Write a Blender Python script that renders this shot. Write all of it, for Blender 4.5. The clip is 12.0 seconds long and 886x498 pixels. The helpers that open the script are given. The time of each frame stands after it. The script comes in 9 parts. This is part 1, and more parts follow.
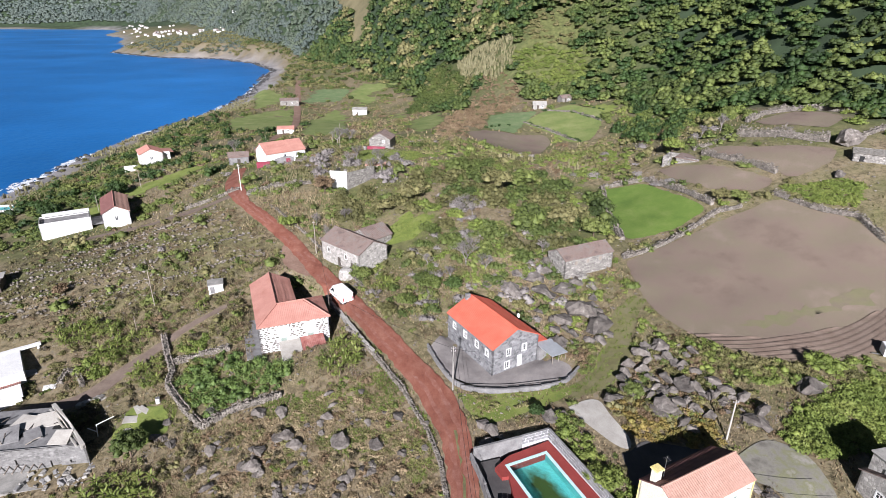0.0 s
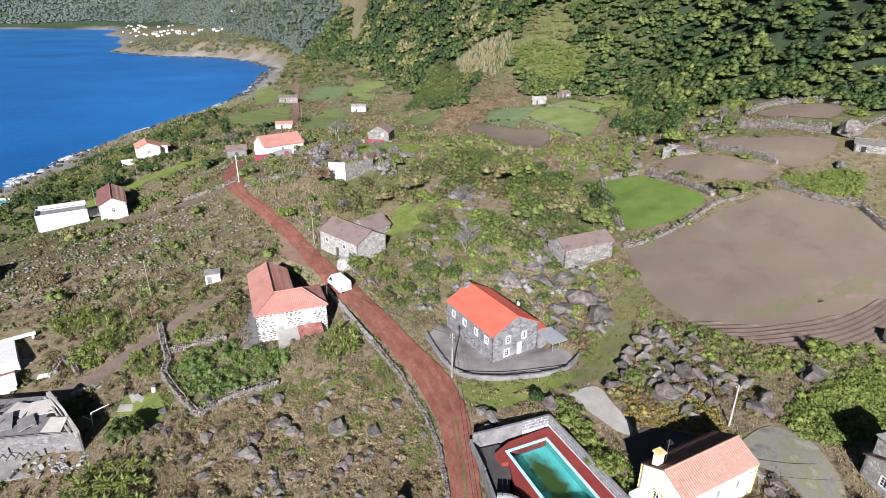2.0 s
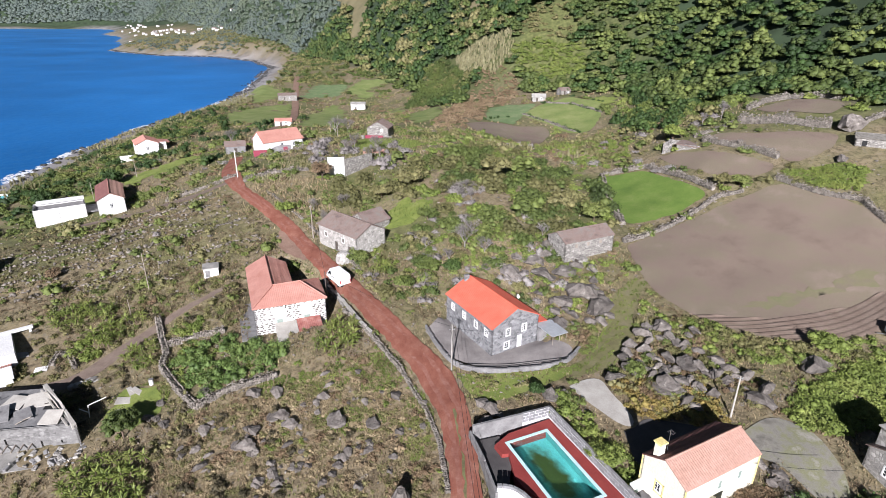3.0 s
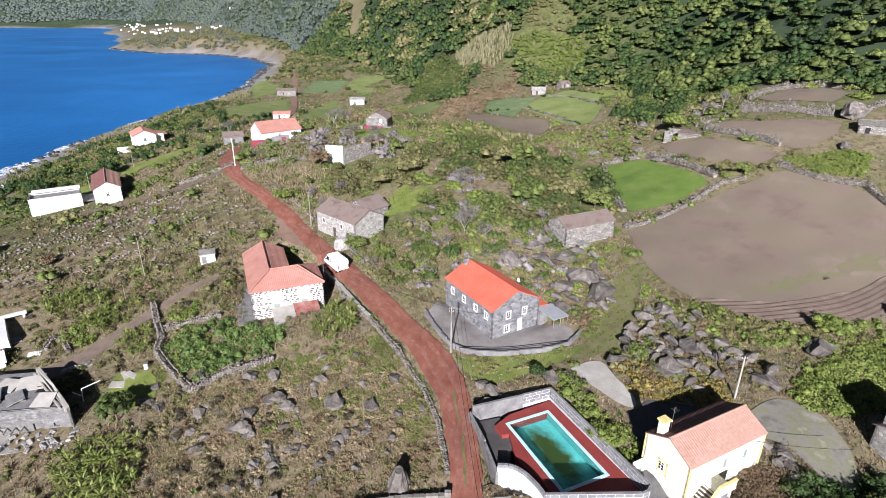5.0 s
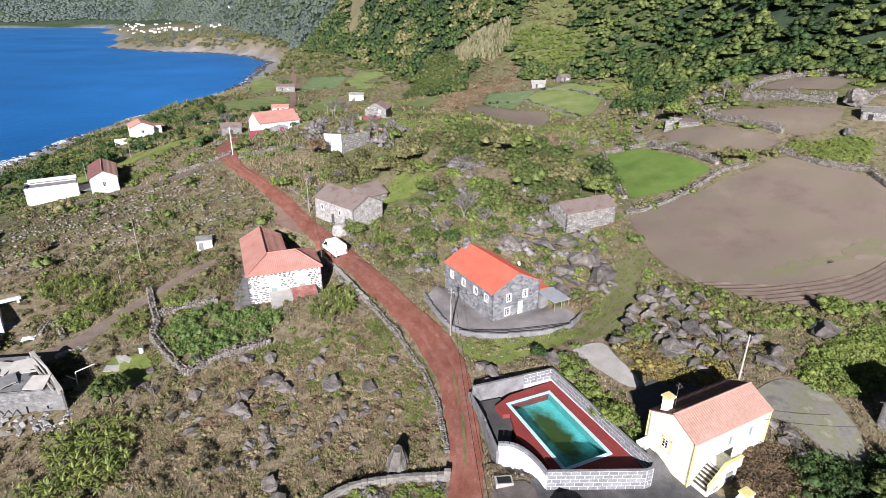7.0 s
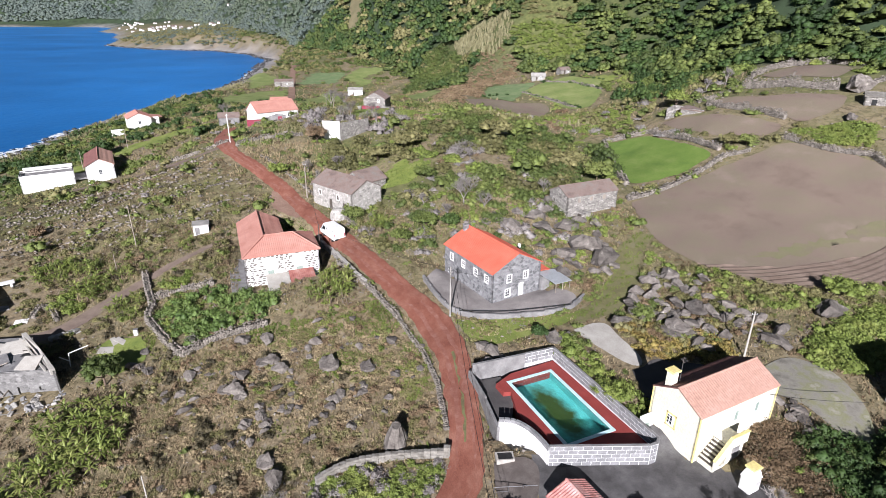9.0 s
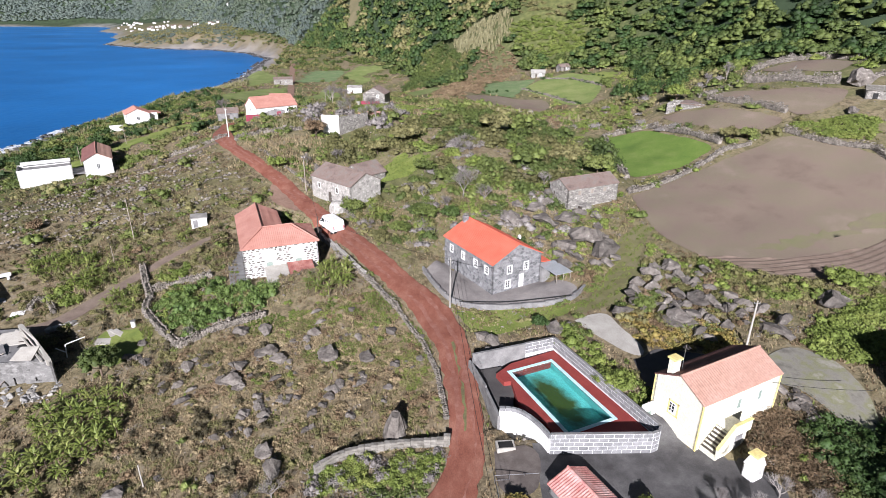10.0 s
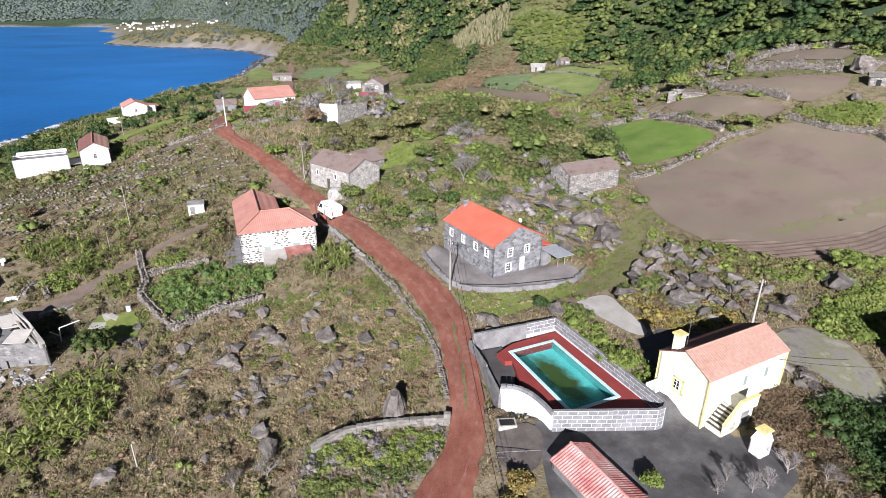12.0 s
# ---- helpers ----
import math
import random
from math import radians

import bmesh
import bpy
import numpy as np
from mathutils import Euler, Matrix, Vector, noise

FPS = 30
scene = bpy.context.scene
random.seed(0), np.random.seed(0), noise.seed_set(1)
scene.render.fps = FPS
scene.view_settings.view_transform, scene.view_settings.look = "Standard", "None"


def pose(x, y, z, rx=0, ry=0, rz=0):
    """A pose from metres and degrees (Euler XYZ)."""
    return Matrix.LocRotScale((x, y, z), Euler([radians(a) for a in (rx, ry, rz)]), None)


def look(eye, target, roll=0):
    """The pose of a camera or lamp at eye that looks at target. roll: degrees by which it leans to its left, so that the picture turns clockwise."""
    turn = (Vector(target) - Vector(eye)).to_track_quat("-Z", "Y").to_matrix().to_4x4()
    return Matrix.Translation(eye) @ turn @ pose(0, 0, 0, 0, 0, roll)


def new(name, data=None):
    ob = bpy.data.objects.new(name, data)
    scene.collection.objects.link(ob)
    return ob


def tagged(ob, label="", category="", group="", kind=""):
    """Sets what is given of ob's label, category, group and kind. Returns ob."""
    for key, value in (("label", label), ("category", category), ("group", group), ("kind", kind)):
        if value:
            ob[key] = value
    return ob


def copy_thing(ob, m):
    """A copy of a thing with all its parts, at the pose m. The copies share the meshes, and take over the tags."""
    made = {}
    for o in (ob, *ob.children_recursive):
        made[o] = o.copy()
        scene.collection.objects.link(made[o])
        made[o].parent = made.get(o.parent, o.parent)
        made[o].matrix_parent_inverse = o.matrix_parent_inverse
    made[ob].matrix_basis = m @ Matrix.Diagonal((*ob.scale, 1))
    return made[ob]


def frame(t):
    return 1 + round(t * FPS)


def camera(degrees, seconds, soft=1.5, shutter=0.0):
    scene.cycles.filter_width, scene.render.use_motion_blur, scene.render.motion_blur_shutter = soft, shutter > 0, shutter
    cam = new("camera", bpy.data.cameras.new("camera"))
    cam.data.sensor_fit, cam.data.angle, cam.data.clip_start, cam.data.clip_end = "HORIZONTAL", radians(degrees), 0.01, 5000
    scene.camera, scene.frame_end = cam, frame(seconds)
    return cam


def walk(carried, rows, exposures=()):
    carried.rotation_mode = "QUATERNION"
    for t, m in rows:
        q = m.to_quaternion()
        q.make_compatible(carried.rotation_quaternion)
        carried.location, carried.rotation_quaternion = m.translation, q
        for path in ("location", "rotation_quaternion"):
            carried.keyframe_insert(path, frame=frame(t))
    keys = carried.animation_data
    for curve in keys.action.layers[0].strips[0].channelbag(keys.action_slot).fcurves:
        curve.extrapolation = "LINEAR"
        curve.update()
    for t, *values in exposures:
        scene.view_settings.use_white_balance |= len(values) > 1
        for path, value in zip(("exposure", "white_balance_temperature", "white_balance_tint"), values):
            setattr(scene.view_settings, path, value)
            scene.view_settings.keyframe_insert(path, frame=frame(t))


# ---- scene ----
# ---- camera ----
cam = camera(76.97, 12.0, soft=.7)
PATH = [
    (0.0, 0.000, 0.000, 61.457, -22.711, 0.000, 0.423),
    (1.0, 0.045, -0.006, 60.386, -22.680, -0.041, 0.430),
    (2.0, 0.048, 0.005, 59.134, -22.655, -0.089, 0.444),
    (3.0, 0.057, 0.004, 57.803, -22.644, -0.141, 0.461),
    (5.0, 0.094, 0.093, 54.836, -22.638, -0.210, 0.495),
    (6.0, 0.137, 0.092, 53.399, -22.631, -0.205, 0.489),
    (7.0, 0.150, 0.108, 51.906, -22.620, -0.247, 0.442),
    (9.0, 0.186, 0.191, 48.781, -22.620, -0.302, 0.431),
    (9.5, 0.172, 0.218, 48.062, -22.612, -0.346, 0.441),
    (10.0, 0.145, 0.202, 47.321, -22.595, -0.367, 0.450),
    (11.0, 0.121, 0.225, 45.798, -22.590, -0.390, 0.392),
    (12.0, 0.153, 0.259, 44.577, -22.564, -0.402, 0.378),
]


def aim(x, y, z, tilt, turn, roll):
    a, b = radians(tilt), radians(turn)
    return look((x, y, z), (x - 10 * math.sin(b) * math.cos(a), y + 10 * math.cos(b) * math.cos(a), z + 10 * math.sin(a)), roll)


walk(cam, [(t, aim(*row)) for t, *row in PATH], exposures=[(0.0, 0.7, 5950, 17), (12.0, 0.7, 5950, 17)])

# ---- sky and sun ----
SUN_ELEVATION, SUN_AZIMUTH = radians(25), radians(187)
world = bpy.data.worlds.new("sky")
scene.world = world
world.use_nodes = True
sky = world.node_tree.nodes.new("ShaderNodeTexSky")
sky.sky_type, sky.sun_disc = "NISHITA", False
sky.sun_elevation, sky.sun_rotation = SUN_ELEVATION, SUN_AZIMUTH
sky.air_density, sky.dust_density = 1.0, 0.6
world.node_tree.nodes["Background"].inputs["Strength"].default_value = 0.024
world.node_tree.links.new(sky.outputs[0], world.node_tree.nodes["Background"].inputs["Color"])
sun = new("sun", bpy.data.lights.new("sun", "SUN"))
sun.data.energy, sun.data.angle, sun.data.color = 6.4, radians(0.5), (1.0, 0.96, 0.9)
sun.matrix_world = look((0, 0, 200), (200 * math.sin(SUN_AZIMUTH + math.pi), 200 * math.cos(SUN_AZIMUTH + math.pi), 200 - 200 * math.tan(SUN_ELEVATION)))


# ---- materials ----
def surface(name, colours, size=1.0, rough=0.9, bump=0.4, fine=0.15, random_by="", spread=0.25, metal=0.0, stretch=(1, 1, 1), detail=6.0, attr="", attr_colours=()):
    """A noise-driven surface. colours: dark to light, mixed by noise of that size in metres, with a finer grain over it.
    random_by: "object" or "island" varies the brightness from piece to piece. attr: a point attribute that fades to attr_colours."""
    m = bpy.data.materials.new(name)
    m.use_nodes = True
    n, l = m.node_tree.nodes, m.node_tree.links
    bsdf = n["Principled BSDF"]
    geo = n.new("ShaderNodeNewGeometry")
    place = n.new("ShaderNodeMapping")
    place.inputs["Scale"].default_value = stretch
    l.new(geo.outputs["Position"], place.inputs["Vector"])

    def noise_at(scale, seed=0.0, d=detail):
        t = n.new("ShaderNodeTexNoise")
        t.inputs["Scale"].default_value, t.inputs["Detail"].default_value, t.inputs["Roughness"].default_value = scale, d, 0.62
        l.new(place.outputs["Vector"], t.inputs["Vector"])
        return t.outputs["Fac"]

    def ramped(fac, cols, lo=0.3, hi=0.7):
        r = n.new("ShaderNodeValToRGB")
        while len(r.color_ramp.elements) < len(cols):
            r.color_ramp.elements.new(0.5)
        for k, col in enumerate(cols):
            r.color_ramp.elements[k].position = lo + (hi - lo) * k / max(len(cols) - 1, 1)
            r.color_ramp.elements[k].color = (*col, 1)
        l.new(fac, r.inputs["Fac"])
        return r.outputs["Color"]

    big = noise_at(1.0 / size)
    colour = ramped(big, colours)
    if attr:
        a = n.new("ShaderNodeAttribute")
        a.attribute_name = attr
        other = ramped(noise_at(0.7 / size), attr_colours)
        mix = n.new("ShaderNodeMix")
        mix.data_type = "RGBA"
        l.new(a.outputs["Fac"], mix.inputs["Factor"])
        l.new(colour, mix.inputs["A"])
        l.new(other, mix.inputs["B"])
        colour = mix.outputs["Result"]
    grain = noise_at(1.0 / fine, d=3.0)
    gain = n.new("ShaderNodeMapRange")
    gain.inputs["From Min"].default_value, gain.inputs["From Max"].default_value = 0.25, 0.75
    gain.inputs["To Min"].default_value, gain.inputs["To Max"].default_value = 0.78, 1.22
    l.new(grain, gain.inputs["Value"])
    value = gain.outputs["Result"]
    if random_by:
        source = n.new("ShaderNodeObjectInfo").outputs["Random"] if random_by == "object" else geo.outputs["Random Per Island"]
        r = n.new("ShaderNodeMapRange")
        r.inputs["To Min"].default_value, r.inputs["To Max"].default_value = 1 - spread, 1 + spread
        l.new(source, r.inputs["Value"])
        times_ = n.new("ShaderNodeMath")
        times_.operation = "MULTIPLY"
        l.new(value, times_.inputs[0])
        l.new(r.outputs["Result"], times_.inputs[1])
        value = times_.outputs["Value"]
    scaled = n.new("ShaderNodeVectorMath")
    scaled.operation = "SCALE"
    l.new(colour, scaled.inputs[0])
    l.new(value, scaled.inputs["Scale"])
    l.new(scaled.outputs["Vector"], bsdf.inputs["Base Color"])
    bsdf.inputs["Roughness"].default_value, bsdf.inputs["Metallic"].default_value = rough, metal
    bsdf.inputs["Specular IOR Level"].default_value = 0.3
    if bump:
        b = n.new("ShaderNodeBump")
        b.inputs["Strength"].default_value, b.inputs["Distance"].default_value = bump, fine * 0.4
        l.new(grain, b.inputs["Height"])
        l.new(b.outputs["Normal"], bsdf.inputs["Normal"])
    return m


LEAFY = set()


def leaf_surface(name, colours, spread=0.28, rough=0.6, size=6.0, fine=.2, bump=.9):
    m = surface(name, colours, size=size, rough=rough, bump=bump, fine=fine, random_by="island", spread=spread)
    bsdf = m.node_tree.nodes["Principled BSDF"]
    bsdf.inputs["Specular IOR Level"].default_value = 0.25
    LEAFY.add(m.name)
    return m


def masonry(name, stones, joint, size, tall=1.5, joint_width=.06, bump=.8):
    """Rubble masonry: irregular stones of about that size with mortar joints between them."""
    mat = bpy.data.materials.new(name)
    mat.use_nodes = True
    n, l = mat.node_tree.nodes, mat.node_tree.links
    bsdf, geo, mp = n["Principled BSDF"], n.new("ShaderNodeNewGeometry"), n.new("ShaderNodeMapping")
    mp.inputs["Scale"].default_value = (1 / size, 1 / size, tall / size)
    wob, push = n.new("ShaderNodeTexNoise"), n.new("ShaderNodeMix")
    wob.inputs["Scale"].default_value = 2.5
    push.data_type = "VECTOR"
    push.inputs["Factor"].default_value = .12
    l.new(geo.outputs["Position"], wob.inputs["Vector"]), l.new(geo.outputs["Position"], push.inputs["A"]), l.new(wob.outputs["Color"], push.inputs["B"])
    l.new(push.outputs["Result"], mp.inputs["Vector"])
    cells, edge = n.new("ShaderNodeTexVoronoi"), n.new("ShaderNodeTexVoronoi")
    edge.feature = "DISTANCE_TO_EDGE"
    for t in (cells, edge):
        t.inputs["Scale"].default_value = 1.0
        l.new(mp.outputs["Vector"], t.inputs["Vector"])
    sep, rp = n.new("ShaderNodeSeparateColor"), n.new("ShaderNodeValToRGB")
    l.new(cells.outputs["Color"], sep.inputs["Color"])
    while len(rp.color_ramp.elements) < len(stones):
        rp.color_ramp.elements.new(.5)
    for k, c in enumerate(stones):
        rp.color_ramp.elements[k].position, rp.color_ramp.elements[k].color = k / (len(stones) - 1), (*c, 1)
    l.new(sep.outputs["Red"], rp.inputs["Fac"])
    grain, gm = n.new("ShaderNodeTexNoise"), n.new("ShaderNodeMapRange")
    grain.inputs["Scale"].default_value, grain.inputs["Detail"].default_value = 1.3, 8
    l.new(geo.outputs["Position"], grain.inputs["Vector"])
    gm.inputs["From Min"].default_value, gm.inputs["From Max"].default_value, gm.inputs["To Min"].default_value, gm.inputs["To Max"].default_value = .3, .7, .7, 1.3
    l.new(grain.outputs["Fac"], gm.inputs["Value"])
    sc = n.new("ShaderNodeVectorMath")
    sc.operation = "SCALE"
    l.new(rp.outputs["Color"], sc.inputs[0]), l.new(gm.outputs["Result"], sc.inputs["Scale"])
    st, mix = n.new("ShaderNodeMapRange"), n.new("ShaderNodeMix")
    st.inputs["From Min"].default_value, st.inputs["From Max"].default_value = joint_width * .4, joint_width * 1.4
    l.new(edge.outputs["Distance"], st.inputs["Value"])
    mix.data_type = "RGBA"
    mix.inputs["A"].default_value = (*joint, 1)
    l.new(st.outputs["Result"], mix.inputs["Factor"]), l.new(sc.outputs["Vector"], mix.inputs["B"])
    l.new(mix.outputs["Result"], bsdf.inputs["Base Color"])
    bsdf.inputs["Roughness"].default_value = .95
    bp = n.new("ShaderNodeBump")
    bp.inputs["Strength"].default_value, bp.inputs["Distance"].default_value = bump, .05
    l.new(st.outputs["Result"], bp.inputs["Height"]), l.new(bp.outputs["Normal"], bsdf.inputs["Normal"])
    return mat


WHITE = surface("white_paint", [(.62, .615, .6), (.72, .715, .7)], 2.0, .8, .15, .2)
CREAM = surface("cream_paint", [(.62, .595, .48), (.67, .645, .54)], 2.0, .8, .12, .2)
YELLOW = surface("yellow_trim", [(.66, .55, .2), (.7, .6, .28)], 1.0, .7, .1, .2)
SALMON = surface("salmon_tiles", [(.35, .16, .125), (.44, .23, .185)], 2.5, .85, .3, .12)
FADED = surface("faded_pink_tiles", [(.375, .22, .17), (.42, .255, .205)], 2.5, .85, .12, .3)
LIGHT_GRASS = surface("light_grass", [(.1, .135, .03), (.15, .185, .04), (.2, .22, .07)], 3.0, .95, .6, .2)
YARD_GREY = surface("stained_dark_concrete", [(.05, .047, .047), (.085, .081, .081), (.14, .136, .132)], 2.6, .92, .35, .09)
LANE_GRASS = surface("trodden_grass", [(.1, .085, .045), (.135, .13, .055), (.16, .14, .085)], 2.2, .95, .6, .2)
FORECOURT = surface("grey_forecourt", [(.15, .135, .128), (.205, .187, .178), (.25, .23, .215)], 2.5, .92, .3, .08)
PATH_EARTH = surface("trodden_earth", [(.12, .088, .07), (.18, .14, .112)], 1.8, .95, .4, .1)
BRIGHT_RED = surface("new_red_tiles", [(.5, .1, .06), (.57, .14, .09)], 2.0, .8, .25, .12)
MAROON = surface("maroon_tiles", [(.12, .055, .05), (.19, .09, .08)], 1.2, .8, .3, .12)
OLD_TILES = surface("old_weathered_tiles", [(.12, .09, .078), (.205, .152, .132), (.185, .168, .152)], 1.6, .95, .5, .15, "island", .2)
DARK_STONE = masonry("dark_basalt_masonry", [(.11, .11, .115), (.15, .15, .155), (.2, .2, .205), (.27, .27, .275)], (.23, .23, .235), .5)
GREY_STONE = masonry("grey_stone_masonry", [(.13, .122, .112), (.2, .188, .172), (.28, .264, .242), (.38, .36, .33)], (.2, .187, .168), .36, 1.5, .07)
ROCK = surface("lava_rock", [(.045, .038, .034), (.1, .087, .077), (.13, .115, .102), (.16, .143, .127), (.28, .255, .225)], .9, .95, 1.0, .22, "object", .3)
RUBBLE = surface("rubble_stone", [(.1, .087, .075), (.185, .165, .142), (.28, .252, .218)], .8, .95, .7, .12, "island", .35)
RED_EARTH = surface("red_cinder", [(.15, .05, .032), (.2, .075, .05), (.25, .115, .08)], 1.6, .95, .5, .12, stretch=(1, .6, 1))
TRACK_EARTH = surface("packed_cinder", [(.17, .062, .043), (.21, .088, .063), (.25, .125, .095)], .9, .95, .4, .1)
FIELD_SOIL = surface("tilled_soil", [(.138, .103, .08), (.17, .13, .102), (.165, .137, .097), (.2, .156, .124)], 9.0, .97, .5, .14)
GREEN_SOIL = surface("sprouting_soil", [(.15, .122, .09), (.155, .14, .082), (.14, .142, .07)], 3.0, .97, .5, .14)
FURROW = surface("furrowed_soil", [(.12, .086, .066), (.172, .13, .104)], 2.0, .97, .6, .15)
TURF = surface("green_turf", [(.082, .14, .024), (.108, .168, .03), (.138, .19, .044)], 4.0, .9, .6, .12)
ASPHALT = surface("old_asphalt", [(.055, .05, .05), (.09, .085, .082)], 2.5, .9, .3, .06)
CONCRETE = surface("worn_concrete", [(.17, .16, .145), (.28, .27, .25), (.36, .34, .31)], 1.8, .92, .35, .09)
MOSSY = surface("mossy_concrete", [(.13, .12, .102), (.21, .198, .168), (.185, .185, .105), (.29, .272, .238)], 2.6, .95, .4, .1)
FAR_EARTH = surface("pale_cinder", [(.17, .1, .072), (.24, .16, .12)], 3.0, .95, .4, .3)
PALE_CONCRETE = surface("pale_concrete", [(.3, .28, .25), (.42, .4, .36)], 2.0, .92, .3, .09)
RENDER_GREY = surface("grey_render", [(.13, .125, .125), (.19, .185, .183), (.25, .245, .24)], 1.1, .9, .4, .1)
JOINT = surface("white_joints", [(.5, .5, .5), (.64, .64, .64)], 1.0, .85, .2, .1)
DECK_RED = surface("red_deck_paint", [(.2, .035, .03), (.26, .05, .042)], 1.6, .7, .15, .1)
WOOD_GREY = surface("grey_wood", [(.2, .17, .14), (.34, .3, .26)], .6, .9, .4, .05, stretch=(1, 1, .15))
DARK_WOOD = surface("dark_wood", [(.05, .04, .035), (.1, .085, .07)], .5, .85, .3, .05)
BARK = surface("grey_bark", [(.16, .145, .13), (.28, .255, .235)], .8, .95, .3, .1)
BROWN_BARK = surface("brown_bark", [(.09, .065, .045), (.16, .12, .09)], .8, .95, .3, .1)
TIN = surface("galvanised_tin", [(.42, .44, .46), (.55, .57, .6)], 1.2, .45, .15, .08, metal=.4)
RED_TIN = surface("faded_red_tin", [(.33, .09, .08), (.5, .25, .22), (.55, .42, .4)], 1.6, .6, .2, .1)
RUIN_STONE = masonry("grey_ruin_masonry", [(.12, .116, .112), (.15, .146, .141), (.18, .176, .17), (.22, .215, .208)], (.165, .161, .156), .4, 1.6, .05, .5)
WALL_STONE = surface("grey_wall_stone", [(.12, .11, .094), (.19, .177, .155), (.25, .235, .212)], .7, .95, .7, .12, "object", .22)
BROWN_PAVING = surface("brown_stained_cement", [(.07, .058, .052), (.11, .092, .082), (.15, .13, .118)], 1.6, .92, .4, .08)
RUST_TIN = surface("rusty_red_tin", [(.2, .06, .05), (.3, .12, .1), (.36, .22, .19)], 1.2, .7, .3, .1)
CRIMSON = surface("faded_crimson_paint", [(.19, .03, .05), (.25, .05, .075)], 1.2, .75, .2, .2)
RED_DOOR = surface("red_door", [(.3, .02, .03), (.36, .03, .045)], 1.0, .6, .1, .1)
BLACK = surface("black_rubber", [(.012, .012, .012), (.02, .02, .02)], 1.0, .7, .1, .1)
PLASTIC_GREEN = surface("green_plastic", [(.2, .25, .22), (.25, .3, .265)], 1.0, .5, .1, .1)
CHROME = surface("steel", [(.4, .4, .42), (.5, .5, .52)], 1.0, .35, .05, .1, metal=.9)

LEAF = leaf_surface("scrub_leaves", [(.05, .07, .018), (.095, .12, .03), (.15, .17, .05)], size=7.0)
LEAF_LIGHT = leaf_surface("light_leaves", [(.08, .11, .022), (.125, .16, .034), (.19, .215, .055)], size=5.0)
LEAF_DARK = leaf_surface("dark_leaves", [(.016, .032, .01), (.03, .056, .014), (.055, .085, .02)], size=14.0, fine=.45)
LEAF_FOREST = leaf_surface("forest_leaves", [(.03, .046, .013), (.058, .08, .02), (.1, .122, .032)], size=22.0, fine=.45)
LEAF_BROWN = leaf_surface("dry_bracken", [(.08, .054, .03), (.145, .1, .058), (.23, .17, .105)], size=5.0)
LEAF_OLIVE = leaf_surface("olive_heath", [(.085, .085, .032), (.14, .13, .052), (.2, .185, .085)], size=6.0)
STRAW = leaf_surface("dry_grass", [(.17, .13, .075), (.26, .205, .12), (.35, .29, .18)], size=4.0)
REED = leaf_surface("pale_reeds", [(.14, .13, .065), (.21, .195, .105), (.29, .27, .16)], size=4.0)
BANANA = leaf_surface("banana_leaves", [(.085, .115, .025), (.15, .185, .042), (.26, .275, .085)], size=3.0, rough=.45)
CANE = leaf_surface("yam_leaves", [(.045, .08, .02), (.08, .122, .03), (.12, .16, .045)], size=3.0, rough=.5)
TWIG = leaf_surface("bare_twigs", [(.12, .106, .1), (.19, .172, .162), (.27, .25, .235)], size=3.0)
DARK_BRAMBLE = leaf_surface("dark_bramble", [(.035, .03, .018), (.065, .055, .03), (.1, .082, .045)], size=4.0)
KNOLL_OLIVE = leaf_surface("dark_olive_leaves", [(.055, .056, .02), (.09, .088, .032), (.13, .122, .05)], size=8.0)
RED_BRACKEN = leaf_surface("rust_bracken", [(.11, .075, .042), (.17, .12, .07), (.24, .185, .115)], size=5.0)
# Pale bluish tone puts distance haze into the far leaf colours.
LEAF_HAZE = leaf_surface("hazy_far_leaves", [(.07, .092, .066), (.092, .116, .08), (.12, .142, .092)], size=60.0, spread=.15, fine=2.2)
LEAF_HAZE_DARK = leaf_surface("hazy_far_dark_leaves", [(.066, .088, .078), (.085, .108, .092), (.105, .128, .104)], size=80.0, spread=.12, fine=3.0)
MEADOW_GRASS = surface("meadow_grass", [(.12, .165, .045), (.16, .195, .06), (.21, .225, .09)], 7.0, .95, .6, .25)
DULL_TURF = surface("blue_green_crop", [(.1, .15, .06), (.125, .175, .075), (.17, .2, .1)], 4.0, .95, .6, .25)
YELLOW_LEAF = leaf_surface("autumn_vine", [(.13, .085, .028), (.2, .15, .045), (.16, .16, .045)], size=2.0)
LIMEWASH = masonry("worn_limewash", [(.2, .19, .175), (.3, .285, .265), (.36, .34, .315), (.44, .42, .39)], (.3, .285, .26), .42, 1.2, .1, .4)


def glass_pane(name, colour=(.02, .025, .03)):
    m = bpy.data.materials.new(name)
    m.use_nodes = True
    b = m.node_tree.nodes["Principled BSDF"]
    b.inputs["Base Color"].default_value, b.inputs["Roughness"].default_value = (*colour, 1), .08
    return m


GLASS = glass_pane("window_glass")
CAR_WHITE = surface("white_car_paint", [(.76, .76, .75), (.8, .8, .79)], 3.0, .3, 0, .3)


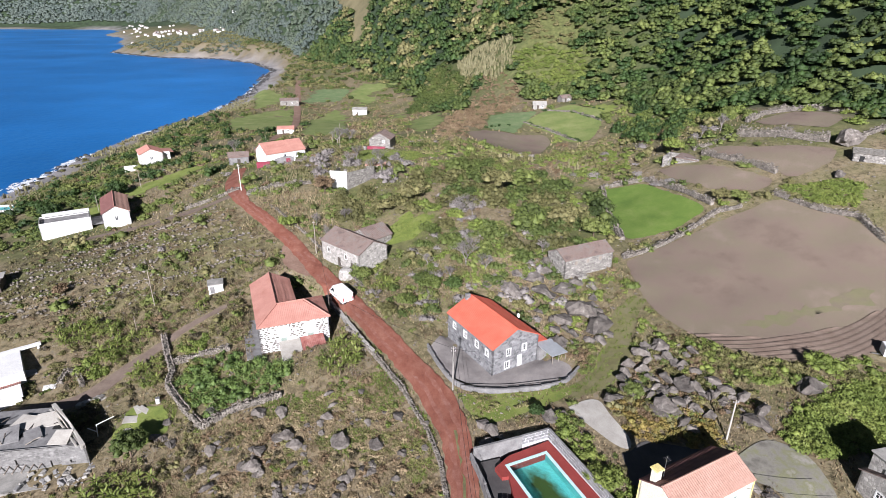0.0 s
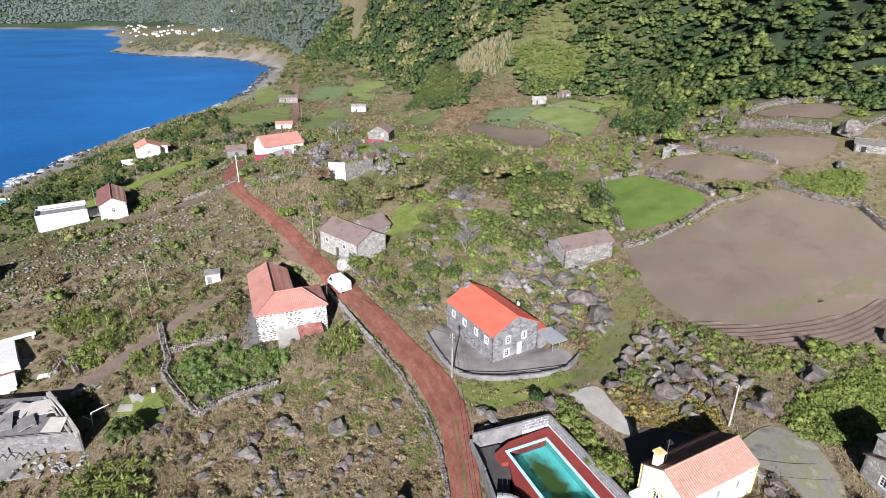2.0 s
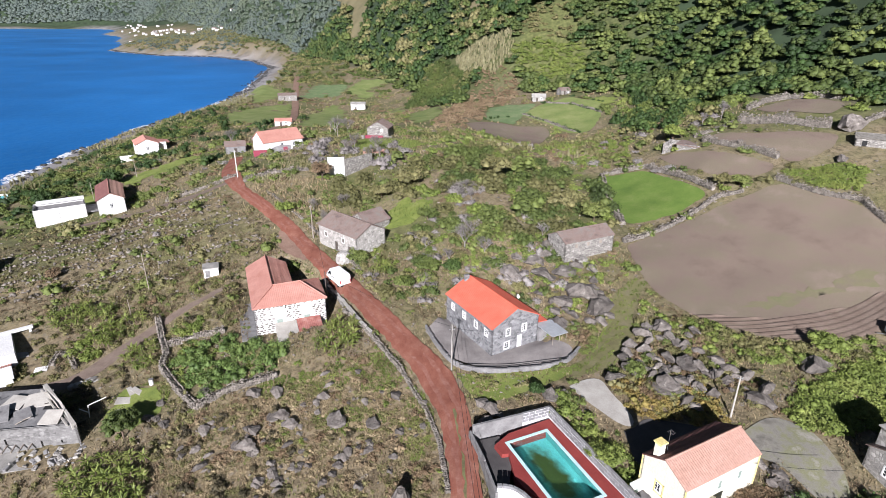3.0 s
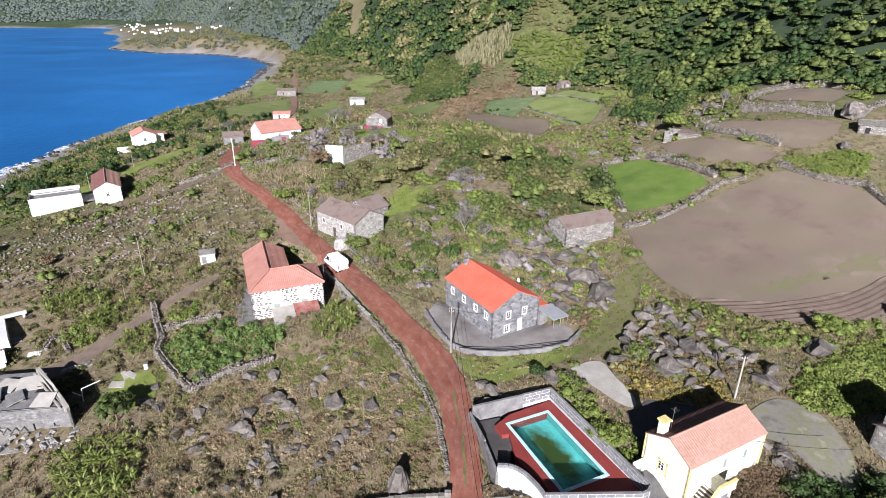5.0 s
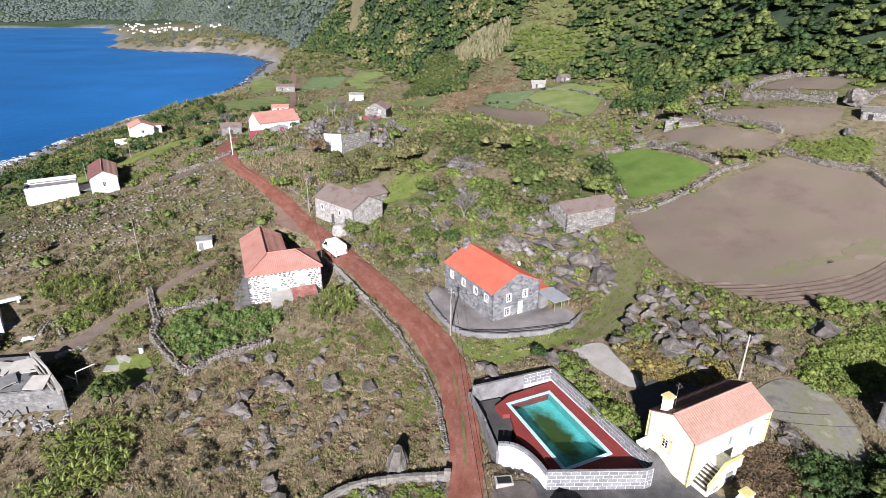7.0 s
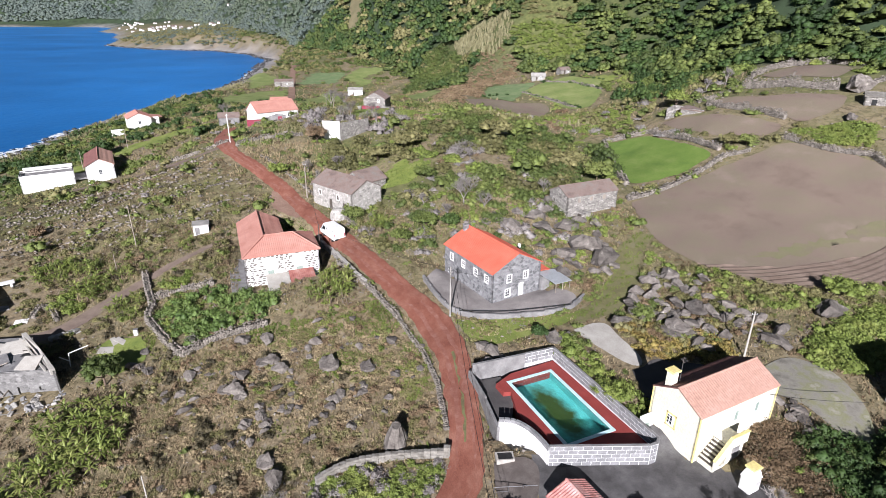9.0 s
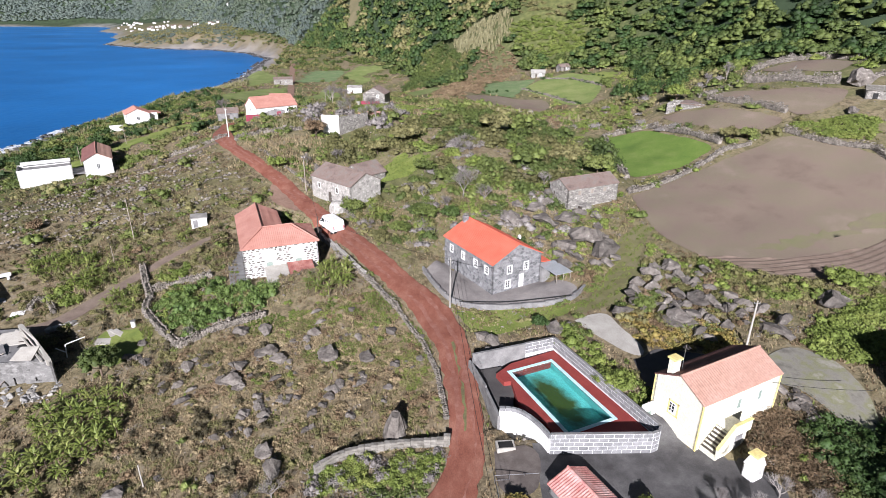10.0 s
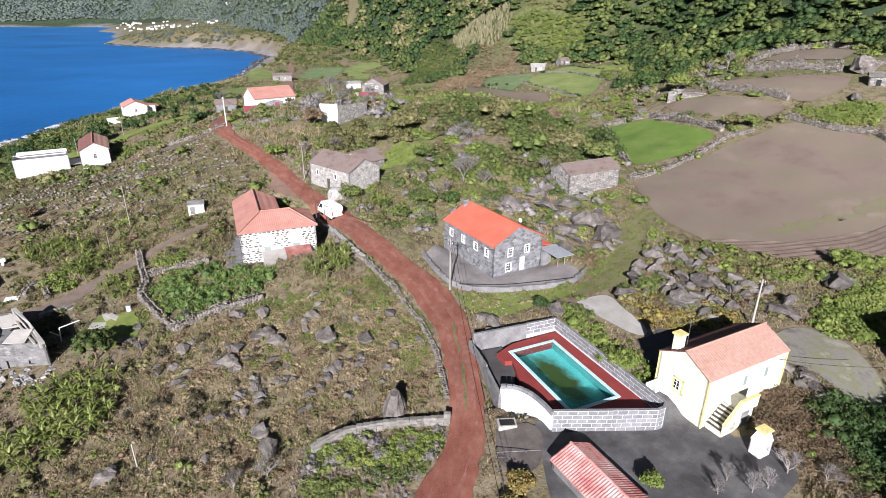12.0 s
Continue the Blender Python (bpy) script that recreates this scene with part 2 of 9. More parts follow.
def water_surface(name, colours, size, wave, rough, bump):
    m = surface(name, colours, size, rough, 0, size)
    n, l = m.node_tree.nodes, m.node_tree.links
    b, geo = n["Principled BSDF"], n.new("ShaderNodeNewGeometry")
    t = n.new("ShaderNodeTexNoise")
    t.inputs["Scale"].default_value, t.inputs["Detail"].default_value = 1.0 / wave, 5.0
    l.new(geo.outputs["Position"], t.inputs["Vector"])
    bp = n.new("ShaderNodeBump")
    bp.inputs["Strength"].default_value, bp.inputs["Distance"].default_value = bump, wave * .12
    l.new(t.outputs["Fac"], bp.inputs["Height"])
    l.new(bp.outputs["Normal"], b.inputs["Normal"])
    b.inputs["IOR"].default_value, b.inputs["Specular IOR Level"].default_value = 1.33, .12
    return m


SEA = water_surface("sea_water", [(.012, .115, .34), (.015, .132, .38), (.02, .15, .42)], 160.0, 5.0, .35, .5)
FOAM = surface("sea_foam", [(.55, .58, .6), (.8, .82, .83)], 1.5, .8, .2, .4)

# ---- lie of the land ----
GRID_X = np.arange(-140.0, 161.0, 30.0)
GRID_Y = np.array([20, 50, 80, 110, 140, 170, 200, 260, 340.0])
HEIGHTS = np.array([
    (1.9, 0.6, 0.1, 1.4, 4.4, 7.4, 8.5, 8.9, 10.2, 11.7, 14.0),
    (2.5, 2.8, 2.4, 2.7, 5.7, 9.8, 10.7, 9.5, 13.3, 16.7, 20.0),
    (3.2, 4.8, 5.7, 6.4, 11.5, 11.9, 13.1, 15.1, 19.1, 22.6, 25.4),
    (4.2, 6.8, 10.2, 14.0, 14.7, 19.1, 16.5, 22.2, 28.3, 30.0, 30.0),
    (5.4, 7.5, 11.2, 20.1, 21.6, 22.7, 17.6, 28.9, 34.8, 36.3, 34.0),
    (5.8, 9.6, 14.5, 19.9, 23.0, 22.4, 20.3, 28.9, 37.1, 39.2, 39.3),
    (7.4, 12.0, 15.7, 18.3, 20.2, 19.9, 16.4, 22.4, 33.8, 39.6, 43.2),
    (8.5, 10.1, 11.4, 12.8, 14.6, 18.7, 22.8, 27.2, 33.0, 38.6, 44.6),
    (8.9, 6.2, 3.7, 3.1, 6.4, 13.8, 24.4, 28.9, 33.4, 38.7, 45.0)])
COAST = [(-175, -2500), (-172, -300), (-166, 100), (-160, 200), (-166, 250), (-168, 297), (-159, 364), (-158, 407), (-163, 475), (-190, 610), (-205, 694), (-257, 791),
         (-344, 876), (-420, 885), (-509, 950), (-566, 1006), (-620, 1150), (-748, 1373), (-850, 1600), (-1017, 1796), (-1150, 2150), (-1347, 2428), (-1780, 2400),
         (-2600, 2300), (-4600, 2500)]
FOOT = [(200, -2500), (190, -100), (165, 60), (128, 125), (104, 160), (84, 195), (76, 245), (46, 272), (14, 281), (-6, 310), (-18, 380), (-42, 450), (-98, 545), (-175, 690),
        (-215, 800), (-330, 960), (-460, 1150), (-600, 1480), (-790, 1820), (-1000, 2170), (-1330, 2520), (-1780, 2480), (-2600, 2380), (-4600, 2580)]


def curve_weights(u):
    return np.stack([-.5 * u + u * u - .5 * u ** 3, 1 - 2.5 * u * u + 1.5 * u ** 3, .5 * u + 2 * u * u - 1.5 * u ** 3, -.5 * u * u + .5 * u ** 3], -1)


def plan_height(x, y):
    gx, gy = np.interp(x, GRID_X, np.arange(len(GRID_X))), np.interp(y, GRID_Y, np.arange(len(GRID_Y)))
    ix, iy = np.minimum(gx.astype(int), len(GRID_X) - 2), np.minimum(gy.astype(int), len(GRID_Y) - 2)
    bx, by, z = curve_weights(gx - ix), curve_weights(gy - iy), np.zeros(np.shape(x))
    for a in range(4):
        for b in range(4):
            z += by[..., a] * bx[..., b] * HEIGHTS[np.clip(iy + a - 1, 0, len(GRID_Y) - 1), np.clip(ix + b - 1, 0, len(GRID_X) - 1)]
    return z


def side_of(line, x, y):
    """Distance to a line of points, positive on its right."""
    best, sign = np.full(np.shape(x), 1e9), np.ones(np.shape(x))
    for (ax, ay), (bx, by) in zip(line, line[1:]):
        dx, dy = bx - ax, by - ay
        u = np.clip(((x - ax) * dx + (y - ay) * dy) / (dx * dx + dy * dy), 0, 1)
        d = np.hypot(x - ax - u * dx, y - ay - u * dy)
        near = d < best - 1e-9
        best = np.where(near, d, best)
        sign = np.where(near, np.where(dx * (y - ay) - dy * (x - ax) < 0, 1.0, -1.0), sign)
    return best * sign


def ramp(a, b, x):
    u = np.clip((x - a) / (b - a), 0, 1)
    return u * u * (3 - 2 * u)


def waves(x, y, size, seed):
    """Smooth unevenness of about -1 to 1 from a few crossed sines."""
    rng, z = np.random.RandomState(seed), np.zeros(np.shape(x))
    for k in range(7):
        a, s = rng.uniform(0, 6.28), 6.28 / size * rng.uniform(.6, 1.9)
        z += np.sin((x * np.cos(a) + y * np.sin(a)) * s + rng.uniform(0, 6.28))
    return z / 3.5


def land(x, y):
    x, y = np.asarray(x, float), np.asarray(y, float)
    shore, up = side_of(COAST, x, y), side_of(FOOT, x, y)
    far = ramp(340, 560, y)
    z = plan_height(x, y) * (1 - far) + far * (9 + np.clip(shore, 0, 160) * .11 + ramp(600, 900, y) * 8 * ramp(-520, -330, x))
    z = np.where(y < 20, z * 1.0, z)
    rise = np.maximum(up, 0)
    slope = rise * (.62 + .3 * ramp(300, 900, y)) * ramp(-5, 45, up)
    slope = slope - np.maximum(slope - 420, 0) * .85
    rough = ramp(10, 160, up)
    z = z + slope + rough * (waves(x, y, 260, 3) * 16 + waves(x, y, 90, 5) * 5) * np.clip(rise / 220, .2, 1.4)
    z = z + waves(x, y, 17, 8) * .18 * ramp(20, 60, shore)
    beach = np.clip(shore, -60, 14) * .1
    edge = 14 + 6 * waves(x, y, 60, 11)
    return np.where(shore < edge, beach, beach + (z - beach) * ramp(0, 20, shore - edge))


def inside(poly, x, y):
    hit = np.zeros(np.shape(x), bool)
    for (ax, ay), (bx, by) in zip(poly, poly[1:] + poly[:1]):
        hit ^= ((ay > y) != (by > y)) & (x < (bx - ax) * (y - ay) / (by - ay + 1e-12) + ax)
    return hit


land_shape = land
PADS = [([(4.5, 55.2), (14.4, 59.0), (21.9, 42.0), (10.2, 41.2), (8.2, 44.8), (6.4, 45.5)], 7.6, .4), ([(9.2, 43.2), (24, 43.2), (31, 38), (24, 30), (8, 31)], 9.2, 2.0),
        ([(-31, 77.5), (-18, 82), (-21, 92), (-32, 100), (-37, 95)], 9.3, 3.0), ([(7, 71), (16, 75.5), (9.5, 88), (.5, 83)], 10.7, 2.5)]


def land(x, y):
    """The land with level pads cut for the pool and the houses."""
    z = land_shape(x, y)
    x, y = np.asarray(x, float), np.asarray(y, float)
    for poly, level, soft in PADS:
        d = np.abs(side_of([*poly, poly[0]], x, y))
        z = z + (level - z) * np.where(inside(poly, x, y), 1.0, ramp(soft, 0, d))
    return z


# ---- building tools ----
def part(name, bm, material, parent=None, label=""):
    me = bpy.data.meshes.new(name)
    if isinstance(bm, tuple):
        me.from_pydata(*bm)
    else:
        bm.to_mesh(me)
        bm.free()
    me.materials.append(material)
    ob = new(name, me)
    if parent is not None:
        ob.parent = parent
    return tagged(ob, label)


def thing(name, place, label, category, group="", kind=""):
    ob = new(name)
    ob.matrix_world = place
    ob.empty_display_size = .3
    return tagged(ob, label, category, group, kind)


def add_box(bm, x0, x1, y0, y1, z0, z1, bevel=0.0):
    v = [bm.verts.new((x, y, z)) for z in (z0, z1) for y in (y0, y1) for x in (x0, x1)]
    made = [bm.faces.new([v[i] for i in q]) for q in ((0, 2, 3, 1), (4, 5, 7, 6), (0, 1, 5, 4), (1, 3, 7, 5), (3, 2, 6, 7), (2, 0, 4, 6))]
    if bevel:
        bmesh.ops.bevel(bm, geom=list({e for q in made for e in q.edges}), offset=bevel, segments=1, affect="EDGES", profile=.5)
    return bm


def box(x0, x1, y0, y1, z0, z1, bevel=0.0):
    return add_box(bmesh.new(), x0, x1, y0, y1, z0, z1, bevel)


def prism(points, z0, z1):
    """An upright block over a plan polygon."""
    bm = bmesh.new()
    low, top = [bm.verts.new((x, y, z0)) for x, y in points], [bm.verts.new((x, y, z1)) for x, y in points]
    bm.faces.new(top), bm.faces.new(low[::-1])
    for i in range(len(points)):
        j = (i + 1) % len(points)
        bm.faces.new((low[i], low[j], top[j], top[i]))
    bmesh.ops.recalc_face_normals(bm, faces=bm.faces)
    return bm


def slab(points, thick):
    """A thin plate over points in space, thickened downwards."""
    bm = bmesh.new()
    top, low = [bm.verts.new(p) for p in points], [bm.verts.new((p[0], p[1], p[2] - thick)) for p in points]
    bm.faces.new(top), bm.faces.new(low[::-1])
    for i in range(len(points)):
        j = (i + 1) % len(points)
        bm.faces.new((top[i], low[i], low[j], top[j]))
    bmesh.ops.recalc_face_normals(bm, faces=bm.faces)
    return bm


def rod(bm, a, b, ra, rb=None, sides=8):
    a, b = Vector(a), Vector(b)
    d = (b - a).normalized()
    u = d.orthogonal().normalized()
    w, rb = d.cross(u), ra if rb is None else rb
    rings = [[bm.verts.new(p + (u * math.cos(6.2832 * k / sides) + w * math.sin(6.2832 * k / sides)) * r) for k in range(sides)] for p, r in ((a, ra), (b, rb))]
    for k in range(sides):
        j = (k + 1) % sides
        bm.faces.new((rings[0][k], rings[0][j], rings[1][j], rings[1][k]))
    bm.faces.new(rings[0][::-1]), bm.faces.new(rings[1])
    return bm


spread_x = np.concatenate([-np.geomspace(125, 4600, 70)[::-1], np.arange(-123.5, 135, 1.6), np.geomspace(137, 3000, 52)])
spread_y = np.concatenate([-np.geomspace(20, 2400, 34)[::-1], np.arange(-18, 20, 6.0), np.arange(21, 215, 1.6), np.geomspace(217, 4600, 135)])
SHEET = land(*np.meshgrid(spread_x, spread_y))


def high_all(x, y):
    """The heights of the ground sheet at many places."""
    i, j = np.clip(np.searchsorted(spread_x, x) - 1, 0, len(spread_x) - 2), np.clip(np.searchsorted(spread_y, y) - 1, 0, len(spread_y) - 2)
    u, v = (x - spread_x[i]) / (spread_x[i + 1] - spread_x[i]), (y - spread_y[j]) / (spread_y[j + 1] - spread_y[j])
    return (SHEET[j, i] * (1 - u) + SHEET[j, i + 1] * u) * (1 - v) + (SHEET[j + 1, i] * (1 - u) + SHEET[j + 1, i + 1] * u) * v


def high(x, y):
    """The ground's height at one place, from the sheet's own grid."""
    i = min(max(int(np.searchsorted(spread_x, x)) - 1, 0), len(spread_x) - 2)
    j = min(max(int(np.searchsorted(spread_y, y)) - 1, 0), len(spread_y) - 2)
    u, v = (x - spread_x[i]) / (spread_x[i + 1] - spread_x[i]), (y - spread_y[j]) / (spread_y[j + 1] - spread_y[j])
    return float((SHEET[j, i] * (1 - u) + SHEET[j, i + 1] * u) * (1 - v) + (SHEET[j + 1, i] * (1 - u) + SHEET[j + 1, i + 1] * u) * v)


def along(points, step):
    """Points at even steps along a line of plan points, rounded at its corners."""
    p = np.array(points, float)
    d = np.r_[0, np.cumsum(np.hypot(*np.diff(p, axis=0).T))]
    s = np.linspace(0, d[-1], max(int(d[-1] / step), 2))
    q = np.stack([np.interp(s, d, p[:, k]) for k in range(p.shape[1])], 1)
    for _ in range(3):
        q[1:-1] = (q[:-2] + 2 * q[1:-1] + q[2:]) / 4
    return q


def drape(name, poly, material, lift, label, category, step=1.2, edge=0.0, ridges=None):
    """A sheet of ground cover laid on the land over a plan polygon, with a slightly ragged rim."""
    rim = along(list(poly) + [poly[0]], step)[:-1]
    rng = np.random.RandomState(len(name) + len(poly))
    rim = rim + rng.normal(0, edge, rim.shape)
    ring = [tuple(p) for p in rim]
    xs, ys = np.arange(rim[:, 0].min(), rim[:, 0].max(), step), np.arange(rim[:, 1].min(), rim[:, 1].max(), step)
    gx, gy = np.meshgrid(xs, ys)
    gx, gy = gx.ravel(), gy.ravel()
    keep = inside(ring, gx, gy)
    near = np.min(np.hypot(gx[:, None] - rim[:, 0], gy[:, None] - rim[:, 1]), axis=1) > step * .55
    pts = np.r_[rim, np.stack([gx, gy], 1)[keep & near]]
    from_rim = len(rim)
    from mathutils.geometry import delaunay_2d_cdt
    out = delaunay_2d_cdt([Vector(p) for p in pts], [], [list(range(from_rim))], 1, 1e-4)
    v = np.array([tuple(p) for p in out[0]])
    z = land(v[:, 0], v[:, 1]) + lift
    if ridges:
        z = z + ridges(v[:, 0], v[:, 1])
    me = (np.c_[v, z].tolist(), [], [tuple(q) for q in out[2]])
    ob = part(name, me, material)
    for q in ob.data.polygons:
        q.use_smooth = True
    return tagged(ob, label, category, kind="structure")


def strip(name, left, right, material, lift, label, category, cross=5, camber=0.0, step=1.0):
    n = 2 + int(np.sum(np.hypot(*np.diff(np.array(left, float), axis=0).T)) / step)

    def even(p):
        p = np.array(p, float)
        d = np.r_[0, np.cumsum(np.hypot(*np.diff(p, axis=0).T))]
        s = np.linspace(0, d[-1], n)
        q = np.stack([np.interp(s, d, p[:, k]) for k in (0, 1)], 1)
        for _ in range(6):
            q[1:-1] = (q[:-2] + 2 * q[1:-1] + q[2:]) / 4
        return q
    a, b = even(left), even(right)
    rng = np.random.RandomState(5)
    a, b = a + rng.normal(0, .1, a.shape), b + rng.normal(0, .1, b.shape)
    u = np.linspace(0, 1, cross)
    p = a[:, None] * (1 - u[None, :, None]) + b[:, None] * u[None, :, None]
    z = land(p[..., 0], p[..., 1])
    z = np.maximum(z, (z[:, :1] * (1 - u) + z[:, -1:] * u)) + lift + camber * (1 - (2 * u - 1) ** 2)[None]
    v = np.concatenate([p, z[..., None]], -1).reshape(-1, 3)
    f = [(i * cross + k, i * cross + k + 1, (i + 1) * cross + k + 1, (i + 1) * cross + k) for i in range(n - 1) for k in range(cross - 1)]
    ob = part(name, (v.tolist(), [], f), material)
    for q in ob.data.polygons:
        q.use_smooth = True
    return tagged(ob, label, category, kind="structure")


# ---- ground, sea, roads and fields ----
ROAD_L = [(-8, 20), (-4, 30), (-2, 35.8), (.9, 40.4), (1.3, 44.4), (1.0, 52), (-.3, 59.4), (-4.3, 68.8), (-9.8, 76.8), (-13.8, 81.8), (-18.6, 89.8), (-24.4, 98), (-32, 109.6), (-36.4, 114.8), (-44, 122.4), (-52, 131.5), (-57, 140)]
ROAD_R = [(-2, 20), (1, 29), (2.9, 35), (4.4, 39.8), (4.7, 44), (4.6, 51.3), (3.8, 60), (1.5, 67.7), (-4.9, 77), (-10.2, 84), (-15.2, 91.2), (-21, 99.6), (-28, 109.4), (-33.4, 116.6), (-40.9, 124), (-47.4, 130.2), (-51, 138)]
TRACK_L, TRACK_R = [(-52, 134), (-60, 131.6), (-68, 130.6), (-77.5, 130.4), (-90, 127.5)], [(-51, 138), (-60, 134.4), (-68, 133), (-77.5, 133), (-90, 130)]
FAR_L, FAR_R = [(-57, 140), (-61.5, 152), (-64, 166)], [(-51, 138), (-56.5, 151), (-60, 166)]
LANE_L, LANE_R = [(-68, 215), (-72, 250), (-77, 282), (-102, 389), (-124, 485)], [(-64, 215), (-68, 250), (-73, 281.5), (-98, 390), (-120, 484)]
BROWN = [(37.2, 103.5), (44, 107.5), (59, 114), (73, 117.5), (80, 111), (84, 104), (88, 90), (80, 80), (66, 73), (54, 71.5), (44.5, 76), (38, 84), (36.4, 92)]
GREEN = [(43.5, 144.5), (52.2, 141), (59.8, 119.8), (51, 115), (40, 112.6), (40.5, 125)]
TERRACE_1 = [(57.2, 145.2), (62.2, 141.4), (66.2, 137.4), (76.5, 124.4), (72.2, 121), (62.3, 126.6), (57.4, 140)]
TERRACE_2 = [(68.4, 145.2), (70.9, 147.4), (80.4, 139.4), (86.8, 137.2), (94.6, 132.7), (89.9, 127.2), (82.2, 123.5), (78.2, 123.6), (78.6, 127.6), (73.2, 135.2)]
TERRACE_3 = [(87.9, 159.8), (98.6, 161.5), (104.8, 158.8), (107.8, 151.4), (99.5, 144.6), (94.7, 149.5), (88.2, 153.7)]
MEADOW = [(33, 237), (43, 250), (57, 257), (67, 240), (62, 222), (55, 208), (48, 207), (42, 224)]
MEADOW_DARK = [(21, 254), (32, 256), (42, 251), (33, 236), (29, 221), (17, 228)]
MEADOW_SOIL = [(9, 217), (17, 226), (29, 219), (40, 222), (41, 211), (32, 190), (22, 183), (14, 196)]
CLIFF_FACE = [(-140, 765), (-118, 752), (-74, 640), (-80, 575), (-92, 585), (-98, 650)]
RAVINE = [(30, 500), (60, 470), (66, 440), (30, 430), (16, 450)]
YARD_A = [(-2.5, 77), (1.2, 70.4), (8, 67.5), (19, 69), (20.5, 73), (15, 76), (7.5, 71.5), (1.0, 83)]
VERGE_A = [(2.4, 67.2), (8, 66.8), (19.5, 68.2), (26, 72), (29, 80), (27, 80.5), (24, 73), (19, 66), (10, 62), (5, 60.5)]
YARD_B = [(9.2, 42.8), (21.2, 42.2), (21.7, 43), (20.6, 46.2), (21.9, 46.9), (24.6, 41.8), (29.5, 40.6), (31, 36), (24, 31), (9, 32)]
SLAB_B = [(36.6, 54), (38.6, 55.4), (41.6, 57.2), (43.4, 57), (46, 54.4), (46, 48.4), (43.4, 43.2), (41.6, 42.9), (40, 45.4), (39.2, 49.4), (36, 50.6)]
PATH_B = [(17.7, 63.4), (20.3, 65), (22.6, 65.2), (22.8, 61.7), (24.6, 57.5), (24.2, 54.6), (22.3, 55.6), (20.4, 58.9), (18.7, 61)]
CORNER_YARD = [(5.5, 42.2), (9.0, 43), (10, 41.4), (9.3, 38.8), (8.8, 36), (5.3, 37.2)]
SUNKEN_LANE = [(22.6, 54.6), (24.3, 54.6), (25.2, 57), (31, 56), (36.4, 54), (36, 50.6), (34, 48), (24, 45.6), (22.4, 48)]
APRON = [(-35, 112.4), (-33.2, 114.2), (-29.8, 108.6), (-25.4, 101.6), (-26.6, 100.4), (-30.9, 103.2), (-33.6, 106)]
PATH_LEFT_L, PATH_LEFT_R = [(-66, 70.5), (-58.4, 72.8), (-55.1, 78.4), (-50.6, 84.7), (-46.4, 89.4), (-41, 93.4)], [(-64, 68.2), (-56.4, 71.4), (-53, 76.4), (-49.4, 83.2), (-45.6, 88.2), (-40.6, 92.4)]


YELLOW_HEATH = [(38, 300), (50, 286), (72, 290), (68, 326), (50, 336)]


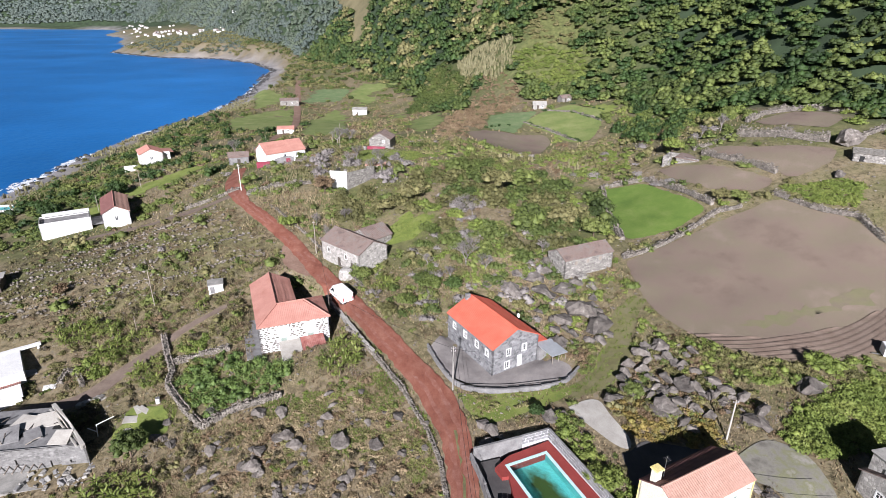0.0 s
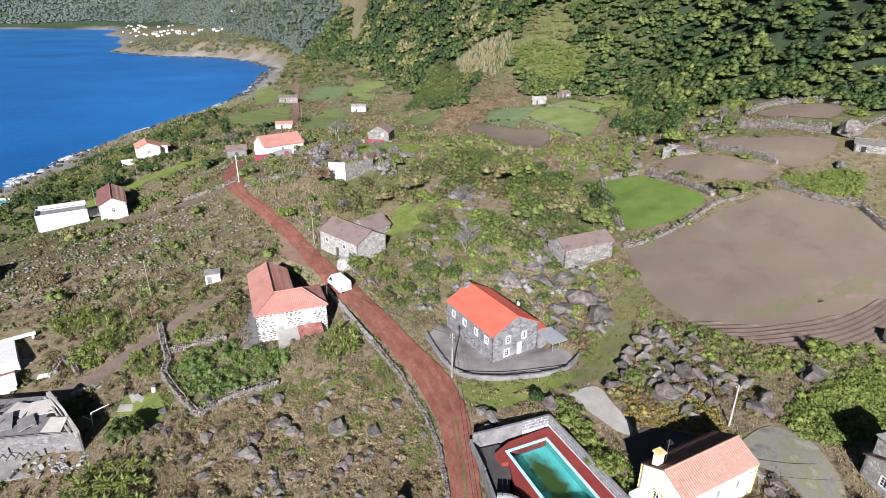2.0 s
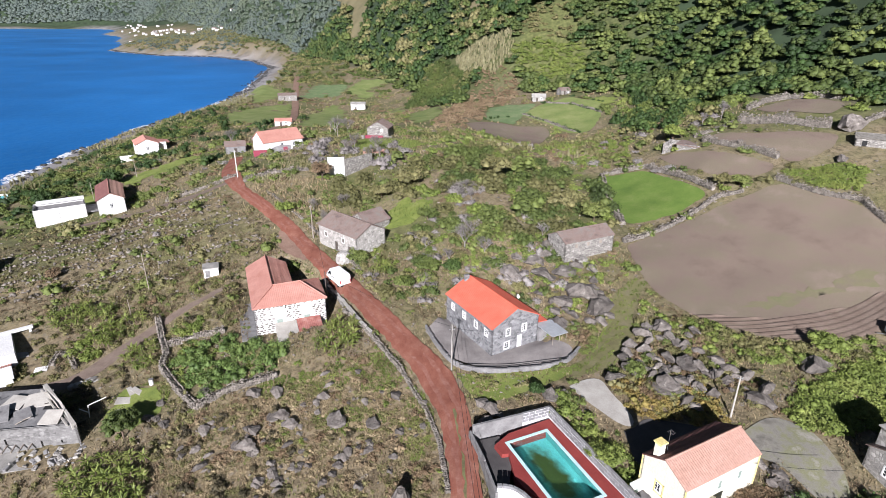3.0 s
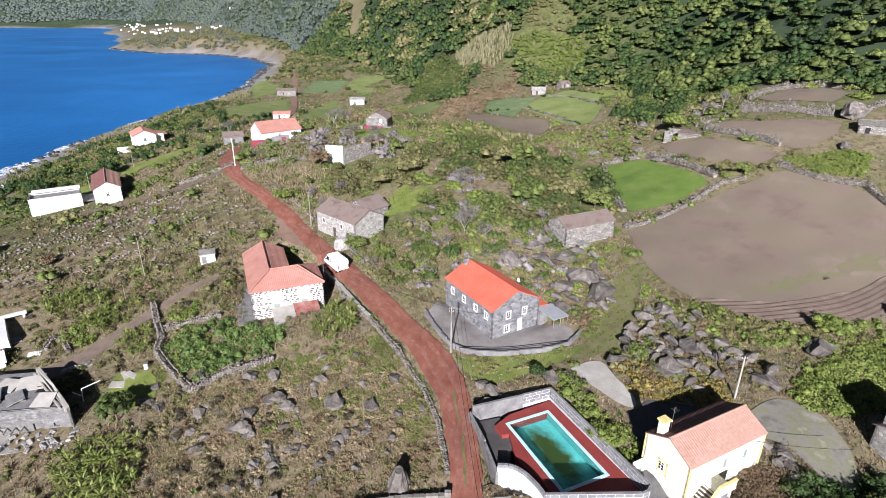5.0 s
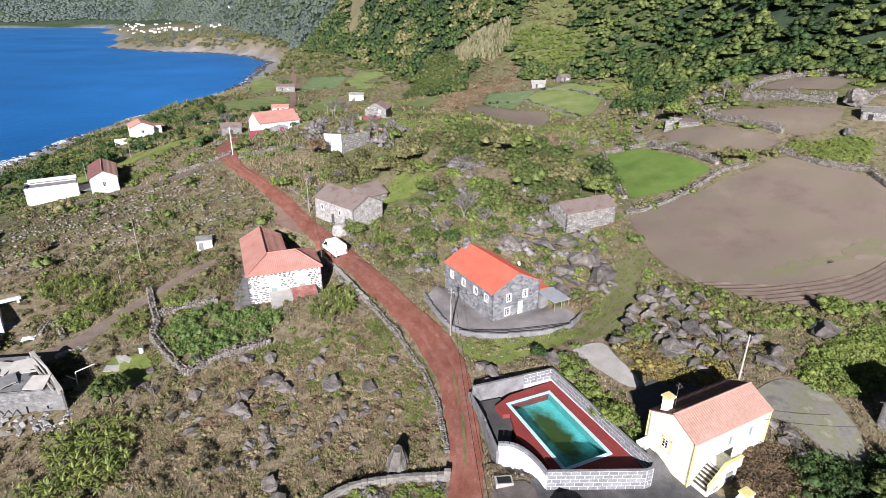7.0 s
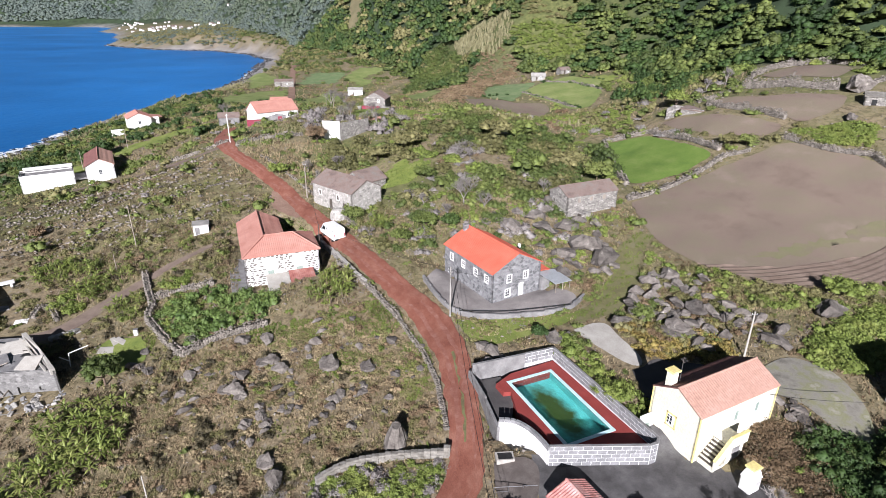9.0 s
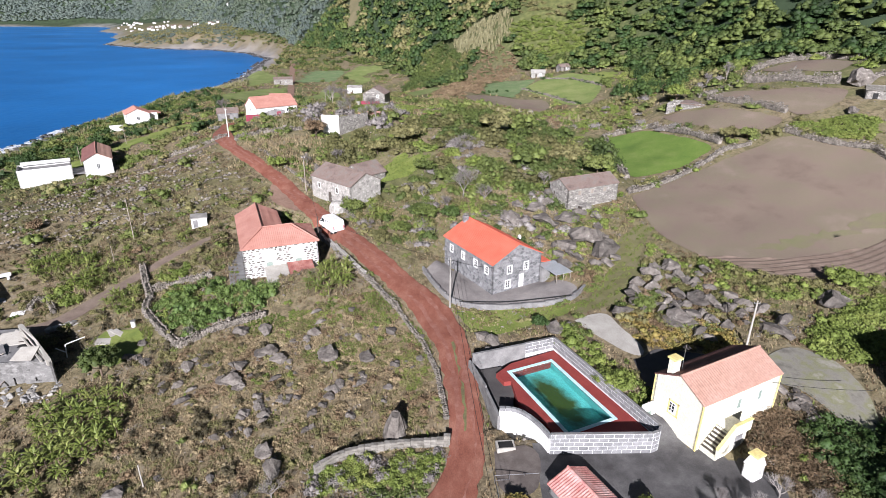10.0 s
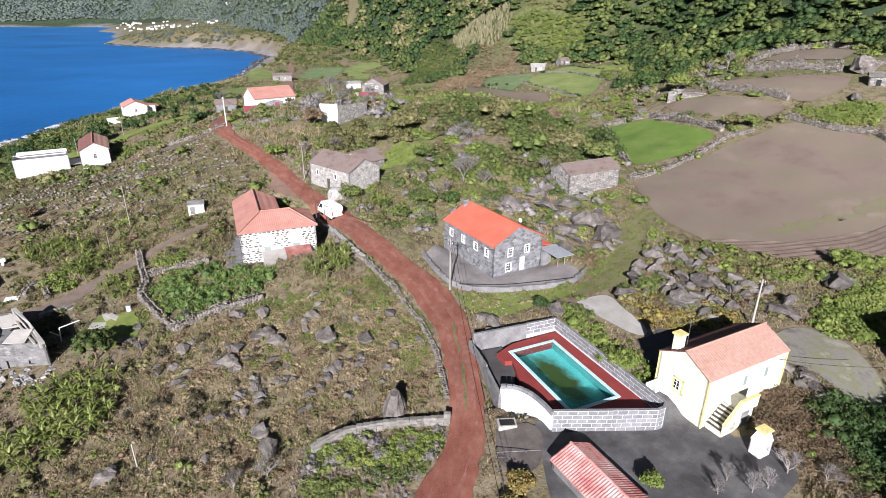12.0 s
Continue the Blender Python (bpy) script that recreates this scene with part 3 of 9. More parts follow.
def make_ground():
    gx, gy = np.meshgrid(spread_x, spread_y)
    z = SHEET
    nx, ny = len(spread_x), len(spread_y)
    i, j = np.meshgrid(np.arange(ny - 1), np.arange(nx - 1), indexing="ij")
    a = (i * nx + j).ravel()
    faces = np.stack([a, a + 1, a + nx + 1, a + nx], 1)
    me = bpy.data.meshes.new("ground")
    me.from_pydata(np.stack([gx.ravel(), gy.ravel(), z.ravel()], 1).tolist(), [], faces.tolist())
    shore, up = side_of(COAST, gx, gy).ravel(), side_of(FOOT, gx, gy).ravel()
    x, y = gx.ravel(), gy.ravel()
    lush = np.clip(.45 + .6 * waves(x, y, 38, 21) + .3 * waves(x, y, 11, 22), 0, 1) * (.35 + .65 * ramp(80, 125, y)) + ramp(0, 30, up)
    lush = np.clip(lush - .5 * ramp(20, 0, np.hypot(x + 8, y - 52) - 10), 0, 1)
    lush = np.maximum(lush, inside(VERGE_A, x, y))
    forest = np.maximum(ramp(-6, 8, up), ramp(1500, 2100, y) * ramp(-160, -60, up)) * (~inside(CLIFF_FACE, x, y)) * (~inside(RAVINE, x, y)) * (~inside(YELLOW_HEATH, x, y)) * (1 - ramp(90, 60, np.hypot(x - 20, (y - 300) * .6)) * .8)
    rock = np.where(inside(CLIFF_FACE, x, y) | inside(RAVINE, x, y), .65, 0)
    for name, values in (("lush", lush), ("forest", forest), ("beach", np.where((y > 300) & (x > -400), ramp(30, 16, shore), ramp(14, 6, shore))), ("bare", np.maximum(rock, np.where((y > 560) & (y < 1020), ramp(44, 30, shore) * ramp(8, 18, shore) * np.clip(.75 + .5 * waves(x, y, 50, 23), 0, 1), 0)))):
        me.attributes.new(name, "FLOAT", "POINT").data.foreach_set("value", np.asarray(values, np.float32))
    me.shade_smooth()
    m = surface("scrub_ground", [(.078, .06, .037), (.14, .111, .067), (.22, .175, .107), (.18, .157, .124)], 1.2, .97, 1.0, .3, attr="lush",
                attr_colours=[(.05, .058, .02), (.09, .1, .033), (.145, .15, .055)])
    n, l = m.node_tree.nodes, m.node_tree.links
    link = n["Principled BSDF"].inputs["Base Color"].links[0]
    colour = link.from_socket
    for name, cols in (("forest", (.032, .05, .024)), ("beach", (.23, .22, .22)), ("bare", (.18, .145, .088))):
        at, mix, tex, rp = n.new("ShaderNodeAttribute"), n.new("ShaderNodeMix"), n.new("ShaderNodeTexNoise"), n.new("ShaderNodeValToRGB")
        at.attribute_name, mix.data_type = name, "RGBA"
        tex.inputs["Scale"].default_value, tex.inputs["Detail"].default_value = .06, 8
        geo = n.new("ShaderNodeNewGeometry")
        l.new(geo.outputs["Position"], tex.inputs["Vector"])
        rp.color_ramp.elements[0].position, rp.color_ramp.elements[1].position = .3, .7
        rp.color_ramp.elements[0].color, rp.color_ramp.elements[1].color = (*[c * .65 for c in cols], 1), (*[c * 1.3 for c in cols], 1)
        l.new(tex.outputs["Fac"], rp.inputs["Fac"])
        l.new(at.outputs["Fac"], mix.inputs["Factor"])
        l.new(colour, mix.inputs["A"])
        l.new(rp.outputs["Color"], mix.inputs["B"])
        colour = mix.outputs["Result"]
    l.new(colour, n["Principled BSDF"].inputs["Base Color"])
    me.materials.append(m)
    return tagged(new("ground", me), "scrubby coastal slope with dry grass and wooded mountainside", "ground", kind="structure")


make_ground()
tagged(part("water", ([(-4800, -2600, 0), (400, -2600, 0), (400, 4800, 0), (-4800, 4800, 0)], [], [(0, 1, 2, 3)]), SEA), "deep blue open sea with light ripples", "sea", kind="structure")
strip("road", ROAD_L, ROAD_R, RED_EARTH, .2, "red cinder road with two worn wheel tracks", "road", 9, .06)
strip("farm_track", TRACK_L, TRACK_R, PATH_EARTH, .12, "narrow grey side track", "road", 4)
strip("upper_road", FAR_L, FAR_R, RED_EARTH, .09, "continuation of the red cinder road", "road", 5)
strip("far_lane", LANE_L, LANE_R, FAR_EARTH, .35, "far red lane running along the coast", "road", 4, step=2.0)
strip("garden_path", PATH_LEFT_L, PATH_LEFT_R, PATH_EARTH, .1, "pale earth path between banana plots", "path", 4)
drape("ploughed_field", BROWN, FIELD_SOIL, .1, "bare tilled brown field enclosed by stone walls", "field", 1.6, .12)
drape("hay_field", GREEN, TURF, .12, "bright green mown grass plot", "field", 1.3, .1)
drape("terrace_field", TERRACE_1, FIELD_SOIL, .12, "small bare terrace of brown soil", "field", 1.4, .12)
drape("terrace_field", TERRACE_2, FIELD_SOIL, .14, "bare brown terrace below a stone bank", "field", 1.4, .12)
drape("terrace_field", TERRACE_3, FIELD_SOIL, .16, "upper bare brown terrace beside the wood", "field", 1.4, .12)
drape("meadow", MEADOW_DARK, DULL_TURF, .2, "blue-green crop plot beside the meadow", "field", 2.0, .4)
drape("meadow", MEADOW, MEADOW_GRASS, .2, "green meadow divided by low stone walls", "field", 2.0, .2)
drape("meadow_soil", MEADOW_SOIL, FIELD_SOIL, .2, "small patch of pale tilled soil", "field", 2.0, .2)
SPROUTING = [(56.2, 80.8), (65.1, 83.0), (73.3, 84.7), (75.9, 88.0), (73.0, 88.6), (66.5, 85.6), (57.4, 83.2), (50.1, 81.8), (49.6, 80.6)]
drape("sprouting_strip", SPROUTING, GREEN_SOIL, .14, "thin green growth sprouting on the tilled field", "field", 1.0, .5)
drape("forecourt", YARD_A, FORECOURT, .12, "dark paved forecourt of the stone house", "yard", 1.0)
drape("verge", VERGE_A, LIGHT_GRASS, .09, "mown grass verge beside the side lane", "grass", 1.0, .15)
drape("courtyard", YARD_B, YARD_GREY, .1, "stained grey concrete courtyard", "yard", 1.0)
drape("corner_yard", CORNER_YARD, BROWN_PAVING, .12, "stained brown cement corner of the courtyard", "yard", 1.0)
drape("concrete_slab", SLAB_B, MOSSY, .12, "worn mossy concrete apron", "yard", 1.0)
drape("sunken_lane", SUNKEN_LANE, ASPHALT, .11, "dark paved lane behind the cream cottage", "road", 1.0)
drape("road_apron", APRON, FAR_EARTH, .14, "packed earth apron beside the red road", "road", 1.0, .1)
drape("concrete_ramp", PATH_B, PALE_CONCRETE, .12, "pale concrete ramp between rocks", "path", 1.0)

GRASS_LANE = [(18.5, 65.2), (25.5, 67.5), (29.5, 74), (32.5, 83), (37, 89.5), (35, 91.5), (30, 86), (26.5, 77.5), (23.5, 71.5), (19, 68)]
drape("grass_lane", GRASS_LANE, LANE_GRASS, .11, "grassy lane climbing between boulders", "path", 1.0, .2)
COURT_LAWN = [(-48, 70), (-43.4, 70.2), (-39.6, 64.4), (-42.2, 62.8), (-48.2, 63.2)]
LAWNS = [([(-107, 150), (-99, 155), (-92, 152), (-95, 146), (-103, 144)], "small lawn behind the garage"), ([(-98, 163), (-84, 180), (-76, 178), (-84, 166), (-92, 158)], "green lawn below the shore cottage"),
         ([(-118, 312), (-108, 350), (-97, 366), (-88, 330), (-76, 280), (-78, 262), (-97, 268), (-110, 285)], "far green pasture near the shore"), ([(-60, 231), (-70, 290), (-78, 328), (-70, 372), (-60, 350), (-52, 300), (-38, 224)], "light-green garden plot below the lane"),
         ([(-67, 424), (-56, 434), (-47, 398), (-56, 388)], "far bright green plot"), ([(-26, 158), (-12, 155), (-4, 160), (-8, 169), (-25, 170)], "green lawn below the stone cottage"),
         ([(-12, 110), (-4, 112), (-2, 120), (-9, 122), (-13, 117)], "patch of light-green grass behind the old house"),
         ([(-17, 280), (-8, 306), (-2, 308), (0, 250), (-6, 222), (-11, 218)], "far terrace of green grass"), ([(60, 236), (66, 250), (74, 244), (70, 232)], "upper green meadow"), ([(-96, 386), (-96, 436), (-70, 436), (-72, 398)], "far blue-green vegetable plot"), ([(-63, 402), (-52, 426), (-30, 446), (-63, 452), (-70, 420)], "far pale green terraces"), ([(-117, 352), (-148, 445), (-116, 412), (-108, 392)], "far yellow-green field edge"), ([(-30, 330), (-28, 352), (-22, 352), (-23, 326)], "small far garden terrace")]
drape("lawn", COURT_LAWN, LIGHT_GRASS, .12, "small green lawn beside the ruin", "lawn", 1.0, .3)
for poly, label in LAWNS:
    drape("lawn", poly, DULL_TURF if "vegetable" in label else MEADOW_GRASS if "far" in label or "lane" in label else LIGHT_GRASS, .16, label, "lawn", 1.4, .9 if poly[0][1] < 200 else 1.6)
FURROWS = [(40.5, 80.2), (54, 77.6), (66, 80), (80, 85), (86, 91), (87.5, 89), (80, 80.4), (66, 73.5), (54, 72), (45, 76)]
drape("furrows", FURROWS, FURROW, .2, "freshly ploughed furrows along the field's edge", "field", .32, .02, lambda x, y: .15 * np.sin((y - 72 - .012 * (x - 50) ** 2 * ramp(50, 51, x)) * 6.2))
for k, off in enumerate((.3, .68)):
    mid = [((1 - off) * a[0] + off * b[0], (1 - off) * a[1] + off * b[1]) for a, b in zip(ROAD_L, ROAD_R)]
    strip("wheel_track", [(x - .32, y) for x, y in mid], [(x + .32, y) for x, y in mid], TRACK_EARTH, .262, "compacted wheel track on the red road", "road", 4)
mid = [(.5 * a[0] + .5 * b[0], .5 * a[1] + .5 * b[1]) for a, b in zip(ROAD_L[3:7], ROAD_R[3:7])]
strip("road_grass", [(x - .12, y) for x, y in mid], [(x + .12, y) for x, y in mid], LANE_GRASS, .275, "thin grass strip between the wheel tracks", "grass", 4)


# ---- houses ----
def frame_of(x, y, z, degrees):
    return pose(x, y, z, 0, 0, degrees)


def wall_panel(length, height, holes=(), depth=.16, gable=0.0, base=-2.5):
    """An upright wall in the x-z plane that faces -y, with real openings (x0, x1, z0, z1) and a gable of that rise on top."""
    bm = bmesh.new()
    xs = sorted({0.0, length, *[h[0] for h in holes], *[h[1] for h in holes]})
    zs = sorted({base, height, *[h[2] for h in holes], *[h[3] for h in holes]})
    for a, b in zip(xs, xs[1:]):
        for c, d in zip(zs, zs[1:]):
            if not any(h[0] <= a and b <= h[1] and h[2] <= c and d <= h[3] for h in holes):
                bm.faces.new([bm.verts.new(p) for p in ((a, 0, c), (b, 0, c), (b, 0, d), (a, 0, d))])
    for a, b, c, d in holes:
        for p, q in (((a, c), (b, c)), ((b, c), (b, d)), ((b, d), (a, d)), ((a, d), (a, c))):
            bm.faces.new([bm.verts.new(v) for v in ((p[0], 0, p[1]), (p[0], depth, p[1]), (q[0], depth, q[1]), (q[0], 0, q[1]))])
    if gable:
        bm.faces.new([bm.verts.new(p) for p in ((0, 0, height), (length, 0, height), (length / 2, 0, height + gable))])
        bm.faces.new([bm.verts.new(p) for p in ((0, .25, height), (length / 2, .25, height + gable), (length, .25, height))])
    bm.faces.new([bm.verts.new(p) for p in ((0, .25, base), (0, .25, height), (length, .25, height), (length, .25, base))])
    for x in (0, length):
        bm.faces.new([bm.verts.new(p) for p in ((x, 0, base), (x, .25, base), (x, .25, height), (x, 0, height))])
    bmesh.ops.remove_doubles(bm, verts=bm.verts, dist=1e-4)
    return bm


def in_place(bm, m):
    bmesh.ops.transform(bm, matrix=m, verts=bm.verts)
    return bm


def window_unit(parent, m, hole, kind, frame_mat, bars=2, shutter=None):
    """A window or door set into an opening: frame, glass and glazing bars, or a leaf with its handle."""
    a, b, c, d = hole
    if kind == "door":
        leaf = part("door", in_place(box(a + .04, b - .04, .08, .13, c, d - .04, .01), m), shutter or frame_mat, parent, "painted panel door")
        part("handle", in_place(box(b - .2, b - .14, .03, .08, c + .95, c + 1.08), m), CHROME, leaf)
        return leaf
    bm = bmesh.new()
    w = .09
    for x0, x1, z0, z1 in ((a - .07, a + w, c - .07, d + .07), (b - w, b + .07, c - .07, d + .07), (a + w, b - w, c - .07, c + w), (a + w, b - w, d - w, d + .07)):
        add_box(bm, x0, x1, -.025, .09, z0, z1)
    made = part("window", in_place(bm, m), frame_mat, parent, "painted window surround")
    if shutter is not None:
        part("shutter", in_place(box(a + w, b - w, .04, .08, c + w, d - w), m), shutter, made, "closed painted shutter")
        return made
    part("pane", in_place(box(a + w, b - w, .1, .12, c + w, d - w), m), GLASS, made)
    bm = bmesh.new()
    add_box(bm, (a + b) / 2 - .03, (a + b) / 2 + .03, .06, .1, c + w, d - w)
    for k in range(1, bars + 1):
        z = c + (d - c) * k / (bars + 1)
        add_box(bm, a + w, b - w, .065, .1, z - .025, z + .025)
    part("glazing_bar", in_place(bm, m), frame_mat, made)
    return made


def tiled_slope(length, run, rise, pitch=.28, amp=.035, thick=.1, hip0=0.0, hip1=0.0, rows=6):
    """A tiled roof slope over x 0..length that climbs by rise over run in +y, with channels down the slope and stepped courses. hip0, hip1: how far the top is drawn in at its ends."""
    bm = bmesh.new()
    n = max(int(length / (pitch / 2)), 4)
    top, low = [], []
    for i in range(n + 1):
        x = length * i / n
        u = min(1.0, x / hip0 if hip0 else 1.0, (length - x) / hip1 if hip1 else 1.0)
        z = amp if i % 2 else 0.0
        col = []
        for k in range(rows + 1):
            s = u * k / rows
            col.append(bm.verts.new((x, run * s, rise * s + z + (.03 if k % 2 else 0))))
        top.append(col)
        low.append((bm.verts.new((x, 0, -thick)), bm.verts.new((x, run * u, rise * u - thick))))
    for a, b, c, d in zip(top, top[1:], low, low[1:]):
        for k in range(rows):
            bm.faces.new((a[k], b[k], b[k + 1], a[k + 1]))
        bm.faces.new((c[0], c[1], d[1], d[0]))
        bm.faces.new((a[0], c[0], d[0], b[0]))
    for col, lo in ((top[0], low[0]), (top[-1], low[-1])):
        bm.faces.new((*col, lo[1], lo[0]))
    bmesh.ops.remove_doubles(bm, verts=bm.verts, dist=1e-4)
    bmesh.ops.recalc_face_normals(bm, faces=bm.faces)
    return bm


def gable_block(home, m, length, width, height, rise, wall_mat, roof_mats, over=.25, holes=None, gables=(True, True), base=-2.5, trim=WHITE, ridge_mat=None, pitch=.28, amp=.035):
    """Four walls and a gabled roof under the thing home. Ridge along x; m places the block in home's frame. holes: per wall (front, right, back, left) a list of (kind, x0, x1, z0, z1, shutter)."""
    holes = holes or {}
    walls = (("front", length, Matrix(), 0), ("right", width, pose(length, 0, 0, 0, 0, 90), rise), ("back", length, pose(length, width, 0, 0, 0, 180), 0), ("left", width, pose(0, width, 0, 0, 0, -90), rise))
    for side, span, turn, gable in walls:
        opened = holes.get(side, [])
        part("wall", in_place(wall_panel(span, height, [h[1:5] for h in opened], gable=gable, base=base), m @ turn), wall_mat, home)
        for h in opened:
            window_unit(home, m @ turn, h[1:5], h[0], trim, shutter=h[5] if len(h) > 5 else None)
    run = width / 2 + over
    drop = rise * over / (width / 2)
    for k, (turn, mat) in enumerate(((pose(-over, -over, height - drop + .1), roof_mats[0]), (pose(length + over, width + over, height - drop + .1, 0, 0, 180), roof_mats[-1]))):
        part("roof", in_place(tiled_slope(length + 2 * over, run, rise + drop, pitch, amp), m @ turn), mat, home)
    bm = bmesh.new()
    rod(bm, (-over, width / 2, height + rise + .1), (length + over, width / 2, height + rise + .1), .13, sides=6)
    part("ridge_cap", in_place(bm, m), ridge_mat or roof_mats[0], home)


def stone_house():
    home = thing("house", frame_of(7.6, 71.0, 10.75, 30.8), "grey basalt stone house with a bright red tiled roof", "house")
    m = pose(0, 0, 0)
    # local x runs along the gable front, the ridge runs back
    turn = pose(8.75, 0, 0, 0, 0, 90)
    side = [("window", x, x + .95, 2.75, 3.95) for x in (1.6, 4.9, 8.2, 11.0)]
    gable_block(home, turn, 13.0, 8.75, 4.75, 2.25, DARK_STONE, (BRIGHT_RED,), .2,
                {"left": [("window", 2.55, 3.4, 2.7, 3.95), ("window", 5.55, 6.4, 2.7, 3.95), ("window", 2.3, 3.25, .45, 1.75), ("door", 4.75, 5.75, 0.05, 2.2, WHITE)],
                 "back": side, "front": [("window", 4, 4.9, 2.75, 3.95), ("window", 8, 8.9, 2.75, 3.95)]}, base=-2)
    part("chimney", in_place(box(.1, .9, 12.3, 12.9, 6.0, 7.6, .03), pose(3.1, 0, 0)), DARK_STONE, home, "squat stone chimney")
    # lean-to canopy on the right of the gable
    part("canopy", slab([(9.0, -3.2, 2.35), (12.2, -3.2, 2.2), (12.3, 1.0, 2.4), (9.0, 1.0, 2.55)], .07), TIN, home, "pale sheet-metal canopy")
    for x, y in ((12.0, -3.0), (12.0, .8), (9.3, -3.0), (10.6, -3.0)):
        part("post", rod(bmesh.new(), (x, y, -.5), (x, y, 2.25), .05), WOOD_GREY, home)
    part("shed_wall", box(8.85, 10.4, -.4, 2.6, -.5, 2.3, .02), RENDER_GREY, home)
    part("shed_roof", slab([(8.8, .6, 3.0), (11.2, .6, 2.75), (11.2, 3.2, 2.85), (8.8, 3.2, 3.1)], .08), BRIGHT_RED, home)
    part("satellite_dish", in_place(bmesh_dish(.38), pose(8.75, 5.4, 5.4, 62, 0, 20)), WHITE, home, "white satellite dish")
    return home


def bmesh_dish(r):
    bm = bmesh.new()
    rings = []
    for k in range(4):
        q = r * k / 3
        rings.append([bm.verts.new((q * math.cos(a * .5236), q * math.sin(a * .5236), .35 * q * q / r)) for a in range(12)] if k else [bm.verts.new((0, 0, 0))] * 12)
    for a, b in zip(rings, rings[1:]):
        for k in range(12):
            j = (k + 1) % 12
            bm.faces.new((a[k], a[j], b[j], b[k]) if a[k] != a[j] else (a[k], b[j], b[k]))
    rod(bm, (0, 0, 0), (0, 0, -.3), .03, sides=5)
    return bm


def cream_house():
    home = thing("house", frame_of(24.5, 41.75, 9.95, 27.2), "cream rendered cottage with yellow trim and faded tile roof, back slope shaded by colour", "house")
    holes = {"front": [("window", 5.0, 5.75, 2.35, 3.65, PLASTIC_GREEN), ("window", 8.1, 8.85, 2.35, 3.65, PLASTIC_GREEN), ("door", 2.6, 3.5, 1.95, 4.05, WHITE)],
             "left": [("window", 1.9, 2.8, 1.55, 2.75)]}
    # Back slope gets darker tiles, painting in the grazing light that falls there.
    gable_block(home, Matrix(), 11.3, 5.7, 4.62, 1.45, CREAM, (FADED, MAROON), .12, holes, base=-2, trim=WHITE, pitch=.3, amp=.03)
    for x, y in ((0, 0), (0, 5.7), (11.3, 0)):
        part("quoin", box(x - .06, x + .06, y - .06, y + .06, -1.5, 4.6), YELLOW, home, "yellow painted corner strip")
    for a, b, c, d in ((1.85, 3.1, 1.35, 2.95),):
        bm = bmesh.new()
        for x0, x1, z0, z1 in ((a, a + .16, c, d), (b - .16, b, c, d), (a, b, c, c + .16), (a, b, d - .16, d)):
            add_box(bm, -.03, .0, 5.7 - x1 - .12, 5.7 - x0 - .12, z0, z1)
        part("window_surround", bm, YELLOW, home, "yellow painted window surround")
    stack = part("chimney", box(.25, 1.1, 4.0, 4.75, 4.4, 6.95, .03), CREAM, home, "cream chimney with a yellow cap")
    part("cap", box(.1, 1.25, 3.85, 4.9, 6.95, 7.15, .04), YELLOW, stack)
    mast = part("aerial", rod(bmesh.new(), (1.8, 4.3, 5.2), (1.85, 4.35, 8.2), .03), CHROME, home, "thin television aerial")
    bm = bmesh.new()
    for k in range(5):
        rod(bm, (1.5, 4.0 + k * .12, 7.9 + k * .03), (2.2, 4.0 + k * .12, 7.9 + k * .03), .015, sides=4)
    part("antenna", bm, CHROME, mast)
    # outside stair up to a landing by the front door
    for k in range(7):
        part("step", box(.55 + k * .3, 2.4, -1.75, -.1, k * .28 - .6, k * .28 + .0, .01), CREAM, home, "cream step with a dark tread")
        part("tread", box(.55 + k * .3, .87 + k * .3, -1.7, -.12, k * .28 + .003, k * .28 + .03), DARK_WOOD, home)
    part("landing", box(2.4, 4.6, -1.75, -.02, -.8, 1.93, .02), CREAM, home)
    rail = part("parapet", slab([(.5, -1.95, .75), (2.4, -1.95, 2.75), (4.8, -1.95, 2.75), (4.8, -1.75, 2.75), (2.4, -1.75, 2.75), (.5, -1.75, .75)], 1.15), CREAM, home, "cream stair parapet with yellow coping")
    part("coping", slab([(.45, -2.0, .86), (2.4, -2.0, 2.86), (4.85, -2.0, 2.86), (4.85, -1.7, 2.86), (2.4, -1.7, 2.86), (.45, -1.7, .86)], .1), YELLOW, rail)
    # Grey panel paints the shade under an arch; the wall behind is solid.
    part("recess", box(3.0, 4.0, -1.79, -1.76, -.8, 1.3), RENDER_GREY, home, "grey panel painted as a shaded arch below the landing")
    part("side_wall", box(-1.6, -.05, 4.9, 5.5, -.8, 1.5, .05), WHITE, home, "low white side wall with a green hatch")
    part("hatch", box(-1.4, -.8, 4.86, 4.9, -.2, .9), PLASTIC_GREEN, home)
    return home


def gate_post():
    post = thing("gate_post", frame_of(28.4, 38.7, 9.5, 27), "white oven-shaped gate pillar with a yellow cap", "pillar")
    part("base", box(-.75, .75, -.6, .6, -1.0, 1.2, .15), WHITE, post)
    part("shaft", prism([(-.75, -.6), (.75, -.6), (.75, .6), (-.75, .6)], 1.2, 1.25), WHITE, post)
    bm = box(-.75, .75, -.6, .6, 1.2, 2.2)
    for v in bm.verts:
        if v.co.z > 2:
            v.co.x, v.co.y = v.co.x * .55, v.co.y * .55
    part("taper", bm, WHITE, post)
    part("cap", box(-.6, .6, -.5, .5, 2.2, 2.38, .03), YELLOW, post, "yellow painted cap")


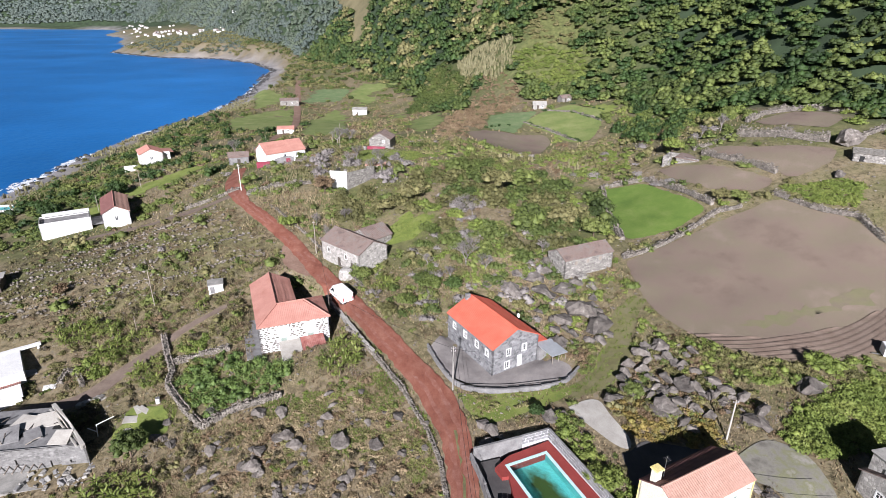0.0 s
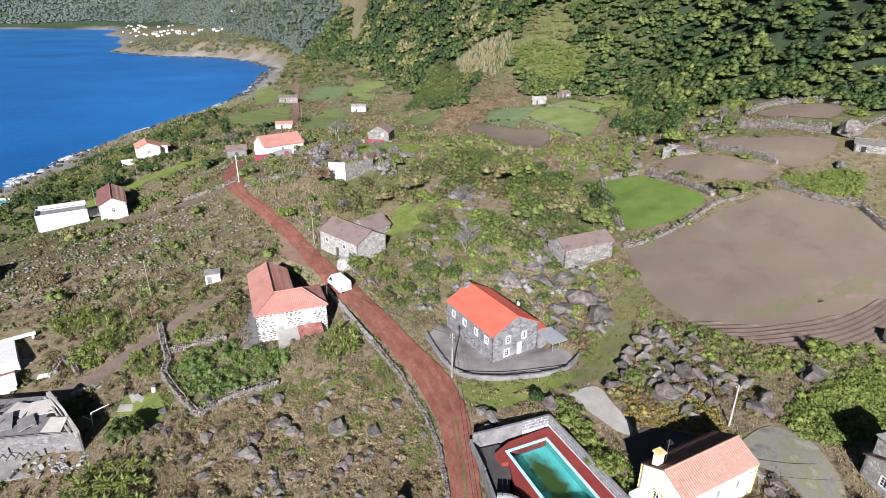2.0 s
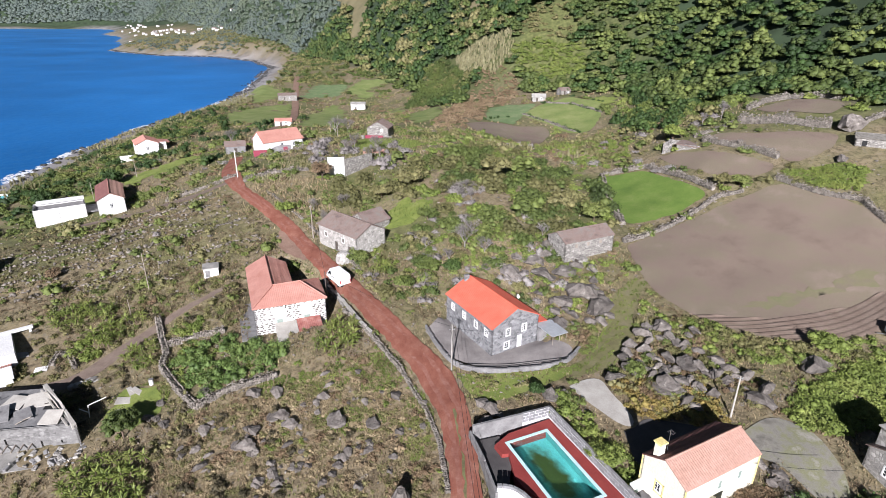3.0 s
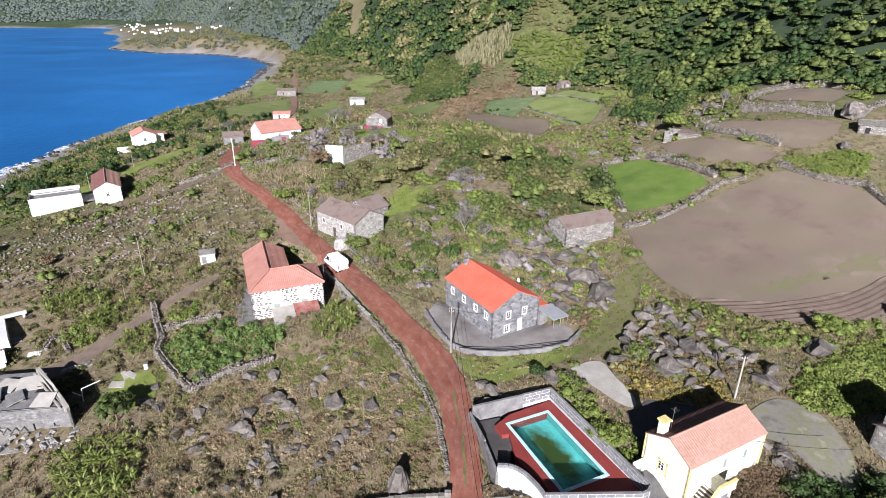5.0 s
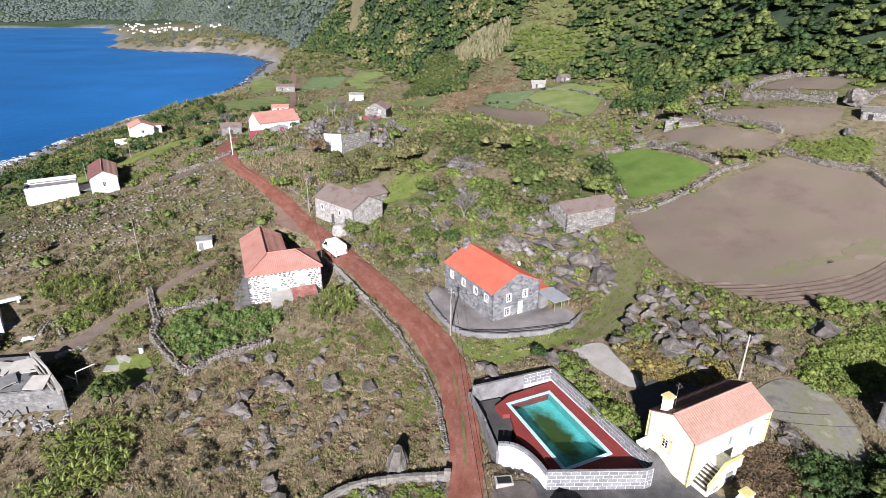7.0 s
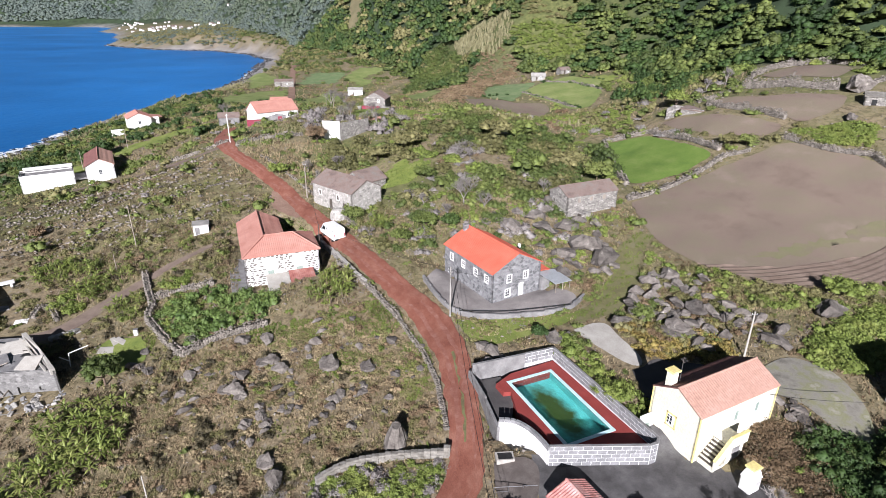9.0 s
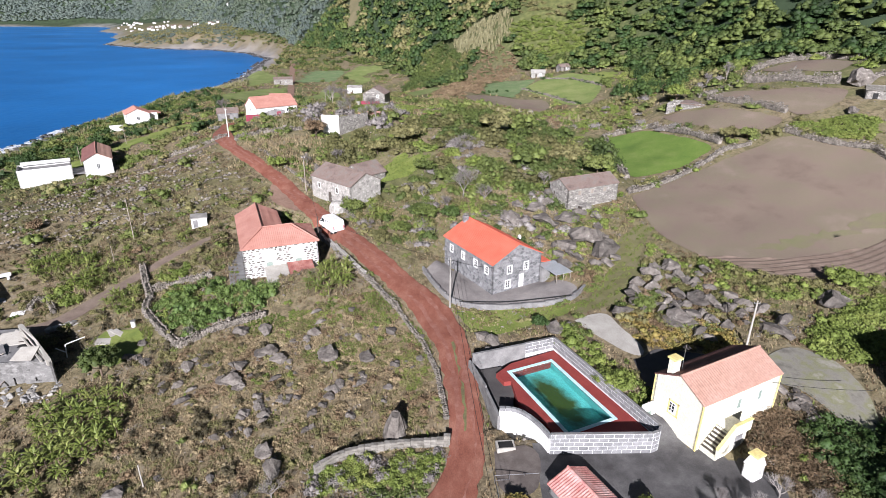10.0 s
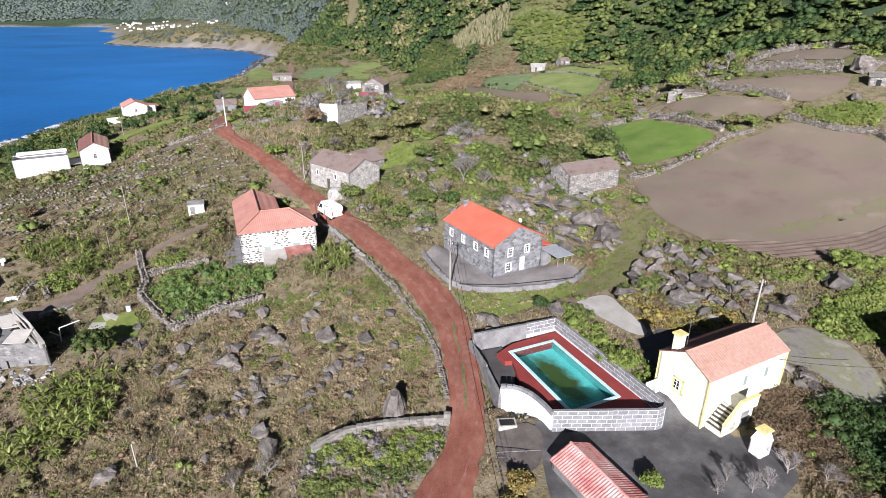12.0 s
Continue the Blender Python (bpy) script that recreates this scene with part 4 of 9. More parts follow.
def speckled_house():
    """The L-shaped house by the road, whose white joints frame dark stones."""
    home = thing("house", frame_of(-30.0, 78.7, 9.5, 21.6), "white-jointed dark stone house with hipped salmon roof", "house")
    W, D, Z, R = 11.4, 7.2, 4.85, 1.95
    holes = [("window", 3.1, 4.4, 2.7, 4.2, WHITE), ("window", 7.5, 8.8, 2.7, 4.2, WHITE), ("door", 3.3, 4.3, .1, 2.2, PLASTIC_GREEN), ("door", 7.7, 8.8, .1, 2.2, PLASTIC_GREEN)]
    part("wall", wall_panel(W, Z, [h[1:5] for h in holes], base=-2.5), WHITE, home)
    for h in holes:
        window_unit(home, Matrix(), h[1:5], h[0], WHITE, shutter=h[5] if len(h) > 5 else None)
    for span, turn, gable in ((D, pose(W, 0, 0, 0, 0, 90), 0), (5, pose(W, D, 0, 0, 0, 180), 0), (9.5, pose(6.8, D, 0, 0, 0, 90), 0), (6.8, pose(6.8, 16.7, 0, 0, 0, 180), R), (16.7, pose(0, 16.7, 0, 0, 0, -90), 0)):
        part("wall", in_place(wall_panel(span, Z, gable=gable, base=-2.5), turn), RENDER_GREY, home)
    e = .3
    part("roof", in_place(tiled_slope(W + 2 * e, D / 2 + e, R, .3, .02, hip0=3.6, hip1=3.6), pose(-e, -e, Z)), SALMON, home)
    part("roof", in_place(tiled_slope(D + 2 * e, 3.6 + e, R, .3, .03, hip0=D / 2, hip1=D / 2), pose(W + e, -e, Z, 0, 0, 90)), SALMON, home)
    part("roof", in_place(tiled_slope(W - 3.4 + e, D / 2 + e, R, .3, .03, hip0=3.6), pose(W + e, D + e, Z, 0, 0, 180)), SALMON, home)
    part("roof", in_place(tiled_slope(16.7 + 2 * e, 3.4 + e, R, .3, .02, hip1=3.6), pose(-e, 16.7 + e, Z, 0, 0, -90)), SALMON, home)
    part("roof", in_place(tiled_slope(13.3 + e, 3.4 + e, R, .42, .06), pose(6.8 + e, 3.6, Z, 0, 0, 90)), SALMON, home)
    for a, b in (((-e, -e, Z + .1), (3.4, 3.4, Z + R + .08)), ((3.4, 3.4, Z + R + .08), (3.4, 17, Z + R + .08)), ((3.4, 3.5, Z + R + .08), (W - 3.4, 3.6, Z + R + .08)), ((W - 3.4, 3.6, Z + R + .08), (W + e, -e, Z + .1)), ((W - 3.4, 3.6, Z + R + .08), (W + e, D + e, Z + .1))):
        part("ridge_cap", rod(bmesh.new(), a, b, .12, sides=6), SALMON, home)
    # two lean-tos on the front
    part("lean_to", box(3.0, 6.3, -5.0, -.02, -3.4, .75, .02), WHITE, home)
    part("lean_to_roof", slab([(2.9, -5.2, .85), (6.35, -5.2, .85), (6.35, -.02, 1.6), (2.9, -.02, 1.6)], .08), PALE_CONCRETE, home, "pale cement lean-to roof")
    part("porch", box(6.6, 10.0, -3.2, -.02, -3.2, .95, .02), RENDER_GREY, home)
    part("porch_roof", in_place(tiled_slope(3.9, 3.5, .6, .3, .03, rows=3), pose(6.4, -3.5, 1.1)), RUST_TIN, home, "rusty red porch roof")
    part("terrace", box(-2.4, -.02, -1.0, 12, -2.5, -.1, .03), RENDER_GREY, home, "grey side terrace")
    # the dark stones that show between the white joints
    rng = random.Random(4)
    shapes = []
    for k in range(6):
        bm = bmesh.new()
        w, h = rng.uniform(.26, .6), rng.uniform(.2, .34)
        pts = [(math.cos(a) * w * rng.uniform(.85, 1.1) / 2, math.sin(a) * h * rng.uniform(.85, 1.15) / 2) for a in (.4, 1.2, 2.0, 2.8, 3.6, 4.4, 5.2, 5.9)]
        face = [bm.verts.new((x, -.045, z)) for x, z in pts]
        rim = [bm.verts.new((x * 1.12, .0, z * 1.12)) for x, z in pts]
        bm.faces.new(face)
        for i in range(8):
            bm.faces.new((rim[i], rim[(i + 1) % 8], face[(i + 1) % 8], face[i]))
        bmesh.ops.recalc_face_normals(bm, faces=bm.faces)
        me = bpy.data.meshes.new("stone")
        bm.to_mesh(me)
        me.materials.append(ROCK)
        shapes.append(me)
    for row in range(15):
        x = rng.uniform(.15, .4)
        z = -.5 + row * .36
        while x < W - .3:
            if not any(h[1] - .4 < x < h[2] + .4 and h[3] - .3 < z < h[4] + .3 for h in holes) and not (2.8 < x < 9.3 and z < 1.9 and not (6.4 < x < 6.6)) and rng.random() < .84:
                s = new("stone", rng.choice(shapes))
                s.parent, s.matrix_local = home, pose(x, 0, z + rng.uniform(-.05, .05), 0, rng.uniform(-12, 12), 0)
            x += rng.uniform(.52, .85)
    return home


def rounded_oven(r, height):
    """A bread oven: a short drum under a low dome."""
    bm, rings = bmesh.new(), []
    for q, z in ((1.0, -2.0), (1.0, height * .55), (.94, height * .72), (.74, height * .88), (.42, height * .97)):
        rings.append([bm.verts.new((r * q * math.cos(k * .5236), r * q * math.sin(k * .5236), z)) for k in range(12)])
    for a, b in zip(rings, rings[1:]):
        for k in range(12):
            bm.faces.new((a[k], a[(k + 1) % 12], b[(k + 1) % 12], b[k]))
    bm.faces.new(rings[-1])
    return bm


def old_houses():
    a = math.degrees(math.atan2(99.7 - 108.0, -16.3 + 25.3))
    home = thing("house", frame_of(-25.4, 108.0, 13.7, a), "old roadside stone house with worn limewash and weathered tile roofs", "house")
    gable_block(home, Matrix(), 12.2, 7.4, 4.5, 1.9, LIMEWASH, (OLD_TILES,), .2,
                {"front": [("window", 2.0, 2.8, 2.4, 3.5, DARK_WOOD), ("door", 5.2, 6.2, .2, 2.2, DARK_WOOD), ("window", 7.6, 8.4, 2.4, 3.5, DARK_WOOD), ("door", 9.4, 10.4, .2, 2.2, DARK_WOOD)]}, base=-3, pitch=.36, amp=.06)
    gable_block(home, pose(7.4, 7.0, -.3, 0, 0, 90), 6.0, 6.2, 4.5, 1.75, GREY_STONE, (OLD_TILES,), .2, {"right": [("window", 2.7, 3.5, 2.6, 3.6)]}, base=-3, pitch=.36, amp=.06)
    oven = part("oven", rounded_oven(1.6, 3.0), LIMEWASH, home, "rounded whitewashed oven against the wall")
    oven.matrix_local = pose(10.2, -1.7, -1.2)

    barn = thing("barn", frame_of(23.0, 95.6, 15.4, 26.2), "stone barn with a plain brown tiled roof", "barn")
    gable_block(barn, Matrix(), 11.6, 5.4, 3.7, 1.35, GREY_STONE, (OLD_TILES,), .15,
                {"front": [("window", 2.2, 3.1, 2.3, 3.3, WOOD_GREY), ("window", 5.0, 5.9, 2.3, 3.3, WOOD_GREY), ("window", 8.0, 8.9, 2.3, 3.3, WOOD_GREY)], "left": [("window", 1.2, 1.8, 1.6, 2.6, DARK_WOOD)]}, base=-3, pitch=.3, amp=.03, trim=CONCRETE)
    part("porch", box(2.0, 4.0, -2.0, -.02, -2.5, .9, .06), GREY_STONE, barn)
    part("door", box(1.95, 1.99, -1.7, -.7, -1.0, .7), DARK_WOOD, barn)


def white_houses():
    home = thing("house", frame_of(-86.9, 133.9, 9.4, 30.5), "narrow white house with a red tiled gable roof", "house")
    gable_block(home, pose(6.2, 0, 0, 0, 0, 90), 15.5, 6.2, 4.9, 1.6, WHITE, (FADED, MAROON), .25, {"left": [("window", 2.7, 3.5, 2.6, 3.9)]}, ridge_mat=SALMON)
    garage = thing("garage", frame_of(-101.6, 131.0, 8.2, 33), "long white flat-roofed garage with two doors", "garage")
    doors = [("door", 2.0, 2.9, .1, 3.0, WHITE), ("door", 5.4, 9.4, .1, 3.2, WHITE)]
    part("wall", wall_panel(11.3, 4.2, [d[1:5] for d in doors], base=-2), WHITE, garage)
    for d in doors:
        window_unit(garage, Matrix(), d[1:5], "door", WHITE, shutter=WHITE)
    for span, turn in ((6.5, pose(11.3, 0, 0, 0, 0, 90)), (11.3, pose(11.3, 6.5, 0, 0, 0, 180)), (6.5, pose(0, 6.5, 0, 0, 0, -90))):
        part("wall", in_place(wall_panel(span, 4.2, base=-2), turn), WHITE, garage)
    part("roof", box(.1, 11.2, .1, 6.4, 3.3, 3.6), RENDER_GREY, garage, "grey flat roof behind a parapet")
    part("parapet", box(.8, 11.3, 5.6, 6.5, 4.2, 4.9, .02), WHITE, garage)
    part("connecting_roof", box(11.4, 14.0, 1.0, 8.0, 1.6, 1.75), RENDER_GREY, garage)

    home = thing("house", frame_of(-53.6, 166.3, 19.6, 40.5), "white house with a red roof and a red gate", "house")
    gable_block(home, Matrix(), 12.8, 8.0, 2.8, 2.6, WHITE, (SALMON,), .25, {"front": [("window", 9.4, 10.8, .9, 2.1), ("window", 5.4, 6.4, .9, 2.1), ("door", 2.5, 3.4, .1, 2.1, WHITE)], "left": [("window", 3.2, 4.3, 1.0, 2.2)]})
    yard = thing("garden_wall", frame_of(-55.3, 161.5, max(high(-55.3, 161.5), high(-50.6, 163.1)), 19), "red and grey garden wall with a red door", "wall")
    part("wall", box(0, 4.4, 0, .3, -1.5, 1.1, .03), CRIMSON, yard, "crimson painted wall")
    arch = [(4.4, 1.1)] + [(4.4 + 6.6 * k / 8, 1.1 + 1.2 * math.sin(math.pi * (k / 8) * .75)) for k in range(1, 9)]
    for (x0, z0), (x1, z1) in zip(arch, arch[1:]):
        part("wall_panel", box(x0, x1, 0, .3, -1.5, (z0 + z1) / 2, .01), RENDER_GREY, yard)
    part("door", box(8.6, 9.8, -.06, 0, -.2, 1.75), CRIMSON, yard, "crimson door")
    part("post", box(10.9, 11.3, -.1, .3, -1.5, 2.2, .03), WHITE, yard, "white gate post")
    shed = thing("shed", frame_of(-67.5, 172, 17.3, 20), "small grey outbuilding with an old tiled roof", "shed")
    gable_block(shed, Matrix(), 6.0, 4.5, 2.6, 1.1, RENDER_GREY, (OLD_TILES,), .2, {"front": [("door", 2.5, 3.5, .1, 2.0, DARK_WOOD)]})

    home = thing("house", frame_of(-104.8, 189.2, 13.2, 33), "white gabled cottage with a red roof near the shore", "house")
    gable_block(home, pose(7.2, 0, 0, 0, 0, 90), 9.0, 7.2, 3.3, 1.6, WHITE, (SALMON,), .25, {"left": [("window", 3.1, 4.1, 1.2, 2.4)]})
    part("wing", box(7.2, 9.8, 2.0, 3.2, -2, 3.0, .02), WHITE, home)
    part("porch_roof", slab([(7.2, 3.0, 3.3), (11.2, 3.0, 2.7), (11.2, 8.6, 2.7), (7.2, 8.6, 3.3)], .12), SALMON, home)
    part("low_wall", box(-5.5, 0, -2.5, -2.1, -1.5, .5, .03), WHITE, home)

    chapel = thing("stone_cottage", frame_of(-23.5, 174.5, 22.6, -8), "small grey stone cottage behind a crimson wall", "house")
    gable_block(chapel, pose(6.8, 0, 0, 0, 0, 90), 7.0, 6.8, 3.0, 1.9, GREY_STONE, (OLD_TILES,), .15, {"left": [("window", 4.3, 5.0, 2.0, 2.8)]})
    part("front_wall", box(-.2, 5.4, -1.5, -1.2, -1.5, 1.1, .02), CRIMSON, chapel, "crimson painted wall")
    part("pillar", box(6.4, 8.2, -1.6, -1.1, -1.5, 1.0, .03), GREY_STONE, chapel)
    part("pillar", box(-1.6, -.5, -1.6, -1.1, -1.5, 1.0, .03), GREY_STONE, chapel)

    ruin = thing("ruined_house", frame_of(-28.6, 136.4, 20.4, -10), "roofless ruin with one whitewashed gable wall", "ruin")
    part("wall", wall_panel(4.4, 5.0, [(1.6, 2.2, 2.4, 3.4), (.8, 1.7, -.2, 1.4)], base=-3), WHITE, ruin, "peeling whitewashed wall")
    part("wall", in_place(wall_panel(9.5, 4.6, base=-3), pose(4.4, 0, 0, 0, 0, 60)), GREY_STONE, ruin)
    part("wall", in_place(wall_panel(7.0, 4.2, base=-3), pose(0, 6.9, 0, 0, 0, -90)), GREY_STONE, ruin)
    low = thing("outbuilding", frame_of(-21.5, 150.5, 22.0, 5), "low building with a faded pink roof", "shed")
    gable_block(low, Matrix(), 5.5, 3.6, 1.2, .4, LIMEWASH, (FADED,), .2)

    for x, y, a, w, d, h, name in ((-57.5, 356, 5, 9, 6, 3.2, "far white cottage with a pale roof"), (-107, 372, 15, 12, 6, 3.0, "far grey stone shed beside the road"), (-71.6, 240, 10, 7, 5, 1.8, "white roadside cottage with a red roof"), (40, 256, -5, 6, 3, 2.2, "pale cream stone shelter above the meadow"), (54, 262, 20, 5, 4, 2.0, "grey stone ruin above the meadow")):
        far = thing("cottage", frame_of(x, y, high(x, y) + .2, a), name, "house")
        gable_block(far, Matrix(), w, d, h, 1.1, WHITE if "white" in name else (CONCRETE if "cream" in name else GREY_STONE), (SALMON if "red" in name else (CONCRETE if "pale" in name else OLD_TILES),), .2, {"front": [("window", w * .6, w * .6 + .9, 1.0, 2.0), ("door", w * .3, w * .3 + .9, .1, 1.9, DARK_WOOD)]})


def sheds():
    hut = thing("water_hut", frame_of(-45.6, 96.9, 11.0, 22), "little white cement hut on a rubble base", "hut")
    part("wall", box(0, 2.7, 0, 2.6, -1.5, 1.7, .04), WHITE, hut)
    part("roof", box(-.15, 2.85, -.15, 2.75, 1.7, 1.85, .02), CONCRETE, hut)
    part("door", box(.3, 1.1, -.04, 0, 0, 1.4), RENDER_GREY, hut)

    shed = thing("shed", frame_of(10.3, 35.6, 8.3, 27), "low shed with a faded red corrugated roof", "shed")
    gable_block(shed, pose(3.9, -6.0, 0, 0, 0, 90), 7.2, 3.9, 2.0, .85, RENDER_GREY, (RED_TIN,), .2, {"left": [("door", .4, 1.3, .05, 1.8, BLACK)]}, base=-1.5, pitch=.26, amp=.07)

    hut = thing("stone_hut", frame_of(93.6, 126.0, 31.2, -32), "rough stone field hut with a weathered tile roof", "hut")
    gable_block(hut, Matrix(), 9.0, 5.0, 2.1, .7, GREY_STONE, (WALL_STONE,), .25, {"front": [("door", 1.3, 2.3, -.4, 1.5, BLACK)], "left": [("door", 1.8, 2.6, -.4, 1.4, BLACK)]}, base=-2)
    home = thing("house", frame_of(50.4, 42.6, 9.6, 12), "grey rendered house with mossy tile roof", "house")
    gable_block(home, Matrix(), 11.0, 7.5, 3.6, 1.7, LIMEWASH, (OLD_TILES,), .25, {"front": [("window", 2.2, 3.1, 1.3, 2.5)], "left": [("window", 2.2, 3.1, 1.3, 2.6), ("door", 4.6, 5.5, 0.05, 2.1, WHITE)]})
    part("upper_floor", box(.6, 6.0, 4.6, 7.4, 3.0, 6.2, .04), LIMEWASH, home, "pale limewashed upper room")
    part("flat_roof", box(.4, 6.2, 4.4, 7.6, 6.2, 6.4, .03), CONCRETE, home)
    part("pipe", rod(bmesh.new(), (-.2, 3.4, 2.5), (-.2, 3.4, 6.3), .05), CHROME, home)
    hut = thing("stone_hut", frame_of(58.2, 146.2, 24.6, -38), "ruined dry-stone shelter beside the terraces", "ruin")
    for x, y, w, d, h in ((0, 0, 2.2, .8, 2.9), (3.4, 0, 5.6, .8, 3.2), (0, .8, .8, 4.0, 3.0), (8.2, .8, .8, 4.0, 2.6), (3.4, .8, .7, 3.6, 2.8), (0, 4.4, 9.0, .8, 3.2)):
        part("wall", box(x, x + w, y, y + d, -1.5, h, .14), GREY_STONE, hut)
    part("roof", slab([(3.2, -.2, 3.25), (9.1, -.2, 3.05), (9.1, 5.2, 3.2), (3.2, 5.2, 3.45)], .25), OLD_TILES, hut, "flat roof of rough stone slabs")

    white = thing("house", frame_of(-75.5, 70.6, 4.3, 39), "white flat-roofed house with a small red roof", "house")
    part("wall", box(0, 9.0, 0, 8.5, -2, 2.9, .05), WHITE, white)
    part("roof_beam", box(-.2, 12.1, 8.2, 9.0, 2.7, 3.1, .03), WHITE, white, "white roof beam that overhangs the corner")
    part("pillar", box(11.4, 11.8, 8.35, 8.75, -2, 2.7, .03), WHITE, white)
    part("wall", box(9.0, 10.6, 1.2, 4.4, -2, 1.3, .04), RENDER_GREY, white)
    part("wall", box(2, 8.0, -4.8, -.02, -2, 1.3, .04), WHITE, white)
    part("roof", in_place(tiled_slope(6.4, 2.7, .8, .3, .03), pose(1.8, -5.0, 1.4)), WHITE, white)
    part("roof", in_place(tiled_slope(6.4, 2.3, .8, .3, .03), pose(8.2, -.03, 1.4, 0, 0, 180)), SALMON, white, "small red tiled roof")
    for x in (4.0, 6.4):
        window_unit(white, pose(0, -4.8, 0), (x, x + .9, -.2, .8), "window", WHITE)

    ruin = thing("ruined_house", frame_of(-70.0, 56.8, 3.4, 8.6), "large grey ruin with a broken cement roof and fallen beams", "ruin")
    L_, H_ = 21.3, 3.5
    part("wall", wall_panel(L_, H_, [(L_ - 4.9, L_ - 3.6, .0, 1.3), (L_ - 2.4, L_ - 1.7, .6, 1.15), (L_ - 9.2, L_ - 8.2, .9, 2.0)], depth=.5, base=-2), RUIN_STONE, ruin, "long grey masonry front wall")
    back = (L_ - 7.8, 9.4)
    turn = math.degrees(math.atan2(back[1], back[0] - L_))
    side_len = math.hypot(back[0] - L_, back[1])
    part("wall", in_place(wall_panel(side_len, H_ - .1, base=-2), pose(L_, 0, 0, 0, 0, turn)), RUIN_STONE, ruin, "broken grey side wall")
    flank = pose(L_, 0, 0, 0, 0, turn)
    part("parapet", in_place(slab([(0, -.05, H_ + .25), (side_len * .45, -.05, H_ + .75), (side_len, -.05, H_ + .55), (side_len, .5, H_ + .55), (side_len * .45, .5, H_ + .75), (0, .5, H_ + .25)], .85), flank), PALE_CONCRETE, ruin, "pale cement parapet")
    part("gutter", in_place(box(.4, side_len - .5, .75, 1.0, H_ + .0, H_ + .2, .03), flank), PALE_CONCRETE, ruin)
    part("roof", prism([(0, .3), (L_ - .9, .3), (back[0] - .2, back[1]), (0, back[1])], H_ - .5, H_ - .25), RENDER_GREY, ruin, "bare cement roof slab")
    rng = random.Random(3)
    for x, y, w, d, rise, a, mat in ((12.4, 4.6, 3.6, 2.6, .9, 8, PALE_CONCRETE), (16.0, 1.0, 2.8, 2.2, 1.0, -12, PALE_CONCRETE), (8.0, 1.2, 4.0, 3.0, .8, 15, RENDER_GREY), (9.0, 5.6, 3.2, 2.4, .6, -20, PALE_CONCRETE), (13.0, 1.4, 2.2, 2.6, .5, 30, RENDER_GREY), (4.6, 3.4, 3.4, 2.6, .9, 5, PALE_CONCRETE)):
        panel = slab([(0, 0, .1), (w, 0, .14), (w * .92, d, rise), (.1, d * .95, rise * .8)], .14)
        part("collapsed_roof", in_place(panel, pose(x, y, H_ - .28, 0, 0, a)), mat, ruin, "collapsed cement roof panel")
    # Thin black plates on the whole slab paint in the dark of holes.
    for x, y in ((11.4, 3.0), (7.4, 5.0), (15.2, 4.2)):
        part("opening", box(x, x + 1.4, y, y + 1.2, H_ - .26, H_ - .236), BLACK, ruin, "black plate painting a dark hole in the roof")
    for k in range(16):
        x, y = rng.uniform(5, L_ - 4), rng.uniform(.8, 6.5)
        part("plank", rod(bmesh.new(), (x, y, H_ - .1), (x + rng.uniform(-1.6, 1.6), y + rng.uniform(-1.2, 1.2), H_ + rng.uniform(.0, .8)), .07, sides=5), (WOOD_GREY, DARK_WOOD)[k % 2], ruin)
    for k in range(15):
        x = 1.0 + k * 1.02
        part("joist", rod(bmesh.new(), (x, .1, .95), (x + rng.uniform(-.1, .1), -1.1 - rng.uniform(0, .5), .85), .11, sides=6), WOOD_GREY, ruin, "broken joist end in the wall")
    part("floor", prism([(0, -.05), (L_ + .6, -.05), (L_ - .5, -3.4), (0, -4.6)], -1.5, -.12), CONCRETE, ruin, "cracked cement floor before the wall")
    for k in range(60):
        x, y = (rng.gauss(L_ - 3.0, 2.6), rng.uniform(-3.8, -.5)) if k < 44 else (L_ + rng.uniform(-.2, 1.2), rng.uniform(-1.6, 2.0))
        z_ = .12 * rng.random()
        w = rng.uniform(.25, .8)
        part("rubble_block", in_place(box(-w * .6, w * .6, -w * .4, w * .4, -w * .3, w * .3, w * .1), pose(x, y, z_, rng.uniform(-30, 30), rng.uniform(-30, 30), rng.uniform(0, 180))), (RENDER_GREY, CONCRETE, GREY_STONE)[k % 3], ruin)
    bm = bmesh.new()
    for k in range(12):
        rod(bm, (math.cos(k * .5236) * .62, -2.0 + math.sin(k * .5236) * .62, .25), (math.cos((k + 1) * .5236) * .62, -2.0 + math.sin((k + 1) * .5236) * .62, .25), .2, sides=6)
    part("tyre", in_place(bm, pose(L_ - 3.6, 0, .1, 20, 0, 0)), RENDER_GREY, ruin, "dusty old tyre")
    stair = thing("broken_frame", frame_of(-50.4, 64.6, high(-50.4, 64.6), 40), "bent white pipe frame beside the ruin", "frame")
    for a, b in (((0, 0, -.3), (.2, 0, 2.0)), ((.2, 0, 2.0), (2.6, .2, 2.2)), ((.1, 0, .8), (-.9, .9, 1.4))):
        part("pipe", rod(bmesh.new(), a, b, .07, sides=6), WHITE, stair)
    heap = thing("stone_heap", frame_of(-56.6, 71.4, high(-56.6, 71.4), 30), "low grey wall of broken cement beside the path", "wall")
    for k in range(9):
        part("rubble_block", in_place(box(-.5, .5, -.35, .35, -.4, .45, .08), pose(k * .42 - .4, rng.uniform(-.25, .25), rng.uniform(-.1, .25), rng.uniform(-15, 15), rng.uniform(-15, 15), rng.uniform(0, 90))), CONCRETE, heap)


